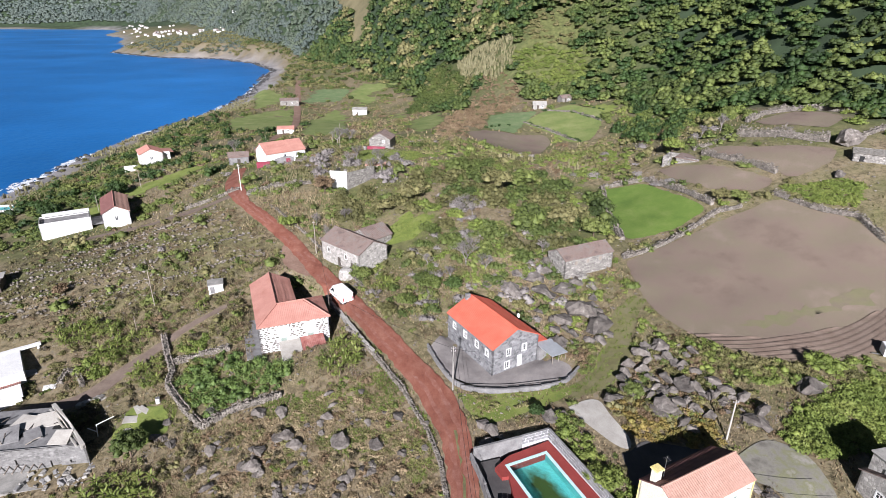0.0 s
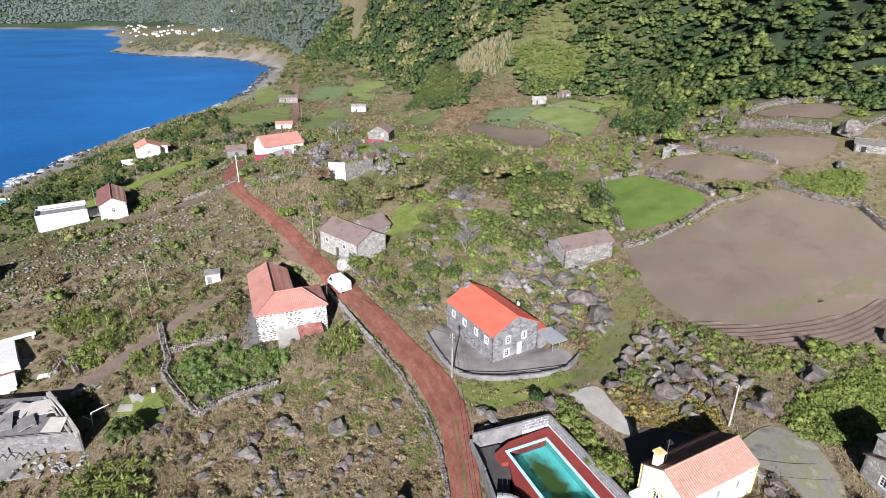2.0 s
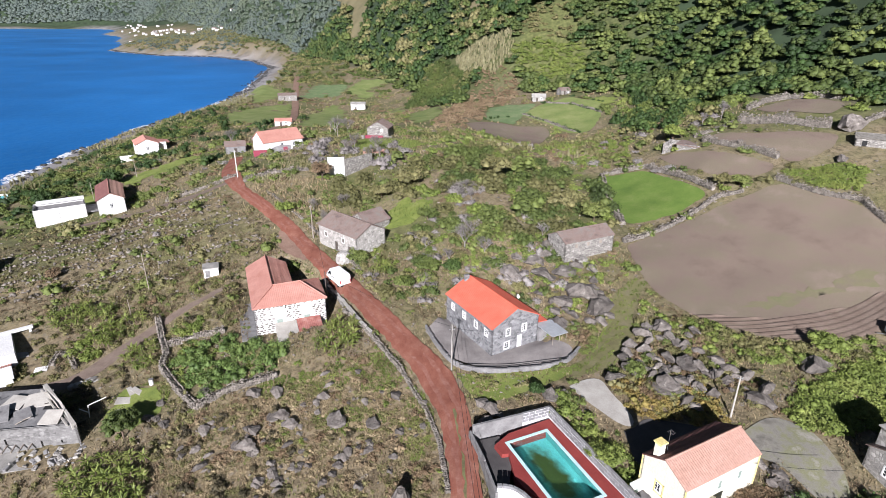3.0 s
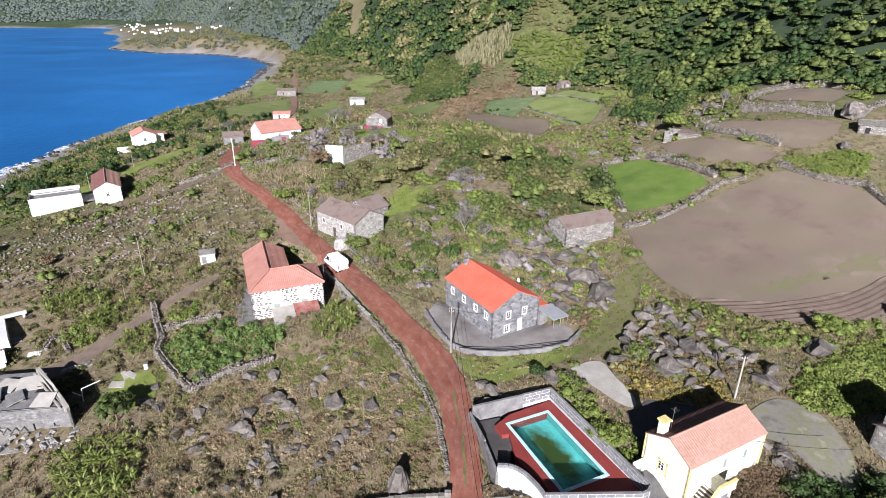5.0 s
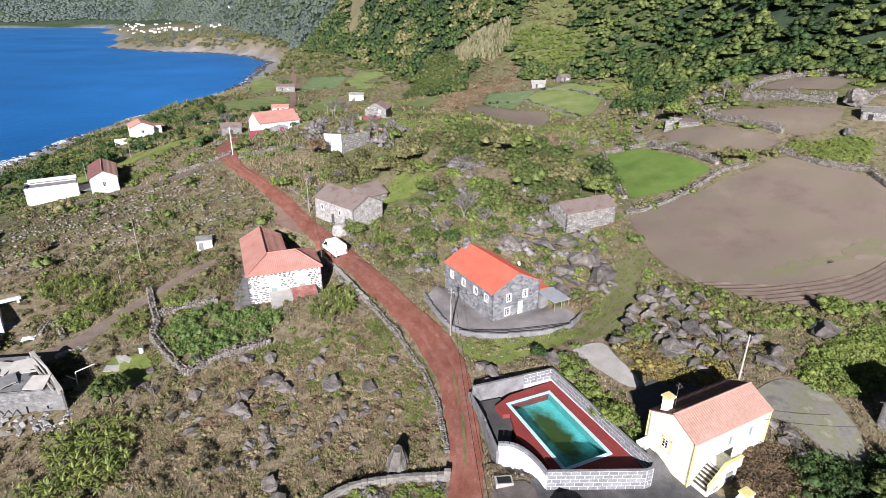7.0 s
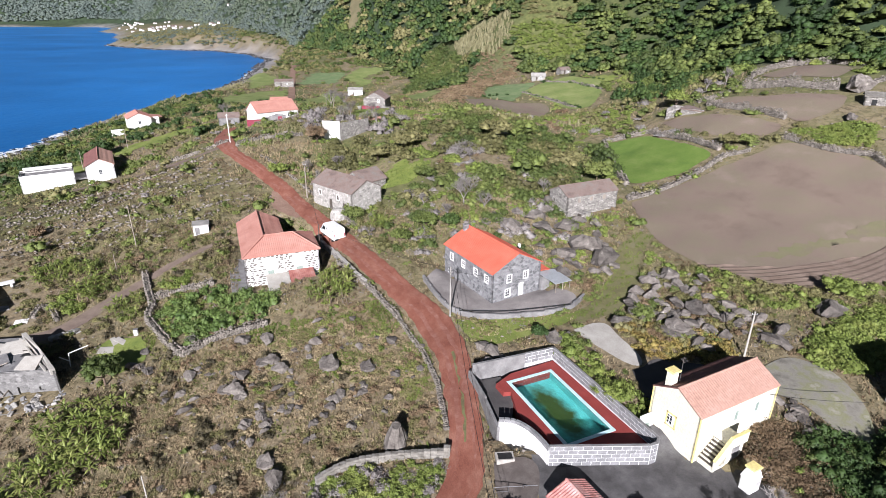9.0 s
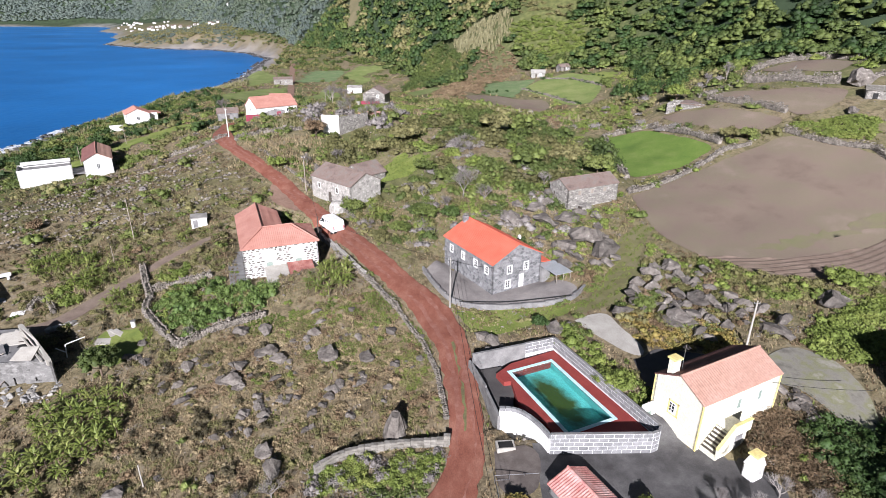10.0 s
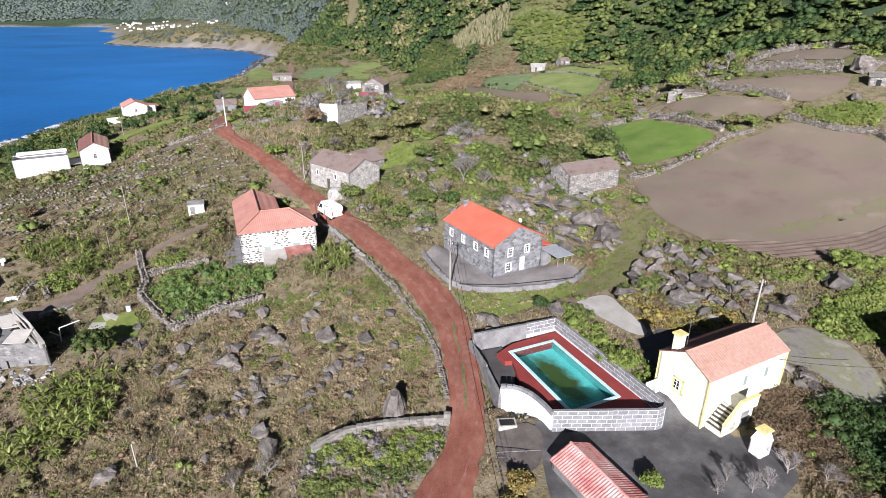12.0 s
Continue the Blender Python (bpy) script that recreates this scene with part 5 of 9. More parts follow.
def edge_things():
    """A dark open shed, a shore pool and a white trailer at the borders of the place."""
    shed = thing("shed", frame_of(-96.2, 100.2, high(-92, 102), 24), "dark open-fronted shed with a grey sheet roof", "shed")
    part("wall", box(0, 5.6, 4.2, 4.5, -1.5, 2.5, .03), DARK_WOOD, shed)
    for x in (0, 5.3):
        part("wall", box(x, x + .3, 0, 4.2, -1.5, 2.3, .03), DARK_WOOD, shed)
    part("floor", box(.3, 5.3, 0, 4.2, -1.5, .1), BLACK, shed)
    part("roof", slab([(-.3, 2.2, 2.55), (5.9, 2.2, 2.55), (5.9, 4.8, 2.85), (-.3, 4.8, 2.85)], .1), CONCRETE, shed, "grey sheet roof")
    pool = thing("swimming_pool", frame_of(-139.0, 157.5, 5.9, 14), "small turquoise pool with a pale rim above the shore", "pool")
    bm = bmesh.new()
    for x0, x1, y0, y1 in ((0, 9, 0, .7), (0, 9, 5.3, 6), (0, .7, .7, 5.3), (8.3, 9, .7, 5.3)):
        add_box(bm, x0, x1, y0, y1, -3.0, .5, .03)
    part("rim", bm, WHITE, pool, "pale cement rim")
    part("water", box(.7, 8.3, .7, 5.3, -1, .15), surface("shore_pool_water", [(.08, .36, .38), (.11, .42, .43)], 2.0, .15, 0, .3), pool)
    cart = thing("trailer", frame_of(67.3, 72.3, 13.2, -20), "white boxy trailer parked at the field's edge", "trailer")
    part("body", box(0, 3.4, 0, 2.0, .7, 2.4, .08), CAR_WHITE, cart)
    part("window", box(.5, 1.6, -.02, -.005, 1.5, 2.1), GLASS, cart)
    for y in (.1, 1.75):
        wheel = part("wheel", rod(bmesh.new(), (1.7, y, .35), (1.7, y + .18, .35), .35, sides=14), BLACK, cart, "black tyre")
        part("rim", rod(bmesh.new(), (1.7, y - .01, .35), (1.7, y + .19, .35), .18, sides=10), CHROME, wheel)
    part("drawbar", box(-1.2, 0, .9, 1.1, .5, .62), CHROME, cart)


edge_things(), stone_house(), cream_house(), gate_post(), speckled_house(), old_houses(), white_houses(), sheds()


# ---- pool terrace ----
def pool_terrace():
    place = frame_of(13.25, 55.4, 10.1, 114.0 - 180)
    pool = thing("swimming_pool", place, "swimming pool with turquoise basin and dark algae stain", "pool")
    # local: x along the long side away from the far corner, y across
    L_, W_ = 10.8, 5.3
    basin = bmesh.new()
    add_box(basin, 0, L_, -W_, 0, -1.7, -1.55)
    for x0, x1, y0, y1 in ((-.2, 0, -W_, 0), (L_, L_ + .2, -W_, 0), (-.2, L_ + .2, 0, .2), (-.2, L_ + .2, -W_ - .2, -W_)):
        add_box(basin, x0, x1, y0, y1, -1.7, -.02)
    tq = surface("turquoise_basin", [(.065, .27, .265), (.1, .34, .33)], 2.0, .6, .1, .2)
    n, l = tq.node_tree.nodes, tq.node_tree.links
    tc, sep, shape, rp, mix = n.new("ShaderNodeTexCoord"), n.new("ShaderNodeVectorMath"), n.new("ShaderNodeVectorMath"), n.new("ShaderNodeMapRange"), n.new("ShaderNodeMix")
    sep.operation, shape.operation = "SUBTRACT", "MULTIPLY"
    sep.inputs[1].default_value, shape.inputs[1].default_value = (5.4, -2.6, 0), (.19, .6, 0)
    ln, ns, add = n.new("ShaderNodeVectorMath"), n.new("ShaderNodeTexNoise"), n.new("ShaderNodeMath")
    ln.operation, add.operation = "LENGTH", "ADD"
    ns.inputs["Scale"].default_value, ns.inputs["Detail"].default_value = .9, 5
    l.new(tc.outputs["Object"], sep.inputs[0]), l.new(sep.outputs[0], shape.inputs[0]), l.new(shape.outputs[0], ln.inputs[0])
    l.new(tc.outputs["Object"], ns.inputs["Vector"]), l.new(ln.outputs["Value"], add.inputs[0]), l.new(ns.outputs["Fac"], add.inputs[1])
    rp.inputs["From Min"].default_value, rp.inputs["From Max"].default_value = 1.1, 1.7
    rp.inputs["To Min"].default_value, rp.inputs["To Max"].default_value = 1, 0
    l.new(add.outputs[0], rp.inputs["Value"])
    mix.data_type = "RGBA"
    mix.inputs["B"].default_value = (.03, .042, .006, 1)
    old = n["Principled BSDF"].inputs["Base Color"].links[0].from_socket
    l.new(rp.outputs["Result"], mix.inputs["Factor"]), l.new(old, mix.inputs["A"]), l.new(mix.outputs["Result"], n["Principled BSDF"].inputs["Base Color"])
    part("basin", basin, tq, pool, "turquoise painted basin stained by algae")
    water = bpy.data.materials.new("pool_water")
    water.use_nodes = True
    wn, wl = water.node_tree.nodes, water.node_tree.links
    b = wn["Principled BSDF"]
    b.inputs["Base Color"].default_value, b.inputs["Roughness"].default_value, b.inputs["IOR"].default_value, b.inputs["Transmission Weight"].default_value = (.6, .93, .9, 1), .02, 1.33, 1.0
    w = part("water", ([(0, 0, -.14), (L_, 0, -.14), (L_, -W_, -.14), (0, -W_, -.14)], [], [(3, 2, 1, 0)]), water, pool, "clear still water")
    w.visible_shadow = False
    bm = bmesh.new()
    for x0, x1, y0, y1 in ((-.4, L_ + .4, 0, .4), (-.4, L_ + .4, -W_ - .4, -W_), (-.4, 0, -W_, 0), (L_, L_ + .4, -W_, 0)):
        add_box(bm, x0, x1, y0, y1, -.05, .05, .015)
    part("coping", bm, surface("pale_blue_coping", [(.42, .6, .64), (.52, .7, .73)], 1.0, .6, .1, .1), pool, "pale blue pool coping")
    tagged(part("pool_deck", in_place(deck_ring(L_, W_), place), DECK_RED), "dark red painted pool deck", "deck", kind="structure")


def deck_ring(L_, W_):
    """The deck round the pool, cut off by the curved wall on the road side."""
    bm = bmesh.new()
    outer = [(-1.9, 1.7), (14.6, 2.0), (15.0, .4), (11.6, -7.7), (10.0, -6.7), (8.4, -6.7), (6.6, -7.3), (4.9, -7.4), (1.4, -6.2), (1.2, -7.0), (-.5, -7.05), (-1.6, -4.5)]
    inner = [(0.0, 0.0), (L_, 0.0), (L_, -W_), (0.0, -W_)]
    from mathutils.geometry import delaunay_2d_cdt
    pts = [Vector(p) for p in outer + inner]
    n = len(outer)
    out = delaunay_2d_cdt(pts, [(n + k, n + (k + 1) % 4) for k in range(4)], [list(range(n))[::-1]], 1, 1e-4)
    vs = [bm.verts.new((p.x, p.y, 0)) for p in out[0]]
    for q in out[2]:
        c = sum((out[0][i] for i in q), Vector((0, 0))) / len(q)
        if not (0 < c.x < L_ and -W_ < c.y < 0):
            bm.faces.new([vs[i] for i in q])
    bmesh.ops.recalc_face_normals(bm, faces=bm.faces)
    up = bmesh.ops.extrude_face_region(bm, geom=list(bm.faces))
    bmesh.ops.translate(bm, vec=(0, 0, -1.5), verts=[v for v in up["geom"] if isinstance(v, bmesh.types.BMVert)])
    bmesh.ops.recalc_face_normals(bm, faces=bm.faces)
    return bm


pool_terrace()


# ---- loose stone, boulders and walls ----
def stone_mesh(seed, points=16, smooth=1, jitter=.09):
    """A faceted boulder of about one metre: a hull of random points, subdivided and roughened."""
    rng = random.Random(seed)
    bm = bmesh.new()
    for _ in range(points):
        v = Vector((rng.gauss(0, 1), rng.gauss(0, 1), rng.gauss(0, 1))).normalized() * rng.uniform(.85, 1.05) * .5
        bm.verts.new((v.x * 1.1, v.y * .95, v.z * .8))
    hull = bmesh.ops.convex_hull(bm, input=bm.verts)
    bmesh.ops.delete(bm, geom=[v for v in bm.verts if not v.link_faces], context="VERTS")
    if smooth:
        bmesh.ops.bevel(bm, geom=list(bm.edges), offset=.018, segments=1, affect="EDGES")
        bmesh.ops.triangulate(bm, faces=bm.faces)
        bmesh.ops.subdivide_edges(bm, edges=[e for e in bm.edges if e.calc_length() > .16], cuts=1)
        for v in bm.verts:
            v.co += Vector((noise.noise(v.co * 4 + Vector((seed, 0, 0))), noise.noise(v.co * 4 + Vector((0, seed, 0))), noise.noise(v.co * 4 + Vector((0, 0, seed))))) * jitter
            v.co *= 1 + .16 * noise.noise(v.co * 2.2 + Vector((seed, seed, 3))) - .1 * abs(noise.noise(v.co * 6 + Vector((3, seed, seed))))
    bmesh.ops.triangulate(bm, faces=bm.faces)
    bmesh.ops.recalc_face_normals(bm, faces=bm.faces)
    return bm


def as_arrays(bm):
    bm.verts.index_update()
    v, f = np.array([tuple(q.co) for q in bm.verts]), np.array([[q.index for q in p.verts] for p in bm.faces])
    bm.free()
    return v, f


PEBBLES = [as_arrays(stone_mesh(100 + k, 9, 0)) for k in range(8)]
BOULDERS = []
for k in range(9):
    me = bpy.data.meshes.new("boulder")
    bm = stone_mesh(k + 1, 9 + k % 4 * 2, 1, .12)
    bm.to_mesh(me)
    bm.free()
    me.materials.append(ROCK)
    BOULDERS.append(me)


def joined(name, pieces, material, label, category, kind="stuff", parent=None):
    """One mesh out of (vertices, faces) pieces."""
    count, vs, fs = 0, [], []
    for v, f in pieces:
        vs.append(v)
        fs.append(f + count)
        count += len(v)
    v, f = np.concatenate(vs), np.concatenate(fs)
    me = bpy.data.meshes.new(name)
    me.vertices.add(len(v))
    me.vertices.foreach_set("co", v.astype(np.float32).ravel())
    me.loops.add(f.size)
    me.loops.foreach_set("vertex_index", f.astype(np.int32).ravel())
    me.polygons.add(len(f))
    me.polygons.foreach_set("loop_start", np.arange(0, f.size, f.shape[1], dtype=np.int32))
    me.update(calc_edges=True)
    if material.name in LEAFY:
        me.shade_smooth()
    me.materials.append(material)
    ob = new(name, me)
    if parent is not None:
        ob.parent = parent
    return tagged(ob, label, category, kind=kind)


def turned(v, sx, sy, sz, a, b, at):
    ca, sa, cb, sb = math.cos(a), math.sin(a), math.cos(b), math.sin(b)
    p = v * (sx, sy, sz)
    p = np.stack([p[:, 0], p[:, 1] * cb - p[:, 2] * sb, p[:, 1] * sb + p[:, 2] * cb], 1)
    return np.stack([p[:, 0] * ca - p[:, 1] * sa, p[:, 0] * sa + p[:, 1] * ca, p[:, 2]], 1) + at


def wall_stones(line, height, thick, size, rng):
    """Places for the stones of a dry wall along a line: (x, y, z, size, turn)."""
    q = along(line, size * .75)
    made = []
    for k in range(len(q) - 1):
        d = q[k + 1] - q[k]
        a = math.atan2(d[1], d[0])
        n = np.array([-math.sin(a), math.cos(a)])
        top = height * (.9 + .3 * math.sin(k * .37) * math.sin(k * .11 + 1) + rng.uniform(-.25, .2))
        base = high(*q[k])
        layer = 0.0
        while layer < top:
            for off in (-.5, .5):
                w = thick * (1 - .35 * layer / max(height, .1))
                p = q[k] + n * off * w + d * rng.uniform(-.3, .3)
                made.append((p[0], p[1], base + layer + size * .25, size * rng.uniform(.55, 1.3), a + rng.uniform(-.8, .8)))
            layer += size * .6
    return made


def dry_wall(line, height, thick, size, label, seed, material=RUBBLE):
    rng = random.Random(seed)
    pieces = []
    for x, y, z, s, a in wall_stones(line, height, thick, size, rng):
        v, f = PEBBLES[rng.randrange(8)]
        pieces.append((turned(v, s * rng.uniform(.85, 1.4), s * rng.uniform(.8, 1.2), s * rng.uniform(.65, 1.05), a, rng.uniform(-.5, .5), (x, y, z + rng.uniform(-.08, .08))), f))
    q = along(line, size)
    for p, r in zip(q, q[1:]):
        d = (r - p) / max(np.hypot(*(r - p)), 1e-6)
        n, low, top = np.array([-d[1], d[0]]) * thick * .38, min(high(*p), high(*r)) - .5, max(high(*p), high(*r)) + height * .62
        ring = [p + n, p - n, r - n * .9, r + n * .9]
        pieces.append((np.array([(*c, z) for z in (low, top) for c in ring]), np.array([(4, 5, 6), (4, 6, 7), (0, 1, 5), (0, 5, 4), (1, 2, 6), (1, 6, 5), (2, 3, 7), (2, 7, 6), (3, 0, 4), (3, 4, 7)])))
    return joined("stone_wall", pieces, material, label, "stone wall", "structure")


def boulder(x, y, size, seed, flat=.8, sink=.3, turn=None, label="weathered dark lava boulder lying in dry grass", tilt=0):
    rng = random.Random(seed)
    ob = new("boulder", BOULDERS[seed % len(BOULDERS)])
    ob.matrix_world = pose(x, y, high(x, y) + size * flat * (.4 - sink * .5), tilt, rng.uniform(-12, 12), rng.uniform(0, 360) if turn is None else turn) @ Matrix.Diagonal((size * rng.uniform(.9, 1.25), size * rng.uniform(.85, 1.1), size * flat, 1))
    return tagged(ob, label, "rock", "lava boulders")


# single rocks that stand out
spire = bmesh.new()
rod(spire, (0, 0, -.6), (.1, .05, 2.5), 1.7, .5, 9)
bmesh.ops.subdivide_edges(spire, edges=list(spire.edges), cuts=2, use_grid_fill=True)
for v in spire.verts:
    v.co += Vector((noise.noise(v.co * 1.3), noise.noise(v.co * 1.3 + Vector((5, 0, 0))), noise.noise(v.co * 1.7 + Vector((0, 7, 0))))) * .3
spire_rock = part("boulder", spire, ROCK)
spire_rock.matrix_world = pose(-4.3, 45.9, high(-4.3, 45.9), 0, 0, 20)
tagged(spire_rock, "tall pointed grey boulder beside the curved wall", "rock", "lava boulders")
for x, y, s, k in ((-6.1, 63.2, 2.0, 1), (-16.3, 63.6, 2.0, 2), (-15.8, 65.5, 1.7, 4), (-13.8, 59.0, 3.0, 5), (-11.4, 54.5, 1.6, 6), (-14.0, 50.2, 1.3, 7), (-20.3, 52.3, 1.8, 8), (-21.0, 53.6, 1.5, 0), (-19.5, 50.6, 1.6, 2),
                   (-21.3, 61.0, 2.4, 3), (-24.6, 59.0, 2.2, 1), (-18.0, 45.3, 2.2, 5), (-16.2, 42.8, 2.6, 6), (-31.8, 41.0, 2.4, 7), (-10.0, 54.9, 1.3, 8), (-8.8, 55.4, 1.1, 0), (-12.5, 53.8, 1.2, 3), (-3.0, 55.8, .9, 4), (-24.0, 55.4, 1.5, 2),
                   (5.6, 60.6, 2.3, 1), (6.8, 59.2, 2.6, 6), (6.2, 57.2, 2.2, 3), (8.0, 57.9, 1.6, 8), (14.6, 61.2, 2.6, 5), (16.5, 61.6, 2.0, 2)):
    boulder(x, y, s, k)
boulder(97.0, 134.2, 6.4, 7, 1.05, .3, 30, "huge rounded grey boulder between the terraces")
boulder(87.6, 120.6, 3.0, 7, .9)
for x, y, w in ((-16.8, 67.7, 1.8), (-8.9, 58.5, 2.2), (-19.7, 59.3, 2.4), (-22.8, 60.9, 1.9), (-19.5, 56.1, 1.8), (-26.6, 65.3, 2.7), (-23.1, 65.2, 2.5), (-9.4, 49.0, 1.5), (-12.9, 51.3, 1.3), (-5.5, 52.9, 1.3), (-24.7, 56.6, 2.7), (-21.8, 51.1, 1.8), (-14.2, 47.8, 1.0),
                (-13.5, 48.2, .9), (-31.7, 59.8, 2.2), (-31.9, 56.8, 1.5), (-29.7, 55.7, 1.5), (-33.3, 56.2, 1.2), (-26.4, 56.8, 1.8), (-30.1, 53.9, 2.2), (-37.9, 61.5, 2.2), (-39.8, 63.0, 1.7), (-41.3, 63.3, 2.0), (-40.7, 66.1, 1.5)):
    boulder(x, y, w, int(abs(x * 7 + y * 3)) % 9, .75)
boulder(53.0, 66.3, 4.4, 2, .8, .3, 10, "large flat-faced grey boulder under a bush")
boulder(42.5, 59.6, 3.2, 6, .6)
boulder(24.3, 64.4, 3.6, 8, .8, .2, 40)
boulder(29.5, 62.0, 2.8, 5, .7)
rng = random.Random(12)
for k in range(92):
    # boulder field above the cream house, in clusters
    cx, cy = rng.choice(((29, 69), (33, 66), (36, 70), (31, 75), (34, 62), (38, 64), (27, 73), (41, 61.5), (30, 65), (36, 75)))
    x, y = cx + rng.gauss(0, 1.9), cy + rng.gauss(0, 2.2)
    if not inside(BROWN, np.array([x]), np.array([y]))[0] and not inside(GRASS_LANE, np.array([x]), np.array([y]))[0]:
        boulder(x, y, rng.choice([1.0, 1.4, 1.8, 2.4, 3.0]) * rng.uniform(.8, 1.2), rng.randrange(9), rng.uniform(.65, 1.05), .2)
for k in range(34):
    x, y = rng.uniform(18, 28), rng.uniform(76, 101)
    if not inside(GRASS_LANE, np.array([x]), np.array([y]))[0]:
        boulder(x, y, rng.choice([.8, 1.1, 1.5, 2.2, 3.0]) * rng.uniform(.8, 1.2), rng.randrange(9), rng.uniform(.65, 1.0), .25)
for k in range(24):
    cx, cy = rng.choice(((-20, 52), (-12, 54), (-20.5, 60), (-24, 57), (-22, 48)))
    boulder(cx + rng.gauss(0, 1.4), cy + rng.gauss(0, 1.1), rng.uniform(.5, 1.5), rng.randrange(9), rng.uniform(.6, 1.0), .2)
for k in range(14):
    x, y = rng.uniform(-32, 0), rng.uniform(38, 72)
    if x < -2 - (y > 62) * (y - 62) * .8 and not (-40 < x < -24 and y > 62):
        boulder(x, y, rng.uniform(.5, 1.3), rng.randrange(9), rng.uniform(.6, .9))
for k in range(14):
    boulder(rng.uniform(35.5, 38.5), rng.uniform(43, 51), rng.uniform(.8, 2.6), rng.randrange(9), .7)

dry_wall([(1.0, 47), (-.1, 54.7), (-1.9, 60.3), (-5.6, 68)], .42, .5, .3, "low dry-stone wall along the red road", 1)
dry_wall([(-5.6, 68), (-11.3, 76.3), (-17, 84.2)], .7, .6, .34, "dry-stone retaining wall along the red road", 2)
bank = thing("road_wall", pose(0, 0, 0), "cement-capped retaining wall below the red road", "wall", kind="structure")
q = along([(-22.2, 95.0), (-20.5, 93.1), (-16.8, 85.2), (-14.0, 79.9), (-11.0, 76.0)], 1.5)
for a, b in zip(q, q[1:]):
    d = (b - a) / np.hypot(*(b - a))
    n, base = np.array([-d[1], d[0]]), max(high(*a), high(*b))
    part("panel", prism([tuple(p) for p in (a + n * .2, a - n * .2, b - n * .2, b + n * .2)], base - 1.8, base + .55), GREY_STONE, bank)
    part("coping", prism([tuple(p) for p in (a + n * .26, a - n * .26, b - n * .26, b + n * .26)], base + .554, base + .68), PALE_CONCRETE, bank)
dry_wall([(36.8, 104.6), (48, 110), (60.4, 117.5), (66, 117.5)], .9, .9, .45, "dry-stone wall between the green and brown fields", 3)
dry_wall([(39, 113), (39.5, 125), (43.0, 146), (53, 142.5), (57, 132), (61, 120.5)], 1.2, 1.1, .5, "tumbled stone wall round the green field", 4)
dry_wall([(73.4, 119), (79, 111), (84, 107), (84, 99), (88.6, 92), (86, 82)], 1.2, 1.0, .42, "stone wall along the brown field", 5)
dry_wall([(67.6, 143.8), (69.6, 139.4), (72.6, 135), (77.6, 126.8)], 1.5, 1.3, .42, "rubble bank between two terraces", 6)
dry_wall([(79, 150.6), (84, 146.2), (88.6, 141.6), (95, 137.2)], 2.4, 1.6, .48, "high rubble bank above the terrace", 7)
dry_wall([(67, 148.6), (71.5, 149.2), (79, 150.6)], .9, 1.2, .45, "rubble bank above the terrace", 17)
dry_wall([(86.6, 161), (92, 163.6), (99, 163.4), (106, 160.4), (114, 152), (124, 148)], 1.6, 1.3, .5, "stone wall at the foot of the wood", 8)
dry_wall([(99, 135), (108, 140), (122, 146)], 1.0, 1.2, .55, "rubble wall beside the huge boulder", 18)
dry_wall([(-50, 86.2), (-47.4, 81.6), (-44.5, 77), (-44, 74), (-39.9, 69.3), (-34.7, 64.2), (-31.3, 66.6), (-24, 68.6)], 1.0, 1.0, .36, "stone wall round the banana plot", 9)
dry_wall([(-45.3, 78.9), (-42.3, 79.6), (-39.3, 80.3), (-36, 80.6)], 1.0, .8, .36, "stone wall between garden plots", 10)
dry_wall([(-62.6, 75.6), (-63, 78.4), (-60.8, 77.6), (-58.6, 75.2)], .7, .8, .36, "stone edge of the garden path", 16)
q = along([(-2.4, 78), (-.6, 73), (1.2, 69.4), (3, 67.6), (9, 67.0), (18.6, 68.3), (21, 72)], 1.6)
court = thing("forecourt_wall", pose(0, 0, 0), "low rendered grey wall round the forecourt", "wall", kind="structure")
for k in range(len(q) - 1):
    d = (q[k + 1] - q[k]) / np.hypot(*(q[k + 1] - q[k]))
    n = np.array([-d[1], d[0]]) * .15
    base = min(high(*q[k]), high(*q[k + 1]))
    part("panel", prism([tuple(p) for p in (q[k] + n, q[k] - n, q[k + 1] - n, q[k + 1] + n)], base - .6, base + .8 + .04 * math.sin(k * 2.3)), RENDER_GREY, court)
dry_wall([(34, 238), (42, 227), (50, 210)], .7, 1.0, .6, "far stone wall across the meadow", 12)
dry_wall([(44, 253), (56, 245), (64, 228)], .7, 1.0, .6, "far stone wall above the meadow", 13)
dry_wall([(-53, 139), (-62, 136.5), (-70, 135)], .9, .8, .5, "stone wall beside the side track", 14)
dry_wall([(-15.2, 95.5), (-21, 104.6), (-30.5, 116.5), (-42, 128.5)], .4, .5, .35, "broken stone edging of the road", 15)
dry_wall([(-49, 134), (-44, 138), (-34, 139)], 1.0, .7, .5, "stone garden wall by the junction", 19)
dry_wall([(-52, 158), (-44, 162), (-36, 163)], 1.0, .8, .5, "stone wall below the white house", 20)

# broken lines of stones left from old field walls
for line_, n_ in (([(-24, 59), (-19, 62), (-14, 63.5), (-9, 62.5)], 13), ([(-22, 47), (-18.5, 51), (-17, 55), (-19, 59)], 12), ([(-12, 52.5), (-8, 55.5), (-4.5, 57)], 9), ([(-34, 63), (-29, 60), (-24, 59)], 9), ([(-36, 58), (-30, 55), (-26, 50)], 8)):
    q = along(line_, .3)
    for k in range(n_):
        p = q[rng.randrange(len(q))]
        boulder(p[0] + rng.gauss(0, .6), p[1] + rng.gauss(0, .5), rng.choice([.6, .8, 1.1, 1.5]), rng.randrange(9), rng.uniform(.45, .8), .25, None, "angular grey field stone in dry bracken")

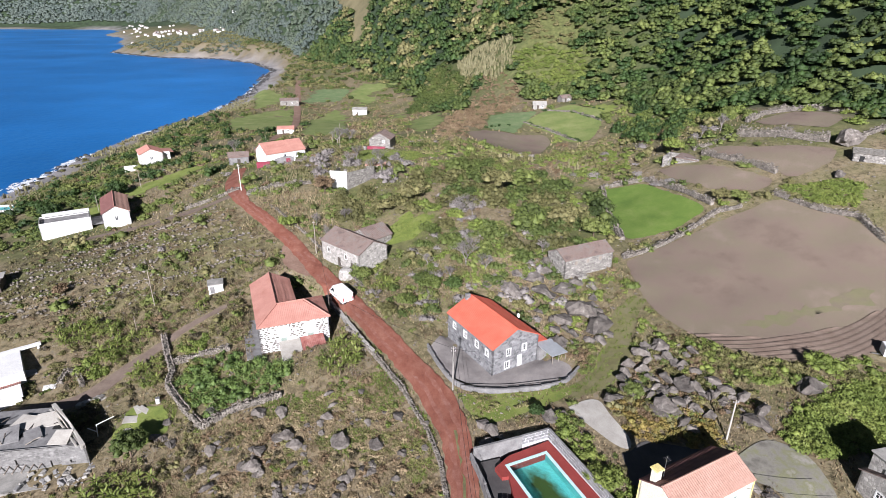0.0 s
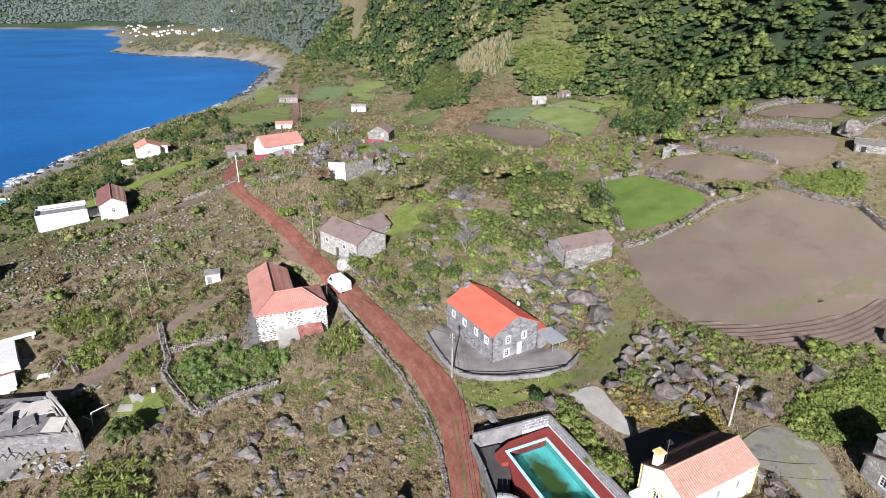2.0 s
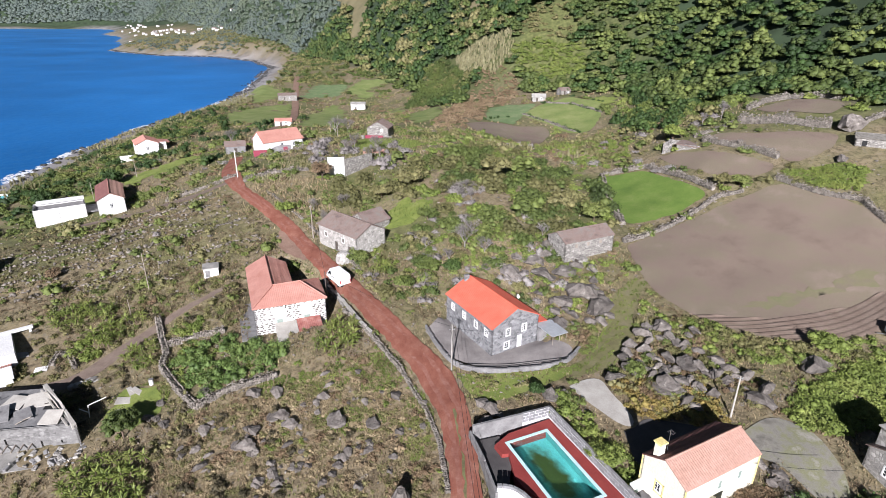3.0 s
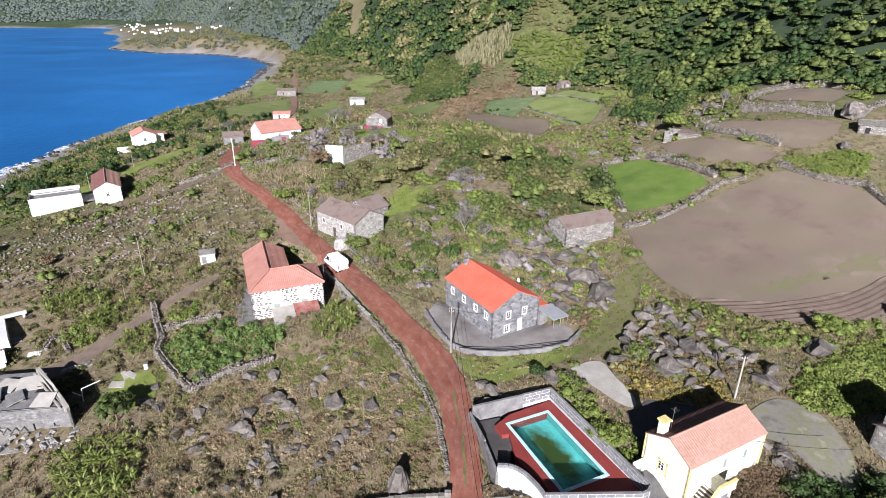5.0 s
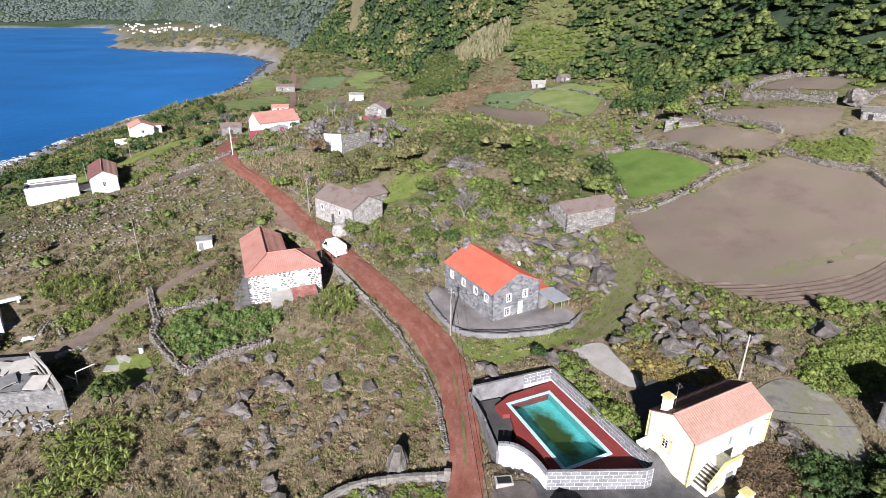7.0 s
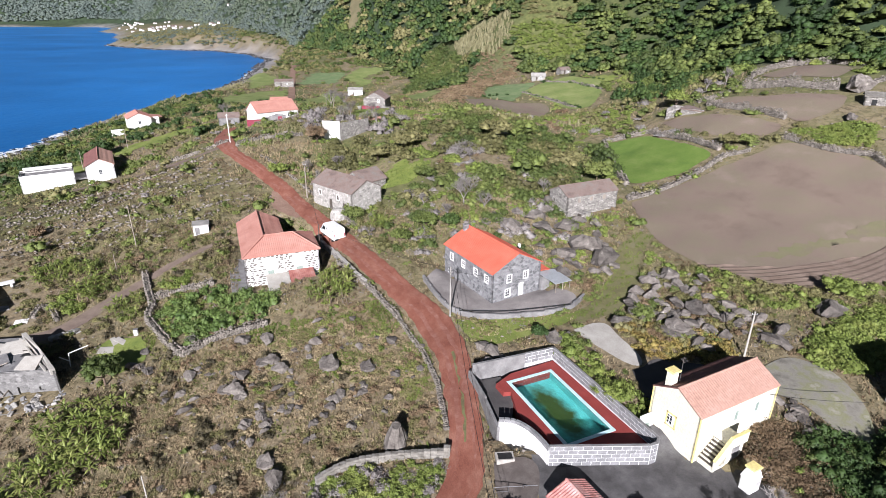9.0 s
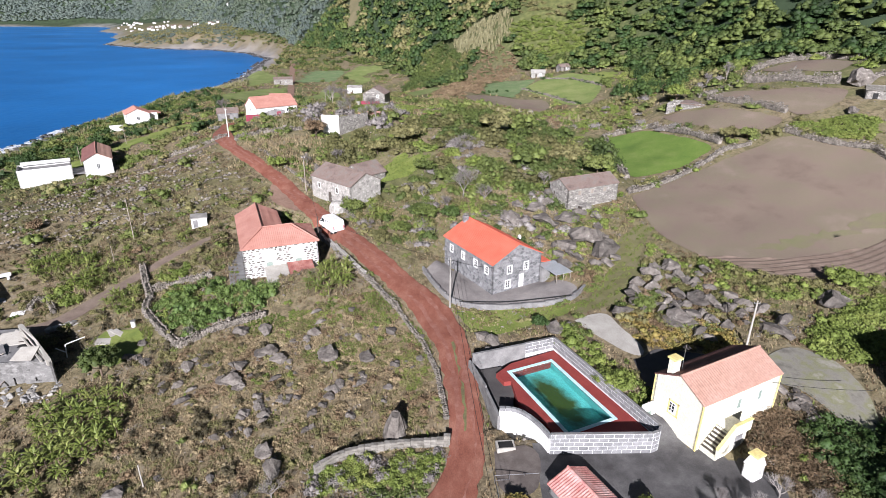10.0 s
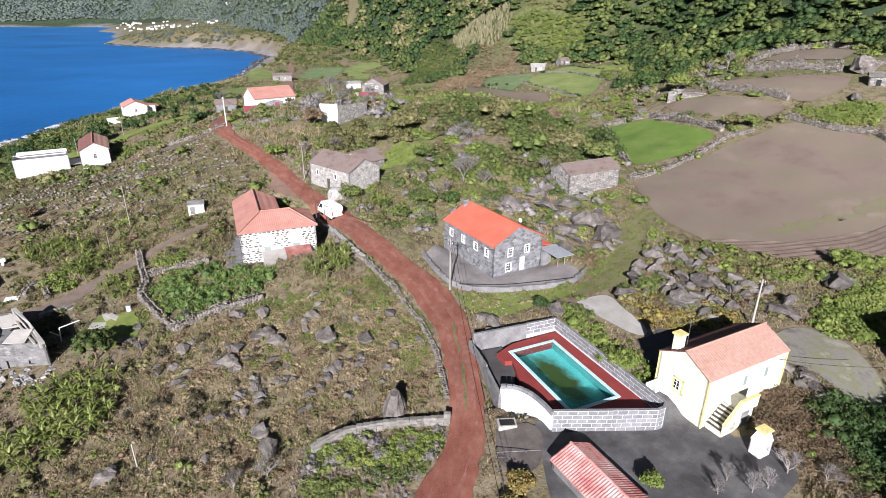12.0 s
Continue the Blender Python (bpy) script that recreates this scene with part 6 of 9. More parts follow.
# the curved, mortared wall by the road
q = along([(1.3, 43.7), (-4.2, 44.0), (-8.2, 43.7), (-10.2, 43.0), (-11.8, 41.6)], .6)
bend = thing("curved_wall", pose(0, 0, 0), "curved mortared stone wall with a pale flat top", "wall", kind="structure")
for k in range(len(q) - 1):
    d = (q[k + 1] - q[k]) / np.hypot(*(q[k + 1] - q[k]))
    n = np.array([-d[1], d[0]]) * .21
    top = high(*q[0]) + .95 - .085 * k + (.35 if k == 0 else 0)
    for low, t_ in ((top - 2.6, top - .62), (top - .6, top - .3), (top - .28, top + .05 * math.sin(k * 3.1))):
        out_ = n * (1 + .1 * math.sin(k * 5.3 + low * 9))
        cut = d * (.02 + .02 * math.sin(k * 2.1 + low * 4))
        part("stone", prism([tuple(q[k] + out_ + cut), tuple(q[k] - out_ + cut), tuple(q[k + 1] - out_ - cut * .2), tuple(q[k + 1] + out_ - cut * .2)], low, t_), WALL_STONE, bend)

# rubble rows on the stony left slope
pieces, rng = [], random.Random(31)
for r in range(17):
    for k in range(190):
        x = -98 + k * .35 + rng.gauss(0, .25)
        y = 84 + r * 2.5 + .62 * (x + 75) + rng.gauss(0, .32) + 1.1 * math.sin(x * .13 + r * 1.7)
        if rng.random() < .55 + .4 * math.sin(x * .21 + r * 2.3) and x < -34 - max(y - 106, 0) * .9 and y < 126 + (x + 90) * .12 and y > 93 + (x + 75) * .14:
            w = rng.uniform(.3, .95)
            v, f = PEBBLES[rng.randrange(8)]
            pieces.append((turned(v, w * 1.2, w, w * .95, rng.uniform(0, 6), rng.uniform(-.4, .4), (x, y, high(x, y) + w * .28)), f))
joined("rubble", pieces, RUBBLE, "rows of tumbled grey stones on old terraces", "stones")

# scattered small stones everywhere on the rough ground
def clear_of(x, y, margin=0.0):
    """True where neither road, field, yard nor house stands."""
    free = np.ones(np.shape(x), bool)
    for poly in (ROAD_L + ROAD_R[::-1], BROWN, GREEN, TERRACE_1, TERRACE_2, TERRACE_3, YARD_A, YARD_B, SLAB_B, PATH_B, SUNKEN_LANE, CORNER_YARD, APRON, TRACK_L + TRACK_R[::-1], FAR_L + FAR_R[::-1], LANE_L + LANE_R[::-1], *[q_ for q_, _ in LAWNS], GRASS_LANE, PATH_LEFT_L + PATH_LEFT_R[::-1], COURT_LAWN, MEADOW, MEADOW_DARK, MEADOW_SOIL, *BUILT):
        free &= ~inside(poly, x, y)
        if margin:
            free &= np.abs(side_of([*poly, poly[0]], x, y)) > margin
    return free


def footprint(x, y, a, w, d):
    c, s = math.cos(radians(a)), math.sin(radians(a))
    return [(x + u * c - v * s, y + u * s + v * c) for u, v in ((0, 0), (w, 0), (w, d), (0, d))]


BUILT = [PADS[0][0], footprint(-96.2, 100.2, 24, 5.6, 4.6), footprint(-139, 157.5, 14, 9, 6), footprint(67.3, 72.3, -20, 3.6, 2.2), footprint(7.6, 71, 30.8, 8.75, 13.3), footprint(24.5, 41.7, 27.2, 11.5, 5.9), footprint(-30.5, 78.2, 21.6, 12.4, 7.5), footprint(-30.5, 78.2, 21.6, 7.4, 17.2), footprint(-25.4, 108, -42.6, 12.4, 7.6), footprint(-20, 106, -42.6, 7, 14),
         footprint(23, 95.6, 26.2, 11.7, 5.5), footprint(-86.9, 133.9, 30.5, 6.3, 15.6), footprint(-101.6, 131, 33, 14, 7), footprint(-55.2, 166.6, 27, 14.2, 7.8), footprint(-104.8, 189.2, 33, 11, 9), footprint(-23.5, 174.5, -8, 7, 7.2), footprint(-28.6, 136.4, -10, 9, 7), footprint(-57.4, 157.2, 24, 15, 4.5), footprint(-26, 170, -8, 11.5, 4),
         footprint(-45.6, 96.9, 22, 2.8, 2.7), footprint(9.3, 35.9, 27, 5, 2), footprint(93.6, 126, -32, 9, 5), footprint(50.4, 42.6, 12, 11, 7.5), footprint(-75.5, 70.6, 39, 11, 9), footprint(-72.5, 66.8, 39, 6.4, 5), [(-48.4, 60), (-58, 68.6), (-72, 66.5), (-70, 52), (-49, 56.4)], footprint(8, 29, 27, 6, 8)]
spots = np.random.RandomState(7)
x, y = spots.uniform(-110, 95, 9000), 30 + 150 * spots.uniform(0, 1, 9000) ** 1.4
keep = clear_of(x, y, .3) & (spots.uniform(0, 1, 9000) < .25 + .45 * (waves(x, y, 21, 41) > .1))
pieces, z = [], land(x, y)
for px, py, pz in zip(x[keep], y[keep], z[keep]):
    s = float(spots.uniform(.15, .55)) * (1 + .4 * (py > 90))
    v, f = PEBBLES[spots.randint(8)]
    pieces.append((turned(v, s * 1.2, s, s * .8, spots.uniform(0, 6), spots.uniform(-.4, .4), (px, py, pz + s * .15)), f))
joined("loose_stones", pieces, RUBBLE, "loose grey stones scattered over rough ground", "stones")


# ---- block walls round the pool ----
def block_wall(name, line, low, top, label, faces=(1,), course=.46, block=.92, core=JOINT, thick=.22, skip=0.0):
    """A wall of grey blocks with raised white joints. faces: 1 for blocks on the right of the line, -1 on its left."""
    wall = thing(name, pose(line[0][0], line[0][1], low), label, "wall", kind="structure")
    q = np.array(line, float)
    home = wall.matrix_world.inverted()
    shapes = {}
    for (a, b) in zip(q, q[1:]):
        d = (b - a) / np.hypot(*(b - a))
        n, span = np.array([d[1], -d[0]]), float(np.hypot(*(b - a)))
        c = [tuple(p) for p in (a + n * thick / 2, b + n * thick / 2, b - n * thick / 2, a - n * thick / 2)]
        part("core", in_place(prism(c, low, top), home), core, wall, "white mortar joints")
        for side in faces:
            for r in range(int((top - low - skip) / course)):
                u = -block * .5 * (r % 2)
                while u < span - .05:
                    u0, u1 = max(u + .03, .02), min(u + block - .03, span - .02)
                    if u1 - u0 > .12:
                        key = round(u1 - u0, 2)
                        if key not in shapes:
                            me = bpy.data.meshes.new("block")
                            bm = box(-key / 2, key / 2, -.03, .03, .03, course - .03, .012)
                            bm.to_mesh(me)
                            bm.free()
                            me.materials.append(BLOCK)
                            shapes[key] = me
                        p = a + d * (u0 + u1) / 2 + n * side * thick / 2
                        ob = new("block", shapes[key])
                        ob.parent, ob.matrix_local = wall, home @ pose(p[0], p[1], top - (r + 1) * course - .03, 0, 0, math.degrees(math.atan2(d[1], d[0])))
                    u += block
        part("coping", in_place(prism([tuple(p) for p in (a + n * .14, b + n * .14, b - n * .14, a - n * .14)], top + .002, top + .05), home), RENDER_GREY, wall)
    return wall


BLOCK = surface("grey_block", [(.15, .15, .155), (.23, .23, .235)], .8, .9, .4, .06, "object", .16)
block_wall("block_wall", [(14.1, 58.4), (21.3, 42.6)], 8.6, 11.6, "long grey block wall with white joints beside the pool", (1,), skip=1.2)
block_wall("block_wall", [(21.3, 42.6), (20.9, 41.9), (20.2, 41.6), (10.6, 41.4)], 8.6, 11.6, "front block wall of the pool terrace with white joints", (-1,))
block_wall("block_wall", [(10.4, 57.0), (14.1, 58.4)], 8.6, 11.6, "short block wall at the pool's far end", (1,), skip=1.2)
side = thing("terrace_wall", pose(0, 0, 0), "smooth grey cement wall round the pool terrace", "wall", kind="structure")
for a, b, top in (((4.0, 54.7), (10.4, 57.0), 11.6), ((3.7, 54.9), (5.2, 50.0), 10.6), ((5.2, 50.0), (6.2, 45.4), 10.4)):
    d = (np.array(b) - a) / np.hypot(*(np.array(b) - a))
    n = np.array([-d[1], d[0]]) * .15
    part("panel", prism([tuple(p) for p in (a + n, a - n, b - n, b + n)], 7.6, top), RENDER_GREY, side)
part("floor", prism([(4.0, 54.2), (7.4, 55.2), (8.4, 50.5), (7.6, 46.2), (6.3, 45.6)], 8.2, 9.55), ASPHALT, side, "dark sunken yard floor")
arc = thing("curved_terrace_wall", pose(0, 0, 0), "whitewashed curved retaining wall topped with blocks", "wall", kind="structure")
bow = along([(10.6, 41.5), (10.2, 42.6), (9.4, 44.0), (8.5, 45.1), (7.5, 45.7), (6.2, 45.6)], .55)
for k in range(len(bow) - 1):
    d = (bow[k + 1] - bow[k]) / np.hypot(*(bow[k + 1] - bow[k]))
    n = np.array([-d[1], d[0]]) * .13
    quad = [tuple(p) for p in (bow[k] + n, bow[k] - n, bow[k + 1] - n, bow[k + 1] + n)]
    part("panel", prism(quad, 7.0, 10.95), WHITE, arc, "whitewashed panel")
    part("block", prism([tuple(p) for p in (bow[k] + n * 1.2 + d * .03, bow[k] - n * 1.2 + d * .03, bow[k + 1] - n * 1.2 - d * .03, bow[k + 1] + n * 1.2 - d * .03)], 10.95, 11.35), BLOCK, arc)
tank = thing("wash_trough", pose(6.6, 42.6, 8.4, 0, 0, 5), "small cement wash trough in the corner", "trough")
part("basin", box(-.9, .9, -.6, .6, -.6, .9, .04), PALE_CONCRETE, tank)
# Black plate on the solid block paints the trough's shaded inside.
part("hollow", box(-.7, .7, -.45, .36, .9, .93), BLACK, tank)
fence = thing("fence", pose(5.2, 38.6, 8.2, 0, 0, 4), "thin metal pipe fence beside the road", "fence")
for k in range(4):
    part("post", rod(bmesh.new(), (k * 1.35, 0, -.5), (k * 1.35, 0, 1.15), .03), CHROME, fence)
part("rail", rod(bmesh.new(), (0, 0, 1.12), (4.05, 0, 1.12), .025), CHROME, fence)
part("rail", rod(bmesh.new(), (0, 0, .55), (4.05, 0, .55), .02), CHROME, fence)
part("rail", rod(bmesh.new(), (0, 0, 1.12), (0, -4, .9), .025), CHROME, fence)


# ---- poles and cables ----
def pole(x, y, top, label, mat=WOOD_GREY, arms=1, r=.13, z=None):
    z = high(x, y) if z is None else z
    ob = thing("utility_pole", pose(x, y, z), label, "pole", "utility poles")
    part("shaft", rod(bmesh.new(), (0, 0, -.8), (0, 0, top - z), r, r * .7), mat, ob)
    for k in range(arms):
        h = top - z - .4 - k * .45
        part("bracket", box(-.35, .35, -.05, .05, h, h + .08), CHROME, ob)
        for s in (-.3, .3):
            part("insulator", rod(bmesh.new(), (s, 0, h + .08), (s, 0, h + .22), .04, .03, 6), WHITE, ob)
    return ob


POLE = "weathered grey wooden utility pole beside the road"
pole(1.6, 68.0, 17.95, POLE, CONCRETE, 2)
pole(36.8, 57.0, 17.45, "pale leaning lamp pole above the cream house", PALE_CONCRETE, 1)
pole(-51.8, 137.4, 26.7, "tall white utility pole at the junction", WHITE, 1)
pole(-55.3, 94.4, 17.3, "slim wooden pole on the stony slope", WOOD_GREY, 0, .09)
pole(-27.1, 109.6, 21.7, POLE, WOOD_GREY, 1)
pole(-55.8, 88.0, 10.95, "short wooden post among banana plants", WOOD_GREY, 0, .08)
pole(-97.8, 149.9, 14.55, "slim wooden pole beside the white house", WOOD_GREY, 0, .09)
pole(-92.9, 165.0, 17.65, "slim pole at the edge of a lawn", WOOD_GREY, 0, .09)
pole(-20.3, 88.0, 16.55, "dark post at the corner of the house", DARK_WOOD, 0, .12)
pole(-29.0, 42.1, 7.05, "short pale post in the scrub", PALE_CONCRETE, 0, .08)
pole(5.2, 19.0, 15.2, POLE, CONCRETE, 1)
for x, y in ((-38, 190), (-33, 176), (-42, 226), (-64, 200)):
    pole(x, y, high(x, y) + 4.2, "thin distant wooden pole among gardens", WOOD_GREY, 0, .09)
CABLES = [((1.9, 68, 17.7), (5.4, 19, 15.1), 1.2), ((1.4, 68, 17.7), (5.0, 19, 15.1), 1.5), ((1.4, 68, 17.7), (-20.3, 88, 16.5), .8), ((-20.3, 88, 16.5), (-27.1, 109.6, 21.4), .5), ((-27.1, 109.6, 21.5), (-51.8, 137.4, 26.4), .8), ((1.8, 68, 17.5), (7.6, 71.2, 15.0), .2), ((30.0, 46.5, 14.5), (43.5, 46, 13.2), .4)]
for a, b, sag in CABLES:
    a, b = Vector(a), Vector(b)
    cu = bpy.data.curves.new("cable", "CURVE")
    cu.dimensions, cu.bevel_depth, cu.bevel_resolution = "3D", .022, 1
    sp = cu.splines.new("POLY")
    sp.points.add(16)
    for k in range(17):
        u = k / 16
        p = a.lerp(b, u) - Vector((0, 0, sag * 4 * u * (1 - u)))
        sp.points[k].co = (*p, 1)
    cu.materials.append(BLACK)
    tagged(new("cable", cu), "thin black overhead cable between poles", "cable", "overhead cables")


# ---- van ----
def van():
    a = math.degrees(math.atan2(7.5, -5.2))
    ob = thing("van", pose(-18.9, 92.6, high(-18.9, 92.6) + .3, 0, 0, a) @ Matrix.Scale(1.12, 4), "white panel van parked on the red road", "van")
    prof = [(-2.6, .45), (2.55, .45), (2.62, .95), (2.3, 1.15), (1.65, 2.0), (1.2, 2.3), (-2.4, 2.35), (-2.62, 2.2)]
    bm = bmesh.new()
    rows = []
    for y, k in ((-.98, .93), (-.86, 1.0), (.86, 1.0), (.98, .93)):
        rows.append([bm.verts.new((x, y * (1.0 if z < 1.4 else .93), .45 + (z - .45) * (k if z > 1 else 1))) for x, z in prof])
    for p, q in zip(rows, rows[1:]):
        for i in range(len(prof)):
            j = (i + 1) % len(prof)
            bm.faces.new((p[i], p[j], q[j], q[i]))
    bm.faces.new(rows[0]), bm.faces.new(rows[-1][::-1])
    bmesh.ops.recalc_face_normals(bm, faces=bm.faces)
    body = part("body", bm, CAR_WHITE, ob)
    part("windscreen", slab([(2.27, -.72, 1.22), (2.27, .72, 1.22), (1.72, .66, 1.96), (1.72, -.66, 1.96)], .03), GLASS, ob)
    for y in (-.955, .955):
        part("side_window", box(.75, 1.6, y - .012 * (y < 0), y + .012 * (y > 0), 1.25, 1.85), GLASS, ob)
        part("mirror", box(1.55, 1.68, y * 1.02, y * 1.22, 1.2, 1.45, .02), BLACK, ob)
    part("rear_door", box(-2.645, -2.61, -.8, -.01, .7, 2.1, .01), CAR_WHITE, ob)
    part("rear_door", box(-2.645, -2.61, .01, .8, .7, 2.1, .01), CAR_WHITE, ob)
    part("bumper", box(-2.72, -2.58, -.9, .9, .4, .65, .03), BLACK, ob)
    part("bumper", box(2.55, 2.72, -.9, .9, .4, .68, .03), BLACK, ob)
    for y in (-.82, .82):
        part("tail_light", box(-2.65, -2.6, y - .08, y + .08, .9, 1.5), RED_DOOR, ob)
        part("headlight", box(2.5, 2.63, y - .14, y + .14, .8, 1.0, .02), GLASS, ob)
    for x in (-1.65, 1.6):
        for y in (-.85, .85):
            wheel = part("wheel", rod(bmesh.new(), (x, y - .1, .34), (x, y + .1, .34), .34, sides=18), BLACK, ob, "black tyre")
            part("rim", rod(bmesh.new(), (x, y - .12, .34), (x, y + .12, .34), .19, sides=12), CHROME, wheel)


van()


# ---- plants ----
def leaf_cloud(centres, radii, count, leaf, seed, core=True, droop=0.0, heart=1.0):
    """Bushes as arrays: for each centre an uneven crown of small tilted leaf quads round a lumpy dark heart."""
    rs = np.random.RandomState(seed)
    count, leaf, slim = (int(count * 1.25), leaf * .74, .6) if core else (count, leaf * 1.1, .2)
    c, r = np.repeat(np.asarray(centres, float), count, 0), np.repeat(np.asarray(radii, float), count, 0)
    m = len(c)
    d = rs.normal(size=(m, 3))
    d[:, 2] = np.abs(d[:, 2]) * .9 - .12
    d /= np.linalg.norm(d, axis=1)[:, None]
    phase = np.repeat(rs.uniform(0, 6.28, len(centres)), count)
    lump = 1 + .22 * np.sin(d[:, 0] * 4 + phase) * np.sin(d[:, 1] * 5 - phase) + .16 * np.sin(d[:, 2] * 6 + d[:, 0] * 7 + 2 * phase)
    p = c + d * r * (lump * rs.uniform(.66, 1.16, m))[:, None]
    nrm = d + rs.normal(0, .85, (m, 3))
    nrm[:, 2] += .35 - droop
    nrm /= np.linalg.norm(nrm, axis=1)[:, None]
    u = np.cross(nrm, rs.normal(size=(m, 3)))
    u /= np.linalg.norm(u, axis=1)[:, None]
    w = np.cross(nrm, u)
    s = leaf * rs.uniform(.55, 1.35, m)[:, None]
    v = np.stack([p - u * s, p + u * s * .6 + w * s * slim * 1.2, p + u * s * .6 - w * s * slim * 1.2], 1).reshape(-1, 3)
    f = np.arange(m * 3).reshape(-1, 3)
    out = [(v, f)]
    if core:
        k = len(centres)
        ring = np.array([(math.cos(a), math.sin(a), h) for h, n in ((-.25, 0), (.35, .5)) for a in np.arange(6) * 1.0472 + n])
        tip = np.array([(0, 0, .8)])
        base = np.r_[ring * (.64, .64, .72), tip * (1, 1, .86)] * heart
        cf = []
        for i in range(6):
            j = (i + 1) % 6
            cf += [(i, j, 6 + j, 6 + i), (6 + i, 6 + j, 12, 12)]
        cv = (np.asarray(centres, float)[:, None] + base[None] * np.asarray(radii, float)[:, None] * (1 + rs.uniform(-.2, .2, (k, 13, 1)))).reshape(-1, 3)
        quads = [q for q in cf if q[2] != q[3]]
        cf = np.array(quads)
        top = np.array([(6 + i, 6 + (i + 1) % 6, 6 + (i + 2) % 6, 12) for i in (0, 2, 4)])
        cf = np.r_[cf, top]
        cf = np.r_[cf[:, :3], cf[:, (0, 2, 3)]]
        out.append((cv, (cf[None] + (np.arange(k) * 13)[:, None, None]).reshape(-1, 3)))
    return out


def clumps(centres, radii, k, seed, share=.5):
    """Breaks each crown into k overlapping lobes over its upper side."""
    rs = np.random.RandomState(seed)
    c, r = np.repeat(np.asarray(centres, float), k, 0), np.repeat(np.asarray(radii, float), k, 0)
    d = rs.normal(size=(len(c), 3))
    d[:, 2] = np.abs(d[:, 2]) * .8
    d /= np.linalg.norm(d, axis=1)[:, None]
    return c + d * r * rs.uniform(.35, .75, len(c))[:, None], r * (share * rs.uniform(.7, 1.25, len(c)))[:, None]


def blades(points, heights, count, width, seed, lean=.5):
    """Grass or reed tufts: thin upright blades fanning from each point."""
    rs = np.random.RandomState(seed)
    p, h = np.repeat(points, count, 0), np.repeat(heights, count)
    m = len(p)
    a, t = rs.uniform(0, 6.28, m), rs.uniform(.1, 1, m) * lean
    hh = h * rs.uniform(.6, 1.15, m)
    tip = p + np.stack([np.cos(a) * t * hh, np.sin(a) * t * hh, hh], 1)
    side = np.stack([-np.sin(a), np.cos(a), np.zeros(m)], 1) * (width * rs.uniform(.6, 1.3, m))[:, None]
    foot = p + rs.normal(0, .12, (m, 3)) * np.array([1, 1, 0]) * np.minimum(h, 1)[:, None]
    v = np.stack([foot - side, tip, foot + side], 1).reshape(-1, 3)
    return [(v, np.arange(m * 3).reshape(-1, 3))]


def in_valley(x, y, margin=4.0):
    """The wedge of land that opens from the headland below the drone."""
    return np.abs(x) < .8 * (.923 * y + 24) + margin


def sow(n, x0, x1, y0, y1, seed, mask=None, power=1.0, margin=.6):
    rs = np.random.RandomState(seed)
    x, y = rs.uniform(x0, x1, n), y0 + (y1 - y0) * rs.uniform(0, 1, n) ** power
    keep = in_valley(x, y)
    x, y = x[keep], y[keep]
    keep = clear_of(x, y, margin) & (side_of(COAST, x, y) > 20)
    if mask is not None:
        keep &= mask(x, y)
    x, y = x[keep], y[keep]
    return x, y, high_all(x, y), rs


def scrub(name, n, area, size, count, leaf, material, label, seed, mask=None, squash=.75, power=1.0, category="shrubs", margin=.8, core=True):
    x, y, z, rs = sow(n, *area, seed, mask, power, margin)
    r = rs.uniform(*size, len(x)) * (1 + .5 * (rs.uniform(0, 1, len(x)) > .85))
    h = r * squash * rs.uniform(.8, 1.25, len(x))
    c, q = np.stack([x, y, z + h * .1], 1), np.stack([r, r * rs.uniform(.8, 1.2, len(x)), h], 1)
    if core:
        c, q = clumps(c, q, 4, seed + 900, .5)
    return joined(name, leaf_cloud(c, q, int(count * .27) if core else count, leaf, seed, core), material, label, category)


def patch(seed, size, level):
    return lambda x, y: waves(x, y, size, seed) > level


def off_slope(x, y):
    return side_of(FOOT, x, y) < 6


FIELD = [(-38, 62), (-24, 66), (-12, 72), (-3, 62), (0, 52), (-2, 44), (-12, 42), (-20, 34), (-36, 36), (-40, 50)]
NEAR, MID, FAR = (-75, 70, 32, 100), (-110, 80, 90, 200), (-130, 70, 190, 420)
rough_near = lambda x, y: off_slope(x, y) & (waves(x, y, 16, 51) > -.5)
scrub("scrub", 760, NEAR, (.35, .8), 55, .17, LEAF, "low green scrub on rough ground", 61, lambda x, y: patch(52, 22, .0)(x, y) & ~((x < 0) & (x > -34) & (y < 72) & (waves(x, y, 9, 77) < .7)), margin=.7)
scrub("scrub", 480, NEAR, (.3, .8), 60, .12, LEAF_LIGHT, "fresh light-green scrub on rough ground", 62, lambda x, y: patch(53, 16, .3)(x, y) & ~((x < 0) & (x > -34) & (y < 72) & (waves(x, y, 9, 77) < .5)), margin=.7)
scrub("bracken", 2100, NEAR, (.35, .95), 55, .13, LEAF_BROWN, "dry brown bracken and bramble", 63, lambda x, y: patch(54, 15, -.15)(x, y) & ~((x < 0) & (x > -36) & (y < 72) & (waves(x, y, 7, 77) < .5)), .7, margin=.5, core=False)
scrub("bramble", 1500, NEAR, (.3, .75), 40, .13, DARK_BRAMBLE, "dark brown bramble in the hollows", 158, lambda x, y: patch(157, 9, -.05)(x, y) & ~((x < 0) & (x > -27) & (y < 72) & (waves(x, y, 7, 78) < .8)), .7, margin=.5, core=False)
ROWS = lambda lo: lambda x, y: (np.sin((y - .62 * (x + 75) - 84 - 1.1 * np.sin(x * .13)) * 2.513) > lo) & (x < -34)
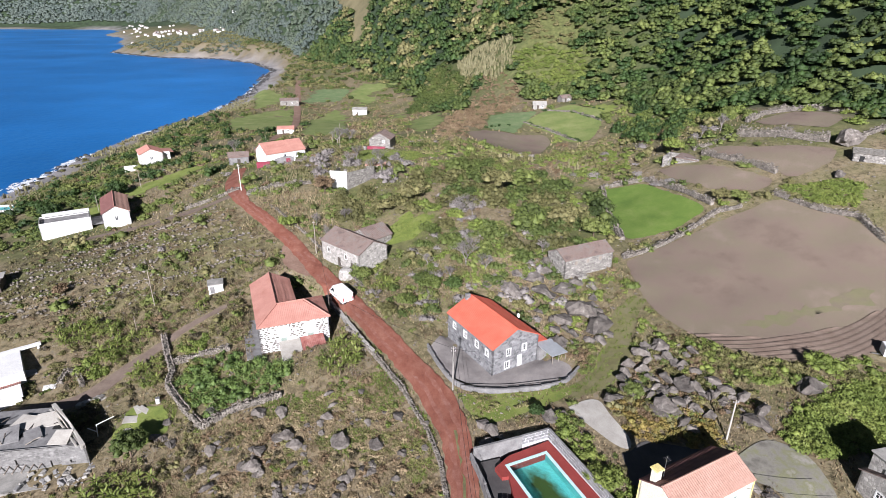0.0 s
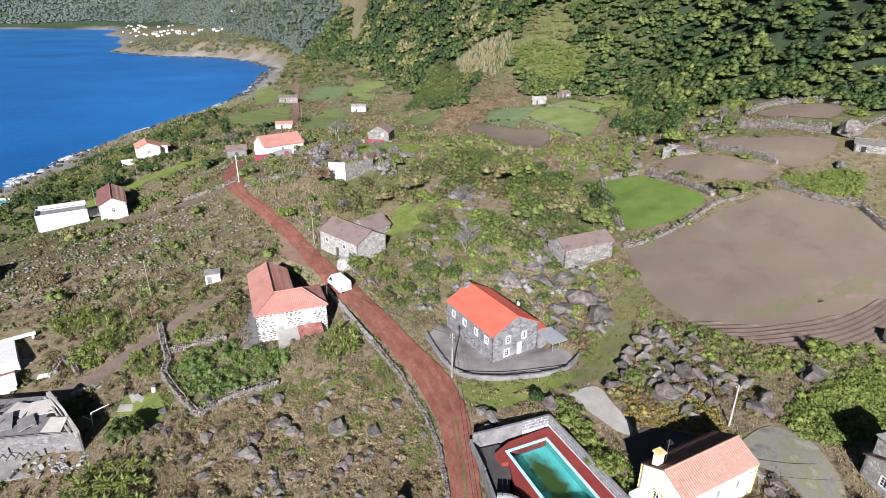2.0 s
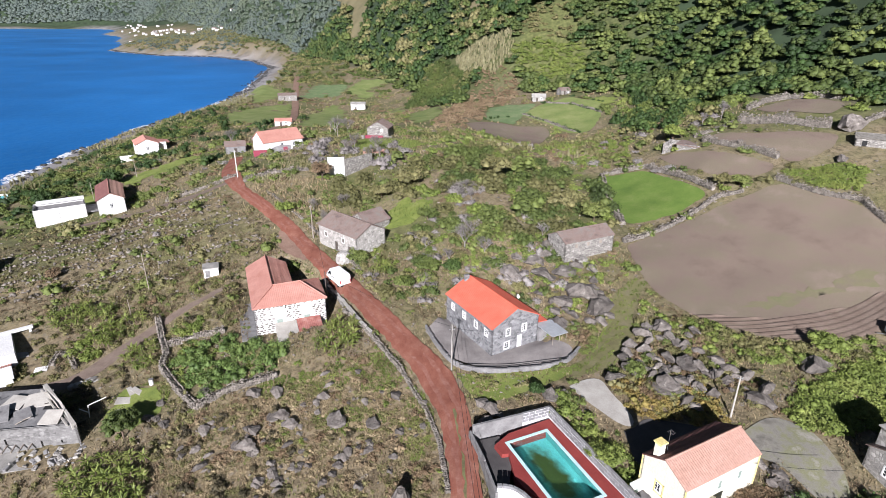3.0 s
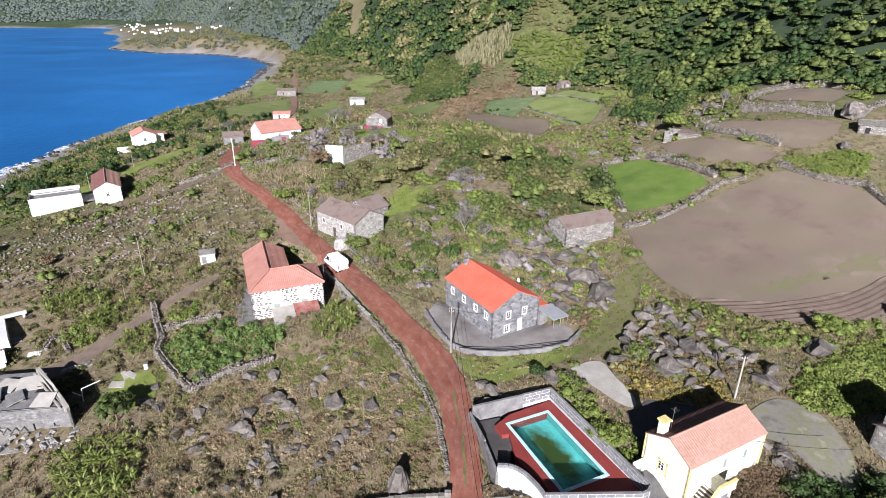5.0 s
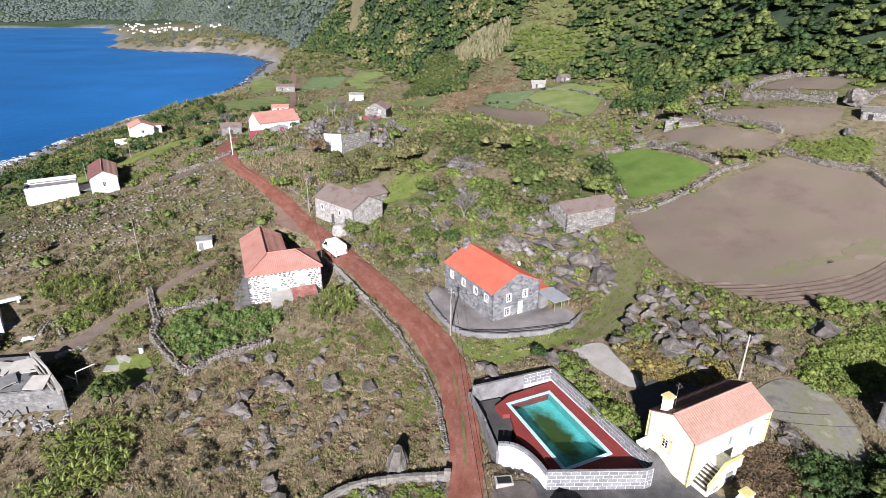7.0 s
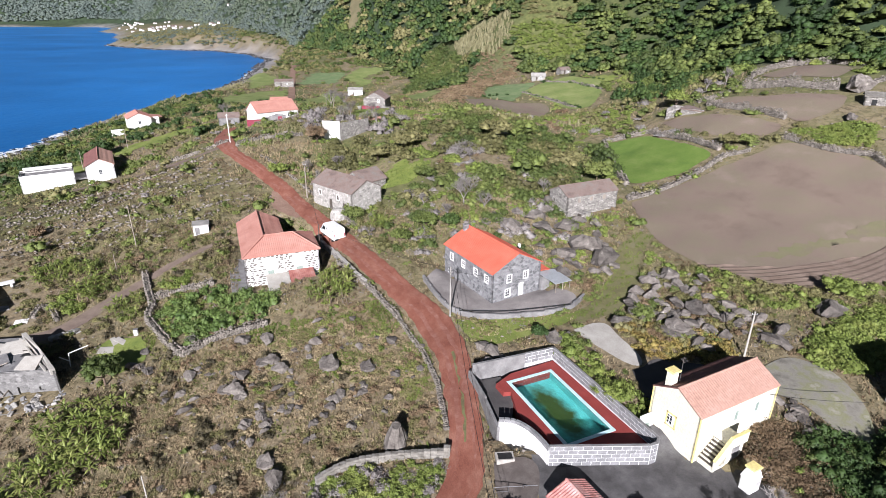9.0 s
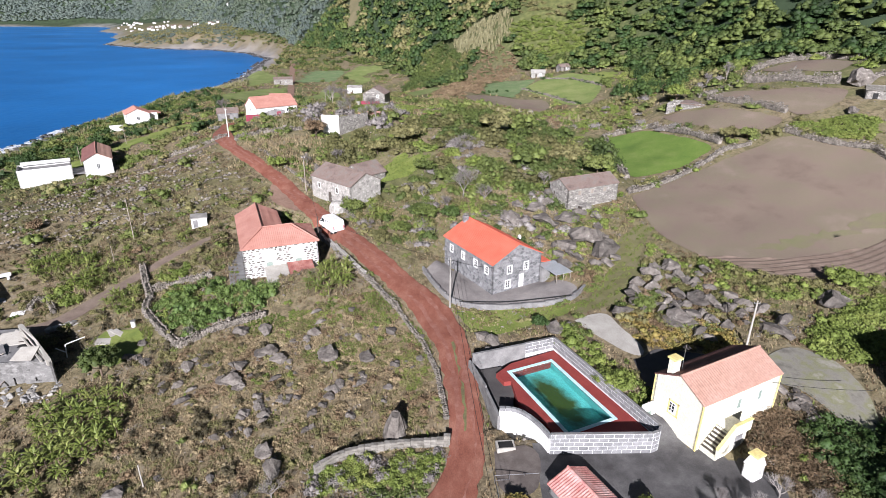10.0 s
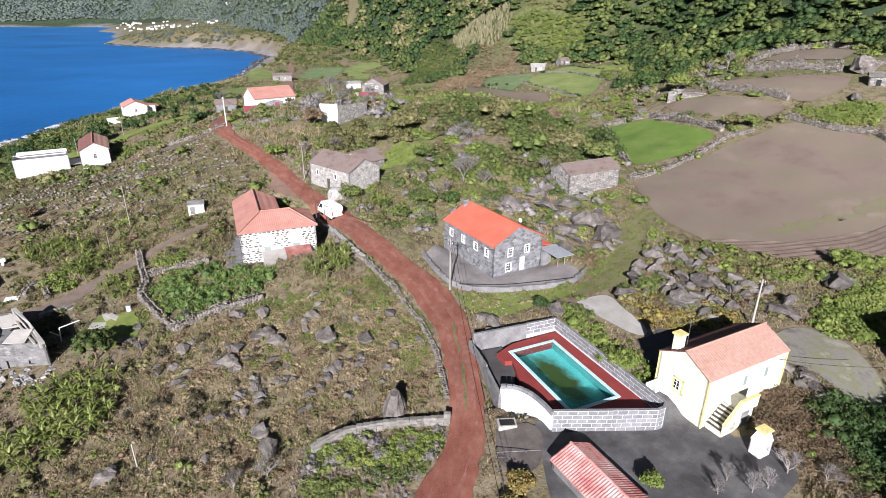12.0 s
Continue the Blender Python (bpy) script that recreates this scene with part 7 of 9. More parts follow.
scrub("bramble", 1900, (-100, -28, 86, 130), (.4, .9), 40, .16, DARK_BRAMBLE, "dark dead stems between the stone rows", 159, ROWS(.1), .8, margin=.5, core=False)
scrub("heath", 1100, (-100, -28, 86, 130), (.35, .8), 44, .16, LEAF_OLIVE, "olive tufts between the stone rows", 158, lambda x, y: ROWS(.0)(x, y) & (waves(x, y, 14, 441) > -.3), .8, margin=.5)
scrub("scrub", 420, (-100, -28, 86, 130), (.5, 1.1), 44, .17, LEAF, "green bushes on the stony slope", 157, lambda x, y: waves(x, y, 12, 442) > .45, .8, margin=.5)
scrub("bracken", 1100, (-100, -28, 86, 130), (.4, .9), 40, .16, LEAF_BROWN, "brown bracken on the stony slope", 160, patch(155, 13, -.1), .55, margin=.5, core=False)
scrub("scrub", 300, (36, 66, 64, 78), (.5, 1.2), 80, .17, LEAF_LIGHT, "bright green shrubs along the brown field", 161, lambda x, y: (waves(x, y, 8, 162) > -.1) & (y > 66), .8, margin=.4)
scrub("scrub", 320, (16, 40, 60, 78), (.4, 1.0), 80, .16, LEAF, "green shrubs between the boulders", 163, patch(164, 7, .0), .8, margin=.3)
scrub("scrub", 400, (10, 36, 74, 104), (.4, 1.1), 80, .17, LEAF_LIGHT, "fresh green shrubs between lava outcrops", 165, patch(166, 9, .1), .75, margin=.5)
scrub("bramble", 900, NEAR, (.35, .9), 55, .12, TWIG, "grey leafless brambles", 58, lambda x, y: patch(57, 14, .1)(x, y) & ~((x < 0) & (x > -30) & (y < 72) & (waves(x, y, 7, 77) < .6)), .65, margin=.5, core=False)
scrub("heath", 1500, NEAR, (.35, .95), 60, .13, LEAF_OLIVE, "olive heath bushes on rough ground", 64, lambda x, y: patch(55, 17, -.1)(x, y) & ~((x < 0) & (x > -34) & (y < 72) & (waves(x, y, 9, 77) < .6)), .75, margin=.6)
def zone(lo, hi, left=.25):
    """One kind of cover per patch of the slope; fewer bushes on the stony left side."""
    def mask(x, y):
        q = waves(x, y, 30, 500) + .35 * waves(x, y, 9, 501)
        return off_slope(x, y) & (q > lo) & (q < hi) & ((x > -30) | (y > 132) | (waves(x, y, 20, 56) > left))
    return mask


scrub("scrub", 1900, MID, (.8, 2.2), 66, .27, LEAF, "dense green scrub on the slope", 65, zone(-.25, .25), .8, margin=.9)
scrub("scrub", 900, MID, (.7, 1.7), 80, .24, LEAF_LIGHT, "light-green scrub on the slope", 66, zone(.2, .6, .4), .7, margin=.9)
scrub("heath", 2000, MID, (.8, 2.0), 66, .26, LEAF_OLIVE, "olive heath covering the slope", 67, zone(-.8, -.2), .75, margin=.8)
scrub("bramble", 1300, MID, (.6, 1.4), 70, .22, LEAF_BROWN, "dry brown bramble on the slope", 68, zone(.55, 2.0), .6, margin=.6)
scrub("bramble", 700, MID, (.5, 1.3), 60, .2, TWIG, "grey leafless bramble thickets", 59, zone(-2.0, -.7), .6, margin=.6)
# covers of the slopes behind, patch by patch
REED_BANK = [(8, 398), (22, 378), (38, 322), (37, 304), (26, 306), (13, 338)]
RED_BANK = [(22, 322), (33, 303), (40, 288), (28, 258), (19, 228), (9, 212), (0, 206), (-4, 216), (2, 272), (14, 303)]
GREEN_HILL = [(-22, 346), (-13, 430), (1, 420), (14, 352), (10, 318), (-8, 332)]
YELLOW_BANK = [(36, 312), (52, 310), (72, 294), (68, 280), (50, 288), (40, 296)]
PLOTS = [MEADOW, MEADOW_DARK, MEADOW_SOIL, *[q for q, _ in LAWNS]]


def off_plots(x, y):
    hit = np.zeros(np.shape(x), bool)
    for q in PLOTS:
        hit |= inside(q, x, y)
    return ~hit


def cover(name, n, area, size, lobes, count, leaf, material, label, seed, mask, squash=.75, coast=20, share=.5):
    """Lobed bushes standing as a joined cover."""
    rs = np.random.RandomState(seed)
    x, y = rs.uniform(area[0], area[1], n), rs.uniform(area[2], area[3], n)
    keep = in_valley(x, y)
    x, y = x[keep], y[keep]
    keep = mask(x, y) & clear_of(x, y, .9) & off_plots(x, y) & (side_of(COAST, x, y) > coast)
    x, y = x[keep], y[keep]
    z, r = high_all(x, y), rs.uniform(*size, len(x))
    h = r * squash * rs.uniform(.8, 1.25, len(x))
    c, q = clumps(np.stack([x, y, z], 1), np.stack([r, r * rs.uniform(.8, 1.2, len(x)), h], 1), lobes, seed + 1, share)
    return joined(name, leaf_cloud(c, q, count, leaf, seed), material, label, "shrubs")


def within(poly, tone=None):
    return lambda x, y: inside(poly, x, y) & (True if tone is None else waves(x, y, 15, tone) > 0)


quiet = lambda x, y: ~(inside(RED_BANK, x, y) | inside(REED_BANK, x, y) | inside(YELLOW_BANK, x, y) | inside(GREEN_HILL, x, y)) & (side_of(FOOT, x, y) < 6)
BACK = (-130, 90, 168, 460)
cover("scrub", 900, BACK, (1.2, 2.8), 4, 16, .36, LEAF, "green bushes between the far gardens", 69, lambda x, y: quiet(x, y) & (waves(x, y, 34, 71) + .5 * waves(x, y, 12, 711) > .35))
cover("heath", 1500, BACK, (1.0, 2.2), 3, 16, .38, LEAF_OLIVE, "olive heath between the far gardens", 70, lambda x, y: quiet(x, y) & (waves(x, y, 34, 71) < .3))
cover("bramble", 1300, BACK, (.9, 2.0), 3, 24, .36, LEAF_BROWN, "brown bramble between the far gardens", 171, lambda x, y: quiet(x, y) & (waves(x, y, 28, 172) > .1), .6)
cover("scrub", 1500, BACK, (.8, 1.8), 3, 18, .36, LEAF_LIGHT, "light-green hedges between the far gardens", 71, lambda x, y: quiet(x, y) & (waves(x, y, 30, 73) > .35), .6)
cover("bracken", 1300, (-6, 42, 204, 324), (.9, 1.9), 3, 16, .4, RED_BRACKEN, "rust-brown bracken bank on the slope", 173, within(RED_BANK), .6)
cover("bracken", 260, (-6, 42, 204, 324), (.7, 1.4), 3, 24, .34, LEAF_OLIVE, "olive tufts in the rust-brown bracken", 174, within(RED_BANK, 175), .6)
cover("thicket", 700, (-24, 16, 316, 432), (1.8, 3.6), 5, 26, .5, LEAF_FOREST, "dense green bushes on the round hill", 176, within(GREEN_HILL), .9)
cover("thicket", 300, (-24, 16, 316, 432), (1.5, 3.0), 5, 26, .5, LEAF_OLIVE, "olive bushes on the round hill", 177, within(GREEN_HILL, 178), .8)
cover("scrub", 700, (34, 74, 278, 316), (1.0, 2.2), 4, 30, .36, LEAF_LIGHT, "bright yellow-green bushes below the wood", 179, within(YELLOW_BANK), .7)
cover("heath", 900, (30, 110, 270, 380), (1.2, 2.8), 4, 30, .4, LEAF_OLIVE, "yellow-brown heath above the reeds", 180, lambda x, y: (np.hypot((x - 54) / 16, (y - 312) / 22) < 1) & ~inside(YELLOW_BANK, x, y), .6)
# hedge dots and wall lines through the meadow
for k, line_ in enumerate(([(34, 238), (42, 227), (52, 207)], [(44, 252), (56, 244), (64, 228)], [(17, 229), (30, 236)], [(58, 258), (68, 240)])):
    q = along(line_, 1.4)
    rs = np.random.RandomState(k)
    q = q[rs.uniform(size=len(q)) > .4]
    c, w = clumps(np.c_[q, high_all(q[:, 0], q[:, 1])], np.stack([rs.uniform(.6, 1.3, len(q))] * 3, 1), 3, k)
    joined("hedge", leaf_cloud(c, w, 30, .3, k), LEAF_DARK, "small dark bushes along a meadow wall", "hedge")
# the thick hill of bushes behind the stone houses
KNOLL = lambda x, y: (np.hypot((x - 17) / 24, (y - 130) / 30) < 1) & (x > -6)
cover("thicket", 150, (-10, 42, 98, 165), (2.2, 4.6), 34, 22, .26, LEAF_FOREST, "thick rounded green bushes on the knoll", 72, lambda x, y: KNOLL(x, y) & (waves(x, y, 16, 74) > 0), .9, share=.27)
cover("thicket", 130, (-10, 42, 98, 165), (2.2, 4.4), 34, 22, .24, KNOLL_OLIVE, "olive-green rounded bushes on the knoll", 73, lambda x, y: KNOLL(x, y) & (waves(x, y, 16, 74) < .15), .75, share=.27)
cover("thicket", 90, (-10, 42, 98, 165), (1.4, 3.0), 20, 22, .24, LEAF_LIGHT, "yellow-green bushes on the knoll", 181, lambda x, y: KNOLL(x, y) & (waves(x, y, 13, 182) > .1), .8, share=.3)
TREE_BAND = [(62, 196), (65, 232), (79, 262), (96, 250), (93, 202), (80, 172), (68, 160), (60, 166)]
cover("tree_belt", 120, (58, 98, 158, 268), (2.2, 4.2), 24, 14, .36, LEAF_DARK, "dark evergreen trees between meadow and terraces", 401, lambda x, y: inside(TREE_BAND, x, y) & (waves(x, y, 14, 402) > -.3), 1.3, share=.3)
cover("tree_belt", 110, (58, 98, 152, 268), (1.6, 3.4), 20, 14, .34, LEAF, "green bushes between meadow and terraces", 403, lambda x, y: inside(TREE_BAND, x, y), 1.0, share=.3)
cover("scrub", 260, (34, 58, 146, 196), (.7, 1.6), 9, 18, .26, LEAF_LIGHT, "yellow-green scrub below the meadow", 404, lambda x, y: inside([(35, 160), (38, 186), (47, 192), (56, 166), (52, 147), (41, 150)], x, y), .7, share=.36)
cover("scrub", 420, (-12, 36, 110, 180), (.6, 1.4), 8, 18, .24, LEAF_LIGHT, "fresh scrub at the foot of the knoll", 405, lambda x, y: ~KNOLL(x, y) & (waves(x, y, 12, 406) > -.1), .7, share=.36)
cover("bramble", 26, (-40, -10, 136, 170), (1.8, 3.2), 16, 30, .2, TWIG, "grey leafless thickets round the ruin", 407, lambda x, y: waves(x, y, 9, 408) > -.2, .9, share=.34)
cover("heath", 40, (-26, -4, 122, 146), (1.8, 3.4), 22, 22, .24, KNOLL_OLIVE, "olive-brown bushes before the ruin", 409, lambda x, y: waves(x, y, 9, 410) > -.3, .9, share=.3)
cover("heath", 360, (16, 43, 59, 79), (.5, 1.2), 6, 34, .13, LEAF_OLIVE, "olive shrubs growing between the boulders", 288, lambda x, y: waves(x, y, 6, 289) > -.1, .9)
cover("bramble", 260, (16, 43, 59, 79), (.5, 1.1), 6, 34, .12, LEAF_BROWN, "dry bramble growing between the boulders", 290, lambda x, y: waves(x, y, 6, 291) > .1, .9)
between = lambda seed, level: lambda x, y: (waves(x, y, 9, seed) > level) & (x > -14 - (y - 90) * .6) & ~((x > -13) & (x < -2) & (y > 109) & (y < 122))
cover("shrub", 420, (-16, 26, 84, 114), (.8, 2.0), 5, 44, .18, LEAF_FOREST, "dark green shrubs behind the stone houses", 273, between(274, .35), .9)
cover("shrub", 380, (-16, 26, 84, 114), (.7, 1.6), 5, 44, .18, LEAF_OLIVE, "olive shrubs behind the stone houses", 275, between(276, .35), .8)
cover("bramble", 240, (-16, 26, 84, 116), (.9, 2.2), 5, 50, .13, TWIG, "leafless grey thickets behind the stone houses", 277, between(278, .25), .8)
cover("shrub", 130, (-16, 8, 84, 104), (.6, 1.3), 5, 44, .16, LEAF_LIGHT, "fresh green shrubs beside the red road", 279, between(280, .2), .8)
hollow = lambda seed, level: lambda x, y: inside(FIELD, x, y) & (waves(x, y, 8, seed) > level)
cover("bramble", 260, (-40, 1, 34, 73), (.5, 1.2), 4, 40, .12, DARK_BRAMBLE, "dark bramble clumps between the field stones", 281, hollow(282, .75), .6)
cover("bracken", 300, (-40, 1, 34, 73), (.5, 1.1), 4, 40, .12, LEAF_BROWN, "dry brown bracken clumps in the field", 283, hollow(284, .25), .5)
cover("heath", 200, (-40, 1, 34, 73), (.4, 1.0), 4, 40, .12, LEAF_OLIVE, "olive clumps in the field", 285, hollow(286, .75), .5)
rng = random.Random(31)
for x, y, s_ in ((13.5, 92, 4.9), (19.5, 90, 6.1), (24, 86, 6.4), (26.5, 82, 5.2), (21, 84, 4.3), (17, 95, 4.1), (23, 92, 4.6), (27.5, 88, 2.6), (29, 84, 2.2), (20, 79, 2.6), (24, 78, 2.8), (17.5, 86.5, 2.4), (14, 96.5, 2.2), (11, 95, 2.6), (8, 93.5, 2.0), (2, 131, 3.4), (-1, 128, 2.6), (5, 133, 2.2), (-5, 124, 2.0), (9, 129, 2.0)):
    if clear_of(np.array([x]), np.array([y]), 1.2)[0]:
        boulder(x + rng.uniform(-.6, .6), y + rng.uniform(-.6, .6), s_, rng.randrange(9), rng.uniform(.7, .95), .45, None, "dark weathered lava outcrop among shrubs")
cover("bramble", 16, (1, 10, 119, 129), (1.4, 2.4), 8, 60, .2, TWIG, "pale grey bramble mound on the knoll", 183, lambda x, y: np.hypot(x - 5.5, y - 124) < 4.5, .7)
cover("bramble", 60, (36, 80, 118, 175), (1.4, 2.6), 7, 45, .24, TWIG, "pale grey bramble along the terraces", 184, lambda x, y: waves(x, y, 18, 185) > .25, .6)
cover("scrub", 500, (-142, -100, 120, 300), (1.0, 2.4), 4, 36, .34, LEAF, "green bushes above the shore", 186, lambda x, y: side_of(COAST, x, y) < 60, .7, 6)
cover("heath", 420, (-165, -100, 120, 320), (.8, 1.8), 4, 34, .3, LEAF_OLIVE, "olive heath running down to the shore", 187, lambda x, y: (side_of(COAST, x, y) < 45) & (waves(x, y, 20, 188) > -.4), .6, 3.5)
scrub("hedge", 330, (-135, -85, 120, 330), (1.2, 2.6), 80, .4, LEAF_DARK, "dark coastal bushes above the shore", 74, lambda x, y: side_of(COAST, x, y) < 62, .8)
scrub("hedge", 260, (-100, -60, 165, 330), (1.3, 2.6), 80, .4, LEAF_DARK, "dark hedge behind the white houses", 75, lambda x, y: (waves(x, y, 30, 76) > .1), .9)
scrub("vine", 160, (15, 23, 44, 62), (.6, 1.2), 110, .17, LEAF_LIGHT, "leafy creeper bank beside the pool wall", 76, lambda x, y: (x > 15.2 + (58 - y) * .44) & (x < 18.6 + (58 - y) * .44), .8, margin=.3)
scrub("vine", 230, (22, 36, 54, 64), (.6, 1.1), 90, .17, YELLOW_LEAF, "yellowing vine over the rocks", 77, lambda x, y: (y > 55.5 + (x - 22) * .02), .6, margin=.4)
scrub("ivy", 1300, (43, 68, 52, 72), (.7, 1.3), 90, .22, LEAF_LIGHT, "bright green creeper covering the bank", 78, lambda x, y: inside([(43.9, 58.4), (48, 61.4), (51.5, 62.5), (56.5, 66), (66, 70), (67, 62), (58, 57), (50, 54.6), (46, 54.6)], x, y), .6, margin=.2)
scrub("shrub_border", 260, (33, 48, 30, 46), (.6, 1.4), 110, .18, LEAF_FOREST, "green garden shrubs below the cream house", 79, lambda x, y: (x > 35) & (y < 43) & (waves(x, y, 7, 197) > -.2), .8, margin=.5)
scrub("shrub_border", 420, (36, 56, 28, 45), (.8, 1.9), 110, .19, LEAF_DARK, "dark garden shrubs below the apron", 287, lambda x, y: (y < 44), .9, margin=.5)
scrub("bramble", 420, (27, 42, 30, 46), (.4, .9), 60, .15, LEAF_BROWN, "dead brown garden stems below the cream house", 198, lambda x, y: (x > 30), .7, margin=.4, core=False)
scrub("bramble", 300, (27, 44, 30, 46), (.4, .9), 60, .15, DARK_BRAMBLE, "dark bramble below the cream house", 199, lambda x, y: (x > 30) & (waves(x, y, 5, 200) > 0), .7, margin=.4, core=False)
scrub("bramble", 260, (27, 38, 36, 46), (.4, .8), 70, .16, LEAF_BROWN, "dry brambles below the stair", 80, lambda x, y: (x > 29.5) & (y < 46) & (y > 36.5), .5, margin=.3)
cover("heath", 420, (-72, -36, 62, 100), (.5, 1.2), 6, 26, .16, LEAF_OLIVE, "olive shrubs round the walled gardens", 431, lambda x, y: waves(x, y, 8, 432) > -.3, .7, share=.42)
cover("bramble", 300, (-72, -36, 62, 100), (.5, 1.2), 6, 26, .15, DARK_BRAMBLE, "dark bramble round the walled gardens", 433, lambda x, y: waves(x, y, 7, 434) > 0, .7, share=.42)
cover("scrub", 220, (-72, -36, 70, 100), (.5, 1.1), 6, 26, .16, LEAF, "green weeds round the walled gardens", 435, lambda x, y: waves(x, y, 7, 436) > .2, .7, share=.42)
YAMS = [(-43.6, 76.6), (-43, 74), (-39, 69.4), (-34.4, 65.6), (-31.4, 67.6), (-24.4, 69.6), (-24.4, 74.6), (-30.6, 77), (-36, 79.8), (-42, 78.8)]
GARDEN = [(-46, 83.6), (-42.1, 85.7), (-39.6, 81.6), (-43, 80.2)]
scrub("crop", 140, (-47, -39, 79, 87), (.4, .9), 90, .18, LEAF_LIGHT, "light-green vegetables in a walled garden", 811, lambda x, y: inside(GARDEN, x, y), .9, margin=.3)
scrub("fern", 110, (-63, -55, 74, 83), (.5, 1.0), 90, .2, LEAF_LIGHT, "yellow-green ferns beside the garden path", 812, lambda x, y: inside([(-61.4, 78), (-60.4, 81.9), (-56, 78), (-58.4, 75.4)], x, y), .9, margin=.3)
scrub("crop", 520, (-44, -24, 60, 82), (.5, 1.3), 90, .2, CANE, "dense green yam plot", 81, lambda x, y: inside(YAMS, x, y) & (waves(x, y, 7, 195) > -.35), 1.0, margin=.4)
scrub("crop", 260, (-44, -24, 60, 82), (.4, .9), 80, .16, LEAF_LIGHT, "light-green weeds in the yam plot", 196, lambda x, y: inside(YAMS, x, y) & (waves(x, y, 7, 195) < .1), .7, margin=.4)
scrub("crop", 900, (75, 96, 108, 124), (.5, .9), 70, .22, LEAF_LIGHT, "bright green crop beside the brown field", 82, lambda x, y: inside([(75.6, 121.4), (81.3, 119.8), (87, 120), (91, 116), (85.6, 109.6), (80.2, 113.2), (76.8, 118.2)], x, y), .6, margin=.2)
scrub("bramble", 260, (-14, 3, 30, 43), (.4, .8), 60, .14, TWIG, "leafless grey-purple brambles below the curved wall", 271, lambda x, y: (waves(x, y, 6, 272) > .0) & (x > -13), .6, margin=.4, core=False)
scrub("scrub", 60, (5, 9.5, 31.5, 36.5), (.4, .9), 90, .13, YELLOW_LEAF, "rusty orange shrub beside the shed", 413, None, .9, margin=.1)
cover("weeds", 150, (-12, 1, 39.5, 43), (.4, .9), 6, 30, .12, LEAF_LIGHT, "fresh green weeds against the curved wall", 451, lambda x, y: waves(x, y, 5, 452) > -.4, .9, share=.42)
cover("weeds", 70, (-12, 1, 39.5, 43), (.5, 1.1), 6, 34, .12, TWIG, "grey-purple leafless brambles against the curved wall", 453, lambda x, y: waves(x, y, 5, 454) > 0, .8, share=.42)
scrub("lawn_weeds", 500, (-14, 3, 33, 43), (.3, .7), 70, .13, LEAF, "fresh green weeds below the curved wall", 83, lambda x, y: (x > -12) & (y < 43 - .02 * x) & (waves(x, y, 6, 272) < .2), .5, margin=.5)
scrub("scrub", 260, (42, 62, 66, 76), (.5, 1.0), 80, .18, LEAF_OLIVE, "olive hedge along the brown field", 84, lambda x, y: y > 68 + (x - 50) * .02, .7, margin=.5)


bare_left = lambda x, y: ~((x < -36) & (y > 92) & (y < 128) & (waves(x, y, 20, 56) < .3))


def tufts(name, n, area, height, count, width, material, label, seed, mask=None, lean=.6, margin=.3, category="grass"):
    x, y, z, rs = sow(n, *area, seed, mask, 1.0, margin)
    return joined(name, blades(np.stack([x, y, z], 1), rs.uniform(*height, len(x)), count, width, seed, lean), material, label, category)


tufts("dry_grass", 26000, (-62, 66, 30, 102), (.18, .5), 5, .045, STRAW, "dry straw-coloured grass on rough ground", 91, lambda x, y: off_slope(x, y) & (waves(x, y, 13, 90) > -.45), .9)
tufts("bracken_stems", 12000, (-62, 66, 30, 102), (.2, .5), 6, .06, LEAF_BROWN, "brown bracken fronds on rough ground", 99, lambda x, y: off_slope(x, y) & ~inside(FIELD, x, y) & (waves(x, y, 15, 89) > -.1), 1.1)
tufts("bracken_stems", 5000, (-40, 1, 34, 73), (.12, .36), 7, .035, RED_BRACKEN, "brown bracken and grass below the road", 189, lambda x, y: inside(FIELD, x, y) & (waves(x, y, 8, 191) > .1), 2.0)
cover("tussock", 900, (-38, 1, 36, 73), (.35, .9), 5, 26, .1, STRAW, "soft tussocks of pale dry grass", 421, lambda x, y: inside(FIELD, x, y) & (waves(x, y, 9, 422) > -.3), .42, share=.45)
cover("tussock", 700, (-38, 1, 36, 73), (.35, .9), 5, 26, .1, LEAF_OLIVE, "soft tussocks of olive grass", 423, lambda x, y: inside(FIELD, x, y) & (waves(x, y, 9, 422) < .5), .42, share=.45)
cover("tussock", 320, (-38, 1, 36, 73), (.4, 1.0), 5, 26, .11, RED_BRACKEN, "rust-brown bracken tussocks", 424, lambda x, y: inside(FIELD, x, y) & (waves(x, y, 7, 425) > .1), .5, share=.45)
cover("tussock", 120, (-26, -2, 55, 72), (.35, .8), 5, 30, .12, LEAF_LIGHT, "yellow-green grass tussocks beside the stones", 426, lambda x, y: waves(x, y, 6, 427) > .3, .6, share=.45)
cover("bramble", 130, (-40, -18, 40, 66), (.6, 1.4), 7, 34, .12, DARK_BRAMBLE, "dark bramble heaps between the boulders", 428, lambda x, y: waves(x, y, 6, 429) > .2, .8, share=.4)
tufts("green_grass", 9000, (-40, 1, 34, 73), (.15, .4), 7, .04, LEAF_OLIVE, "olive grass below the road", 193, lambda x, y: inside(FIELD, x, y) & (waves(x, y, 9, 194) > .1), 2.0)
tufts("green_grass", 14000, (-62, 70, 30, 105), (.2, .5), 6, .055, LEAF_OLIVE, "olive grass on rough ground", 93, lambda x, y: off_slope(x, y) & (waves(x, y, 17, 94) > -.05), .9)
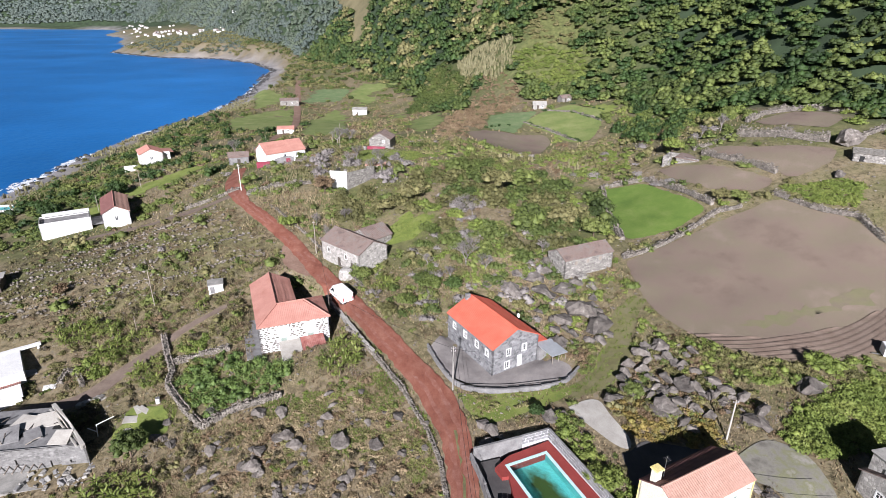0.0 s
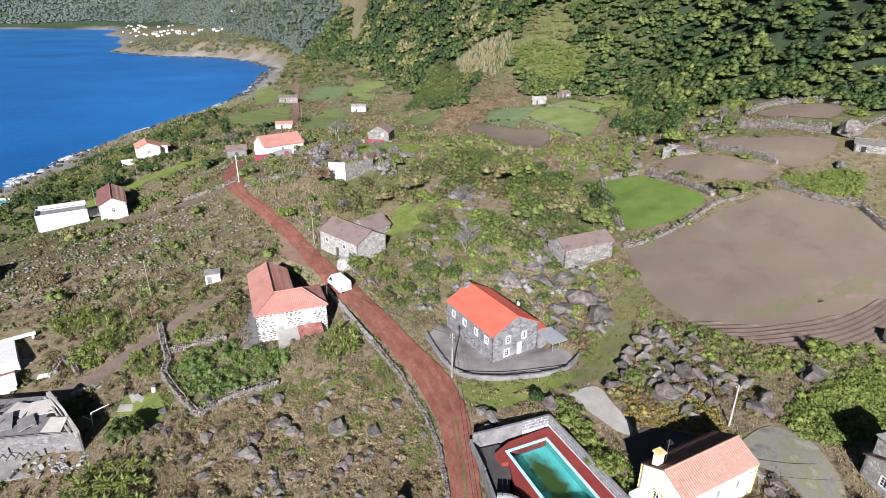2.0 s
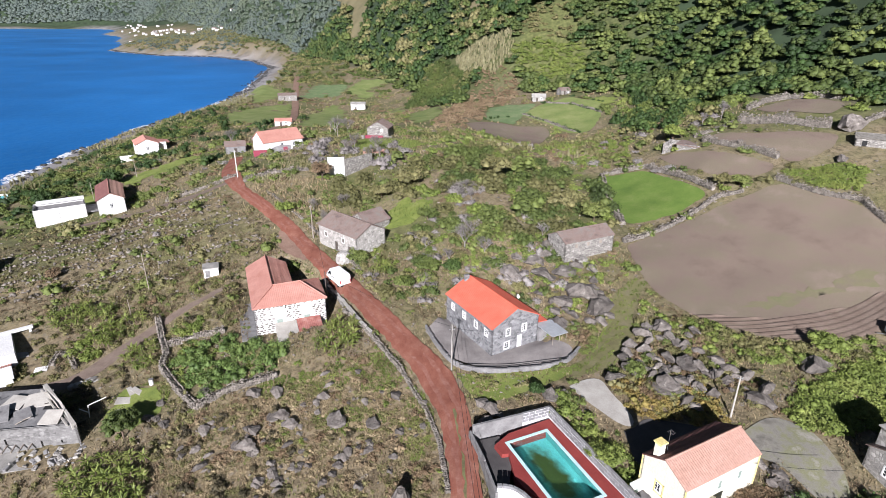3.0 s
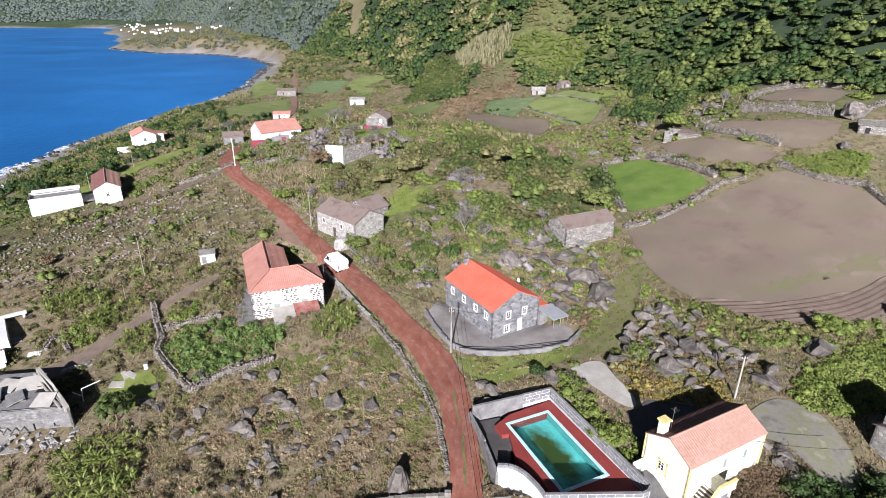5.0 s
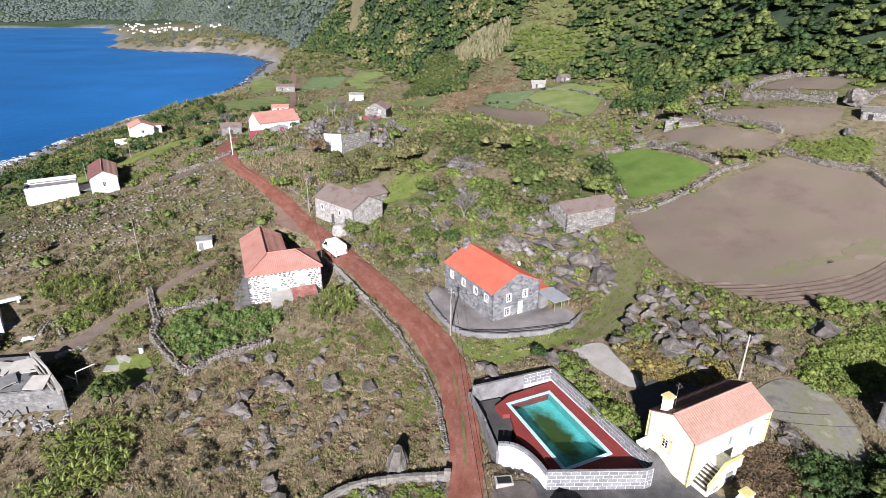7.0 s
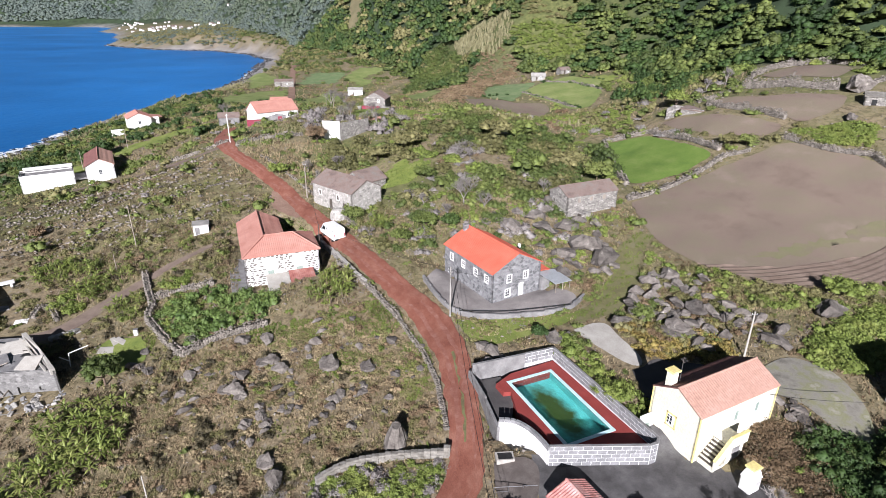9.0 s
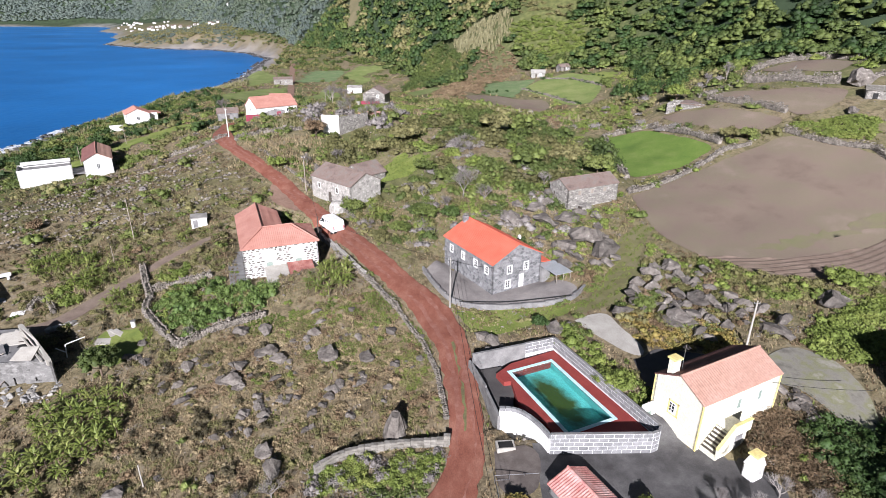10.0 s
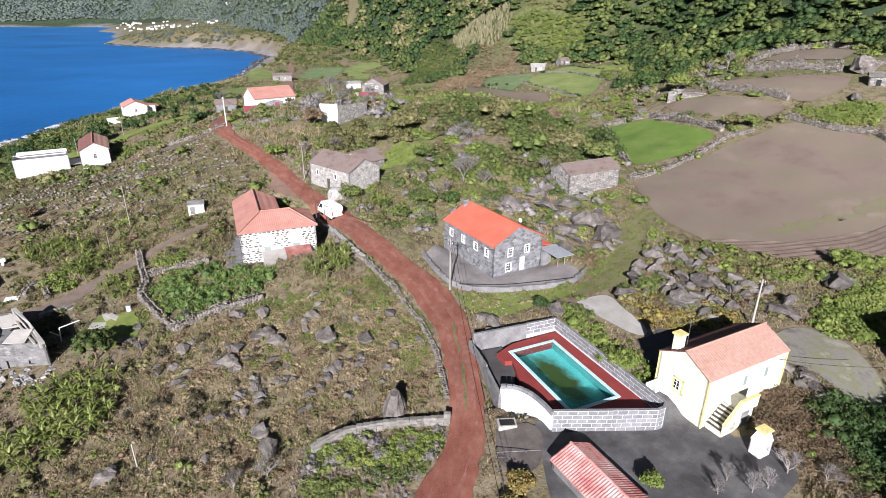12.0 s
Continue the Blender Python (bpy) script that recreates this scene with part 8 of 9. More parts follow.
tufts("green_grass", 7000, (-62, 70, 30, 110), (.2, .45), 6, .055, LEAF_LIGHT, "fresh green grass tufts", 88, lambda x, y: off_slope(x, y) & (waves(x, y, 22, 87) > .35), .9)
tufts("dry_grass", 9000, (-108, 92, 95, 205), (.3, .7), 6, .09, STRAW, "dry grass over the old terraces", 92, lambda x, y: off_slope(x, y) & bare_left(x, y) & ~((x > -14) & (y > 98) & (y < 150)), .9)
tufts("green_grass", 8000, (-108, 92, 95, 205), (.3, .6), 6, .09, LEAF_OLIVE, "olive grass over the old terraces", 86, lambda x, y: off_slope(x, y) & bare_left(x, y) & (waves(x, y, 25, 85) > -.3), .9)
tufts("dry_grass", 4000, (-130, 80, 195, 420), (.5, 1.0), 5, .2, STRAW, "distant dry grass between gardens", 84, lambda x, y: quiet(x, y) & off_plots(x, y), .9)
tufts("reeds", 700, (-46, -22, 132, 150), (.5, 1.0), 12, .07, REED, "pale cane clumps beside the junction", 94, lambda x, y: waves(x, y, 20, 95) > -.2, .35, .8)
tufts("reeds", 900, (-46, -24, 118, 134), (.4, .8), 10, .06, STRAW, "pale dry grass bank beside the road", 95, None, .4, .8)
tufts("reeds", 200, (-10, 45, 152, 172), (1.0, 2.0), 24, .1, REED, "tall pale reeds along a garden wall", 96, lambda x, y: waves(x, y, 22, 97) > .3, .3, .8)
tufts("reeds", 1500, (2, 42, 296, 402), (1.8, 3.4), 26, .22, REED, "bank of tall pale reeds on the slope", 97, within(REED_BANK), .6, 0)
rs = np.random.RandomState(98)
x, y = rs.uniform(-166, -104, 5200), rs.uniform(110, 430, 5200)
d = side_of(COAST, x, y)
keep = (d > 2.5) & (d < 40) & (waves(x, y, 40, 98) > -.1) & off_plots(x, y)
x, y = x[keep], y[keep]
joined("reeds", blades(np.stack([x, y, high_all(x, y)], 1), rs.uniform(.9, 2.2, len(x)), 16, .16, 98, .5), REED, "pale reeds on the coastal edge", "grass")


tufts("meadow_grass", 3200, (-28, 4, 84, 172), (.15, .4), 6, .06, LEAF_LIGHT, "fresh uneven grass on the garden lawns", 255, lambda x, y: (side_of(COAST, x, y) > 20) & (waves(x, y, 12, 256) > -.5), .9, 0)
x, y = np.random.RandomState(257).uniform(-28, 4, 9000), np.random.RandomState(258).uniform(84, 172, 9000)
keep = np.zeros(9000, bool)
for q, _ in LAWNS:
    keep |= inside(q, x, y)
x, y = x[keep], y[keep]
joined("lawn_weeds", blades(np.stack([x, y, high_all(x, y) + .12], 1), np.full(len(x), .35), 6, .06, 259, .9), LEAF_LIGHT, "uneven light-green grass on the small lawns", "grass")
GREENER = lambda x, y: ((np.hypot((x + 44.5) / 4.5, (y - 67) / 4) < 1) | (np.hypot((x + 20) / 7, (y - 66.5) / 2.2) < 1) | (np.hypot((x + 3) / 2.2, (y - 58) / 6) < 1) | (np.hypot((x + 9) / 4, (y - 68) / 4) < 1) | (np.hypot((x + 12) / 5, (y - 59.5) / 2) < 1)) & (waves(x, y, 3, 261) > -.6)
tufts("green_grass", 30000, (-50, 0, 48, 74), (.12, .35), 7, .06, LEAF_LIGHT, "bright green grass patches in the field", 262, GREENER, 1.4)
tufts("dry_grass", 16000, (-40, 1, 34, 73), (.15, .42), 7, .035, STRAW, "pale dry grass drifts in the field", 263, lambda x, y: inside(FIELD, x, y) & (waves(x, y, 11, 264) > .05), 2.0)

rs = np.random.RandomState(292)
x, y = rs.uniform(17, 38, 9000), rs.uniform(60, 93, 9000)
keep = inside(GRASS_LANE, x, y) & (waves(x, y, 2.5, 293) > .0)
x, y = x[keep], y[keep]
joined("green_grass", blades(np.stack([x, y, high_all(x, y) + .1], 1), rs.uniform(.1, .3, len(x)), 6, .05, 294, 1.2), LEAF_LIGHT, "light-green grass along the side lane", "grass")

# ---- woods on the mountainside ----
def open_bank(x, y):
    """Parts of the flank without trees: bare rock, reeds, bracken and heath."""
    hit = np.hypot((x - 54) / 14, (y - 312) / 18) < 1
    for q in (CLIFF_FACE, RAVINE, REED_BANK, RED_BANK, YELLOW_BANK, GREEN_HILL):
        hit |= inside(q, x, y)
    return hit


def wood(name, y0, y1, gap, depth, size, lobes, count, leaf, kinds, seed, tall=1.0, start=2.0, heart=1.25):
    """Trees all over the mountain's flank between two places of its foot, each crown a few lobes of leaves; kinds are mixed in drifts."""
    rs = np.random.RandomState(seed)
    foot = np.array([p for p in FOOT if y0 <= p[1] <= y1], float)
    x0, x1 = foot[:, 0].min() - 30, foot[:, 0].max() + depth
    n = int((x1 - x0) * (y1 - y0) / gap ** 2)
    x, y = rs.uniform(x0, x1, n), rs.uniform(y0, y1, n)
    keep = in_valley(x, y, 10)
    x, y, n = x[keep], y[keep], int(keep.sum())
    u = side_of(FOOT, x, y)
    keep = in_valley(x, y, 10) & (u > start) & (u < depth * rs.uniform(.8, 1.1, n)) & clear_of(x, y, 2.0) & off_plots(x, y) & ~open_bank(x, y)
    x, y, u = x[keep], y[keep], u[keep]
    tone = waves(x, y, gap * 12, seed + 1) + .5 * waves(x, y, gap * 4, seed + 2) + rs.normal(0, .35, len(x))
    z, r = high_all(x, y), rs.uniform(*size, len(x))
    h = r * tall * rs.uniform(.8, 1.35, len(x))
    for lo, hi, mat, label in kinds:
        m = (tone > lo) & (tone <= hi)
        c, q = clumps(np.stack([x, y, z + h * .45], 1)[m], np.stack([r, r, h], 1)[m], lobes, seed + 5, .46) if lobes > 1 else (np.stack([x, y, z + h * .3], 1)[m], np.stack([r, r, h], 1)[m])
        joined(name, leaf_cloud(c, q, count, leaf, seed + 7, heart=heart), mat, label, "woodland")


wood("wood", 60, 330, 2.75, 92, (2.0, 3.8), 7, 11, .42, ((-9, -.3, LEAF_DARK, "dark evergreen trees on the slope"), (-.3, .75, LEAF_FOREST, "dense evergreen wood on the slope"), (.75, 9, LEAF, "lighter green trees in the wood")), 201, .75)
wood("wood", 325, 690, 4.4, 110, (3.0, 5.4), 5, 7, .75, ((-9, -.2, LEAF_DARK, "dark trees on the mountainside"), (-.2, .7, LEAF_FOREST, "wooded mountainside"), (.7, 9, LEAF_OLIVE, "olive heath on the mountainside")), 211)
wood("wood", 690, 1300, 6.0, 125, (3.6, 6.2), 4, 7, 1.0, ((-9, .0, LEAF_HAZE_DARK, "far dark wooded mountainside"), (.0, 9, LEAF_HAZE, "far green wooded mountainside")), 221, heart=1.2)
wood("wood", 1300, 2500, 9.5, 175, (7, 12), 2, 6, 2.0, ((-9, .0, LEAF_HAZE_DARK, "distant dark mountainside across the bay"), (.0, 9, LEAF_HAZE, "distant green mountainside across the bay")), 231, .8, heart=1.25)
edge = lambda lo, hi, seed, level: lambda x, y: (side_of(FOOT, x, y) > lo) & (side_of(FOOT, x, y) < hi) & (waves(x, y, 16, seed) > level)
cover("scrub", 900, (66, 175, 60, 250), (1.2, 2.8), 5, 34, .3, LEAF_LIGHT, "sunlit yellow-green bushes at the wood's edge", 251, edge(-12, 12, 252, -.1), .8)
cover("scrub", 700, (66, 175, 60, 250), (1.2, 3.0), 5, 34, .3, LEAF, "green bushes at the wood's edge", 253, edge(-14, 8, 254, -.1), .85)
rs = np.random.RandomState(241)
x, y = rs.uniform(-2450, -1150, 6000), rs.uniform(2380, 2720, 6000)
keep = (side_of(FOOT, x, y) > 0) & (side_of(FOOT, x, y) < 200)
x, y = x[keep], y[keep]
r = rs.uniform(9, 15, len(x))
joined("wood", leaf_cloud(np.stack([x, y, high_all(x, y) + 2], 1), np.stack([r, r, r * .8], 1), 5, 4.5, 242), LEAF_HAZE_DARK, "distant wooded headland across the bay", "woodland")


def shore_scrub(n, area, size, count, leaf, material, label, seed, coast, level):
    rs = np.random.RandomState(seed)
    x, y = rs.uniform(area[0], area[1], n), rs.uniform(area[2], area[3], n)
    keep = (side_of(COAST, x, y) > coast) & (side_of(FOOT, x, y) < 12) & (waves(x, y, 60, seed) > level) & clear_of(x, y, 1.0) & off_plots(x, y)
    x, y = x[keep], y[keep]
    r = rs.uniform(*size, len(x))
    c, q = clumps(np.stack([x, y, high_all(x, y)], 1), np.stack([r, r, r * .65], 1), 3, seed)
    joined("scrub", leaf_cloud(c, q, count, leaf, seed), material, label, "shrubs")


shore_scrub(2600, (-330, -10, 440, 960), (2.0, 4.4), 16, 1.0, LEAF_OLIVE, "olive scrub on the far coastal slope", 221, 24, -.5)
shore_scrub(3200, (-330, -10, 400, 960), (2.2, 5.0), 16, 1.0, LEAF_FOREST, "green scrub on the far coastal slope", 223, 27, -.2)
shore_scrub(4400, (-640, -300, 830, 1180), (2.2, 5.0), 8, 1.3, LEAF_OLIVE, "scrub on the far headland", 225, 20, -.5)
shore_scrub(3400, (-640, -300, 830, 1180), (2.2, 5.0), 8, 1.3, LEAF_HAZE_DARK, "green scrub on the far headland", 227, 18, -.2)


# ---- single plants ----
def leaf_strip(length, width, droop, seed):
    """One arching banana leaf with a folded midrib."""
    bm = bmesh.new()
    rows = []
    for k in range(6):
        u = k / 5
        w = width * math.sin(math.pi * min(u * .9 + .08, 1)) * (1 if k < 5 else .15)
        x, z = length * (u - .12 * u * u), length * (.55 * u - droop * u * u)
        rows.append([bm.verts.new((x, s * w, z - abs(s) * w * .25)) for s in (-1, 0, 1)])
    for a, b in zip(rows, rows[1:]):
        for i in (0, 1):
            bm.faces.new((a[i], a[i + 1], b[i + 1], b[i]))
    return bm


def banana_master():
    ob = thing("banana_plant", pose(0, 0, 0), "banana plant with broad arching green leaves", "banana plant", "banana plants")
    part("stem", rod(bmesh.new(), (0, 0, -.3), (.05, 0, 1.5), .13, .08, 7), BROWN_BARK, ob)
    rng = random.Random(8)
    for k in range(15):
        part("leaf", in_place(leaf_strip(rng.uniform(1.0, 1.9), rng.uniform(.1, .17), rng.uniform(.5, 1.1), k), pose(.05, 0, rng.uniform(.8, 1.3), 0, rng.uniform(-55, -5), k * 137.5)), BANANA, ob)
    return ob


def plot(poly, gap, seed, skip=.15):
    p, rng = np.array(poly), random.Random(seed)
    out = []
    for x in np.arange(p[:, 0].min(), p[:, 0].max(), gap):
        for y in np.arange(p[:, 1].min(), p[:, 1].max(), gap):
            a, b = x + rng.uniform(-.5, .5) * gap, y + rng.uniform(-.5, .5) * gap
            if rng.random() > skip and inside(poly, np.array([a]), np.array([b]))[0] and clear_of(np.array([a]), np.array([b]), .5)[0]:
                out.append((a, b))
    return out


first, rng = banana_master(), random.Random(77)
GROVES = [[(-46, 57), (-38, 56.5), (-35.5, 50), (-37, 43), (-46, 41), (-47, 50)], [(-70.2, 86.4), (-66.8, 90.3), (-59.6, 89.7), (-58.3, 87.7), (-62.3, 84), (-65.5, 83.7)], [(-60.5, 84), (-54, 89), (-51.6, 85.8), (-55.4, 79.4), (-58.6, 79.9)],
          [(-52.4, 77.3), (-48.4, 81.8), (-46.4, 79), (-45.9, 73), (-50.6, 75.5)], [(-19.2, 79.2), (-13.6, 78.6), (-12.6, 74), (-15, 71), (-19.5, 73)], [(-14.5, 95), (-10, 92.5), (-9, 96), (-13, 98)], [(-64, 118), (-61, 119), (-61, 115.6), (-64, 115.6)], [(-47, 95), (-44, 95), (-44, 91.6), (-47, 91.8)], [(-36, 121), (-32, 123), (-34, 119)]]
spots_b = [s for k, g_ in enumerate(GROVES) for s in plot(g_, 1.25, k + 5, .06)]
first.matrix_world = pose(*spots_b[0], high(*spots_b[0]))
for x, y in spots_b[1:300]:
    s = rng.uniform(.6, 1.05)
    ob = copy_thing(first, pose(x, y, high(x, y), rng.uniform(-6, 6), rng.uniform(-6, 6), rng.uniform(0, 360)))
    ob.matrix_basis = ob.matrix_basis @ Matrix.Scale(s, 4)


def bare_tree(x, y, height, spread, seed, label, levels=5, mat=TWIG):
    """A leafless, many-twigged tree."""
    rng = random.Random(seed)
    ob = thing("bare_tree", pose(x, y, high(x, y)), label, "tree", "bare trees")
    trunk, twigs = bmesh.new(), bmesh.new()

    def grow(p, d, length, r, level):
        q = p + d * length
        rod(trunk if level < 2 else twigs, p, q, r, r * .7, 5 if level < 2 else 3)
        if level == levels:
            for _ in range(4):
                e = (d + Vector((rng.uniform(-1, 1), rng.uniform(-1, 1), rng.uniform(-.2, .7)))).normalized()
                rod(twigs, q, q + e * height * rng.uniform(.05, .11), height * .0022, height * .001, 3)
        if level < levels:
            for _ in range(3 if level else 5):
                e = (d + Vector((rng.uniform(-1, 1) * spread, rng.uniform(-1, 1) * spread, rng.uniform(-.15, .55)))).normalized()
                grow(q, e, length * rng.uniform(.62, .85), r * .62, level + 1)
    grow(Vector((0, 0, -.3)), Vector((0, 0, 1)), height * .24, height * .025, 0)
    part("trunk", trunk, BARK, ob)
    part("crown", twigs, mat, ob, "fine leafless twigs")
    return ob


GREY = "leafless grey tree with a dome of fine twigs"
for k, (x, y, h, s) in enumerate(((4.5, 99.5, 6.5, .95), (8.2, 97.5, 5.0, .9), (1.5, 95.5, 4.0, .9), (-15.5, 39.5, 3.6, .9), (-18.2, 38.2, 3.0, 1.0), (-25.5, 114.5, 4.5, .9), (-22.5, 121.5, 5.0, .95), (-29, 120, 4.2, .9), (-18, 152.5, 7, .9), (-25, 158, 6, .9), (-36, 188, 8, .9),
                               (-33, 195, 7, .9), (20, 103, 4.5, .9), (29.5, 36.2, 3.2, 1.0), (32, 35, 3.0, 1.0), (27, 34.6, 2.8, 1.0), (-60, 178, 6, .9), (-72, 190, 7, .9), (78, 158, 6, .9), (72, 156, 5, .9), (6, 104, 4.5, .9), (-3, 101, 4, .9), (-9.5, 130, 4.5, .9), (3.5, 119, 4.5, 1.0), (6.5, 118, 4.0, 1.0), (-34, 66, 2.5, .9), (5.5, 122, 4.5, 1.0), (-19.5, 147.5, 5.5, .9), (-16.5, 146, 5.0, .95), (-26, 151, 6, .9), (5.6, 34.2, 1.6, 1.0), (6.2, 32.6, 1.5, 1.0), (24, 35.4, 2.6, 1.0), (25.5, 34.2, 2.8, 1.0), (22.6, 34, 2.4, 1.0))):
    bare_tree(x, y, h, s, k + 1, GREY, 4)


def leafy_tree(x, y, height, r, mat, seed, label, leaf=.26, count=420, bark=BROWN_BARK):
    """A tree with a tapered trunk, limbs and a crown of leaf clumps."""
    rng = random.Random(seed)
    ob = thing("tree", pose(x, y, high(x, y)), label, "tree", "leafy trees")
    bm, tips = bmesh.new(), []
    rod(bm, (0, 0, -.4), (0, 0, height * .45), height * .035, height * .022, 7)
    for k in range(7):
        a, b = k * .9 + rng.uniform(-.3, .3), rng.uniform(.35, .75)
        tip = Vector((math.cos(a) * r * b, math.sin(a) * r * b, height * rng.uniform(.45, .85)))
        rod(bm, (0, 0, height * rng.uniform(.2, .42)), tip, height * .014, height * .006, 5)
        tips.append(tip)
    part("trunk", bm, bark, ob)
    c, q = clumps(np.array([(0, 0, height * .55)]), np.array([(r, r, height * .45)]), 34, seed, .3)
    joined("crown", leaf_cloud(np.r_[c, np.array([tuple(t) for t in tips])], np.r_[q, np.full((len(tips), 3), r * .35)], count // 60, leaf, seed, True), mat, "", "", "", ob)
    return ob


TREES = [(-43.4, 60.6, 4.6, 2.7, LEAF_FOREST, "rounded dark green tree beside the ruin"), (56.5, 70.0, 3.4, 2.6, LEAF_LIGHT, "bright green bush above a grey boulder"), (27.2, 65.4, 2.2, 1.7, LEAF, "round green bush among the boulders"), (12.9, 61.8, 1.9, 1.1, LEAF_DARK, "small dark conifer bush beside the lane"),
         (-35.4, 119.5, 2.6, 2.4, LEAF_LIGHT, "broad green bush beside the road"), (-29.5, 133.5, 4.5, 2.8, LEAF_BROWN, "brown-leaved tree beside the junction"), (-97.8, 160.5, 5.0, 3.6, LEAF_DARK, "dark green tree near the white house"), (-100.8, 156.5, 4.0, 3.0, LEAF_DARK, "dark green tree near the lawn"), (-110, 147, 4.5, 3.4, LEAF_DARK, "dark green tree above the shore"),
         (-115, 152, 4.0, 3.2, LEAF_DARK, "dark green tree above the shore"), (-94, 150, 3.8, 2.6, LEAF_DARK, "dark green tree behind the garage"), (-118, 170, 3.5, 3.0, LEAF, "green bush above the shore"), (-16, 98.5, 2.4, 2.2, LEAF, "green bush beside the old house"), (-2.5, 93.0, 2.6, 2.2, LEAF, "green bush behind the stone house"), (2.0, 92.5, 2.4, 2.0, LEAF_DARK, "dark bush behind the stone house"), (-6.5, 88.5, 2.2, 2.0, LEAF, "green bush beside the road"), (-10, 86.5, 1.8, 1.8, LEAF_OLIVE, "olive bush beside the road"),
         (17.4, 34.6, 1.7, .9, LEAF_LIGHT, "small light-green courtyard shrub"), (6.9, 35.2, 1.3, 1.3, YELLOW_LEAF, "rusty orange shrub beside the shed"), (6.0, 33.4, 1.2, 1.2, YELLOW_LEAF, "rusty orange shrub beside the shed"), (18.4, 51.4, 2.2, 1.5, LEAF_LIGHT, "leafy bush behind the pool wall"), (19.3, 49.6, 2.2, 1.6, LEAF_LIGHT, "leafy bush behind the pool wall"), (47.5, 38, 3.5, 2.6, LEAF_DARK, "dark garden tree beside the grey house"), (42.5, 39, 3.0, 2.4, LEAF, "green garden tree beside the grey house"), (39.5, 35.5, 3.2, 2.5, LEAF_DARK, "dark garden tree below the apron"),
         (63, 121, 3.0, 2.4, LEAF_OLIVE, "olive bush on the terrace edge"), (66, 119.5, 2.6, 2.2, LEAF, "green bush on the terrace edge"), (62, 150, 5.0, 3.2, LEAF_LIGHT, "light-green tree behind the green field"), (-77, 100, 1.8, 1.6, LEAF_BROWN, "brown bush on the stony slope"), (-14, 124, 3.6, 3.2, LEAF_OLIVE, "broad olive bush behind the old house"), (-8, 128, 4.2, 4.0, LEAF_OLIVE, "broad olive bush on the knoll"), (-3, 112, 2.6, 2.4, LEAF, "green bush on the knoll"), (13, 133, 5.0, 4.6, LEAF_OLIVE, "broad dark bush on the knoll"), (20, 137, 5.0, 4.4, LEAF, "broad green bush on the knoll"), (27, 118, 4.5, 4.2, LEAF_OLIVE, "broad olive bush behind the barn"), (33, 114, 4.0, 3.6, LEAF, "broad green bush behind the barn"), (18, 112, 4.5, 4.2, LEAF, "broad green bush behind the barn")]
for k, (x, y, h, r, mat, label) in enumerate(TREES):
    leafy_tree(x, y, h, r, mat, 300 + k, label, .17 if y < 75 else .3, 2200 if y < 75 else 1700)

# ---- village across the bay, surf and small things ----
far_home = thing("village_house", pose(0, 0, 0), "tiny far white village house with a low pitched roof", "house", "village houses")
part("wall", box(-4, 4, -3, 3, -3, 4.4), WHITE, far_home)
part("roof", slab([(-4.3, -3.3, 4.4), (4.3, -3.3, 4.4), (4.3, 0, 5.9), (-4.3, 0, 5.9)], .3), OLD_TILES, far_home)
part("roof", slab([(-4.3, 0, 5.9), (4.3, 0, 5.9), (4.3, 3.3, 4.4), (-4.3, 3.3, 4.4)], .3), OLD_TILES, far_home)
for x in (-2, 2):
    part("window", box(x - .6, x + .6, -3.06, -3, 1.2, 2.8), GLASS, far_home)
rng = random.Random(5)
homes = []
HAMLET = [(-1217, 2161), (-962, 1786), (-1216, 2294), (-938, 1798), (-1158, 2258), (-1232, 2433), (-866, 1670), (-700, 1406), (-643, 1315), (-679, 1412), (-590, 1244), (-692, 1488), (-848, 1810), (-588, 1283), (-609, 1352), (-535, 1238), (-525, 1244), (-422, 1077), (-396, 1047)]
for k in range(400):
    a, b = HAMLET[k % len(HAMLET)]
    x, y = a + rng.gauss(0, 16), b + rng.gauss(0, 26)
    if len(homes) < 64 and side_of(COAST, np.array([x]), np.array([y]))[0] > 14 and all(abs(x - c) + abs(y - d) > 12 for c, d in homes):
        homes.append((x, y))
for k, (x, y) in enumerate(homes):
    m_ = pose(x, y, high(x, y) + 1.0, 0, 0, rng.uniform(-40, 40)) @ Matrix.Scale(rng.uniform(.6, 1.0), 4)
    if k:
        copy_thing(far_home, m_)
    else:
        far_home.matrix_world = m_

pieces, rng = [], np.random.RandomState(17)
line = along(COAST[3:18], 1.6)
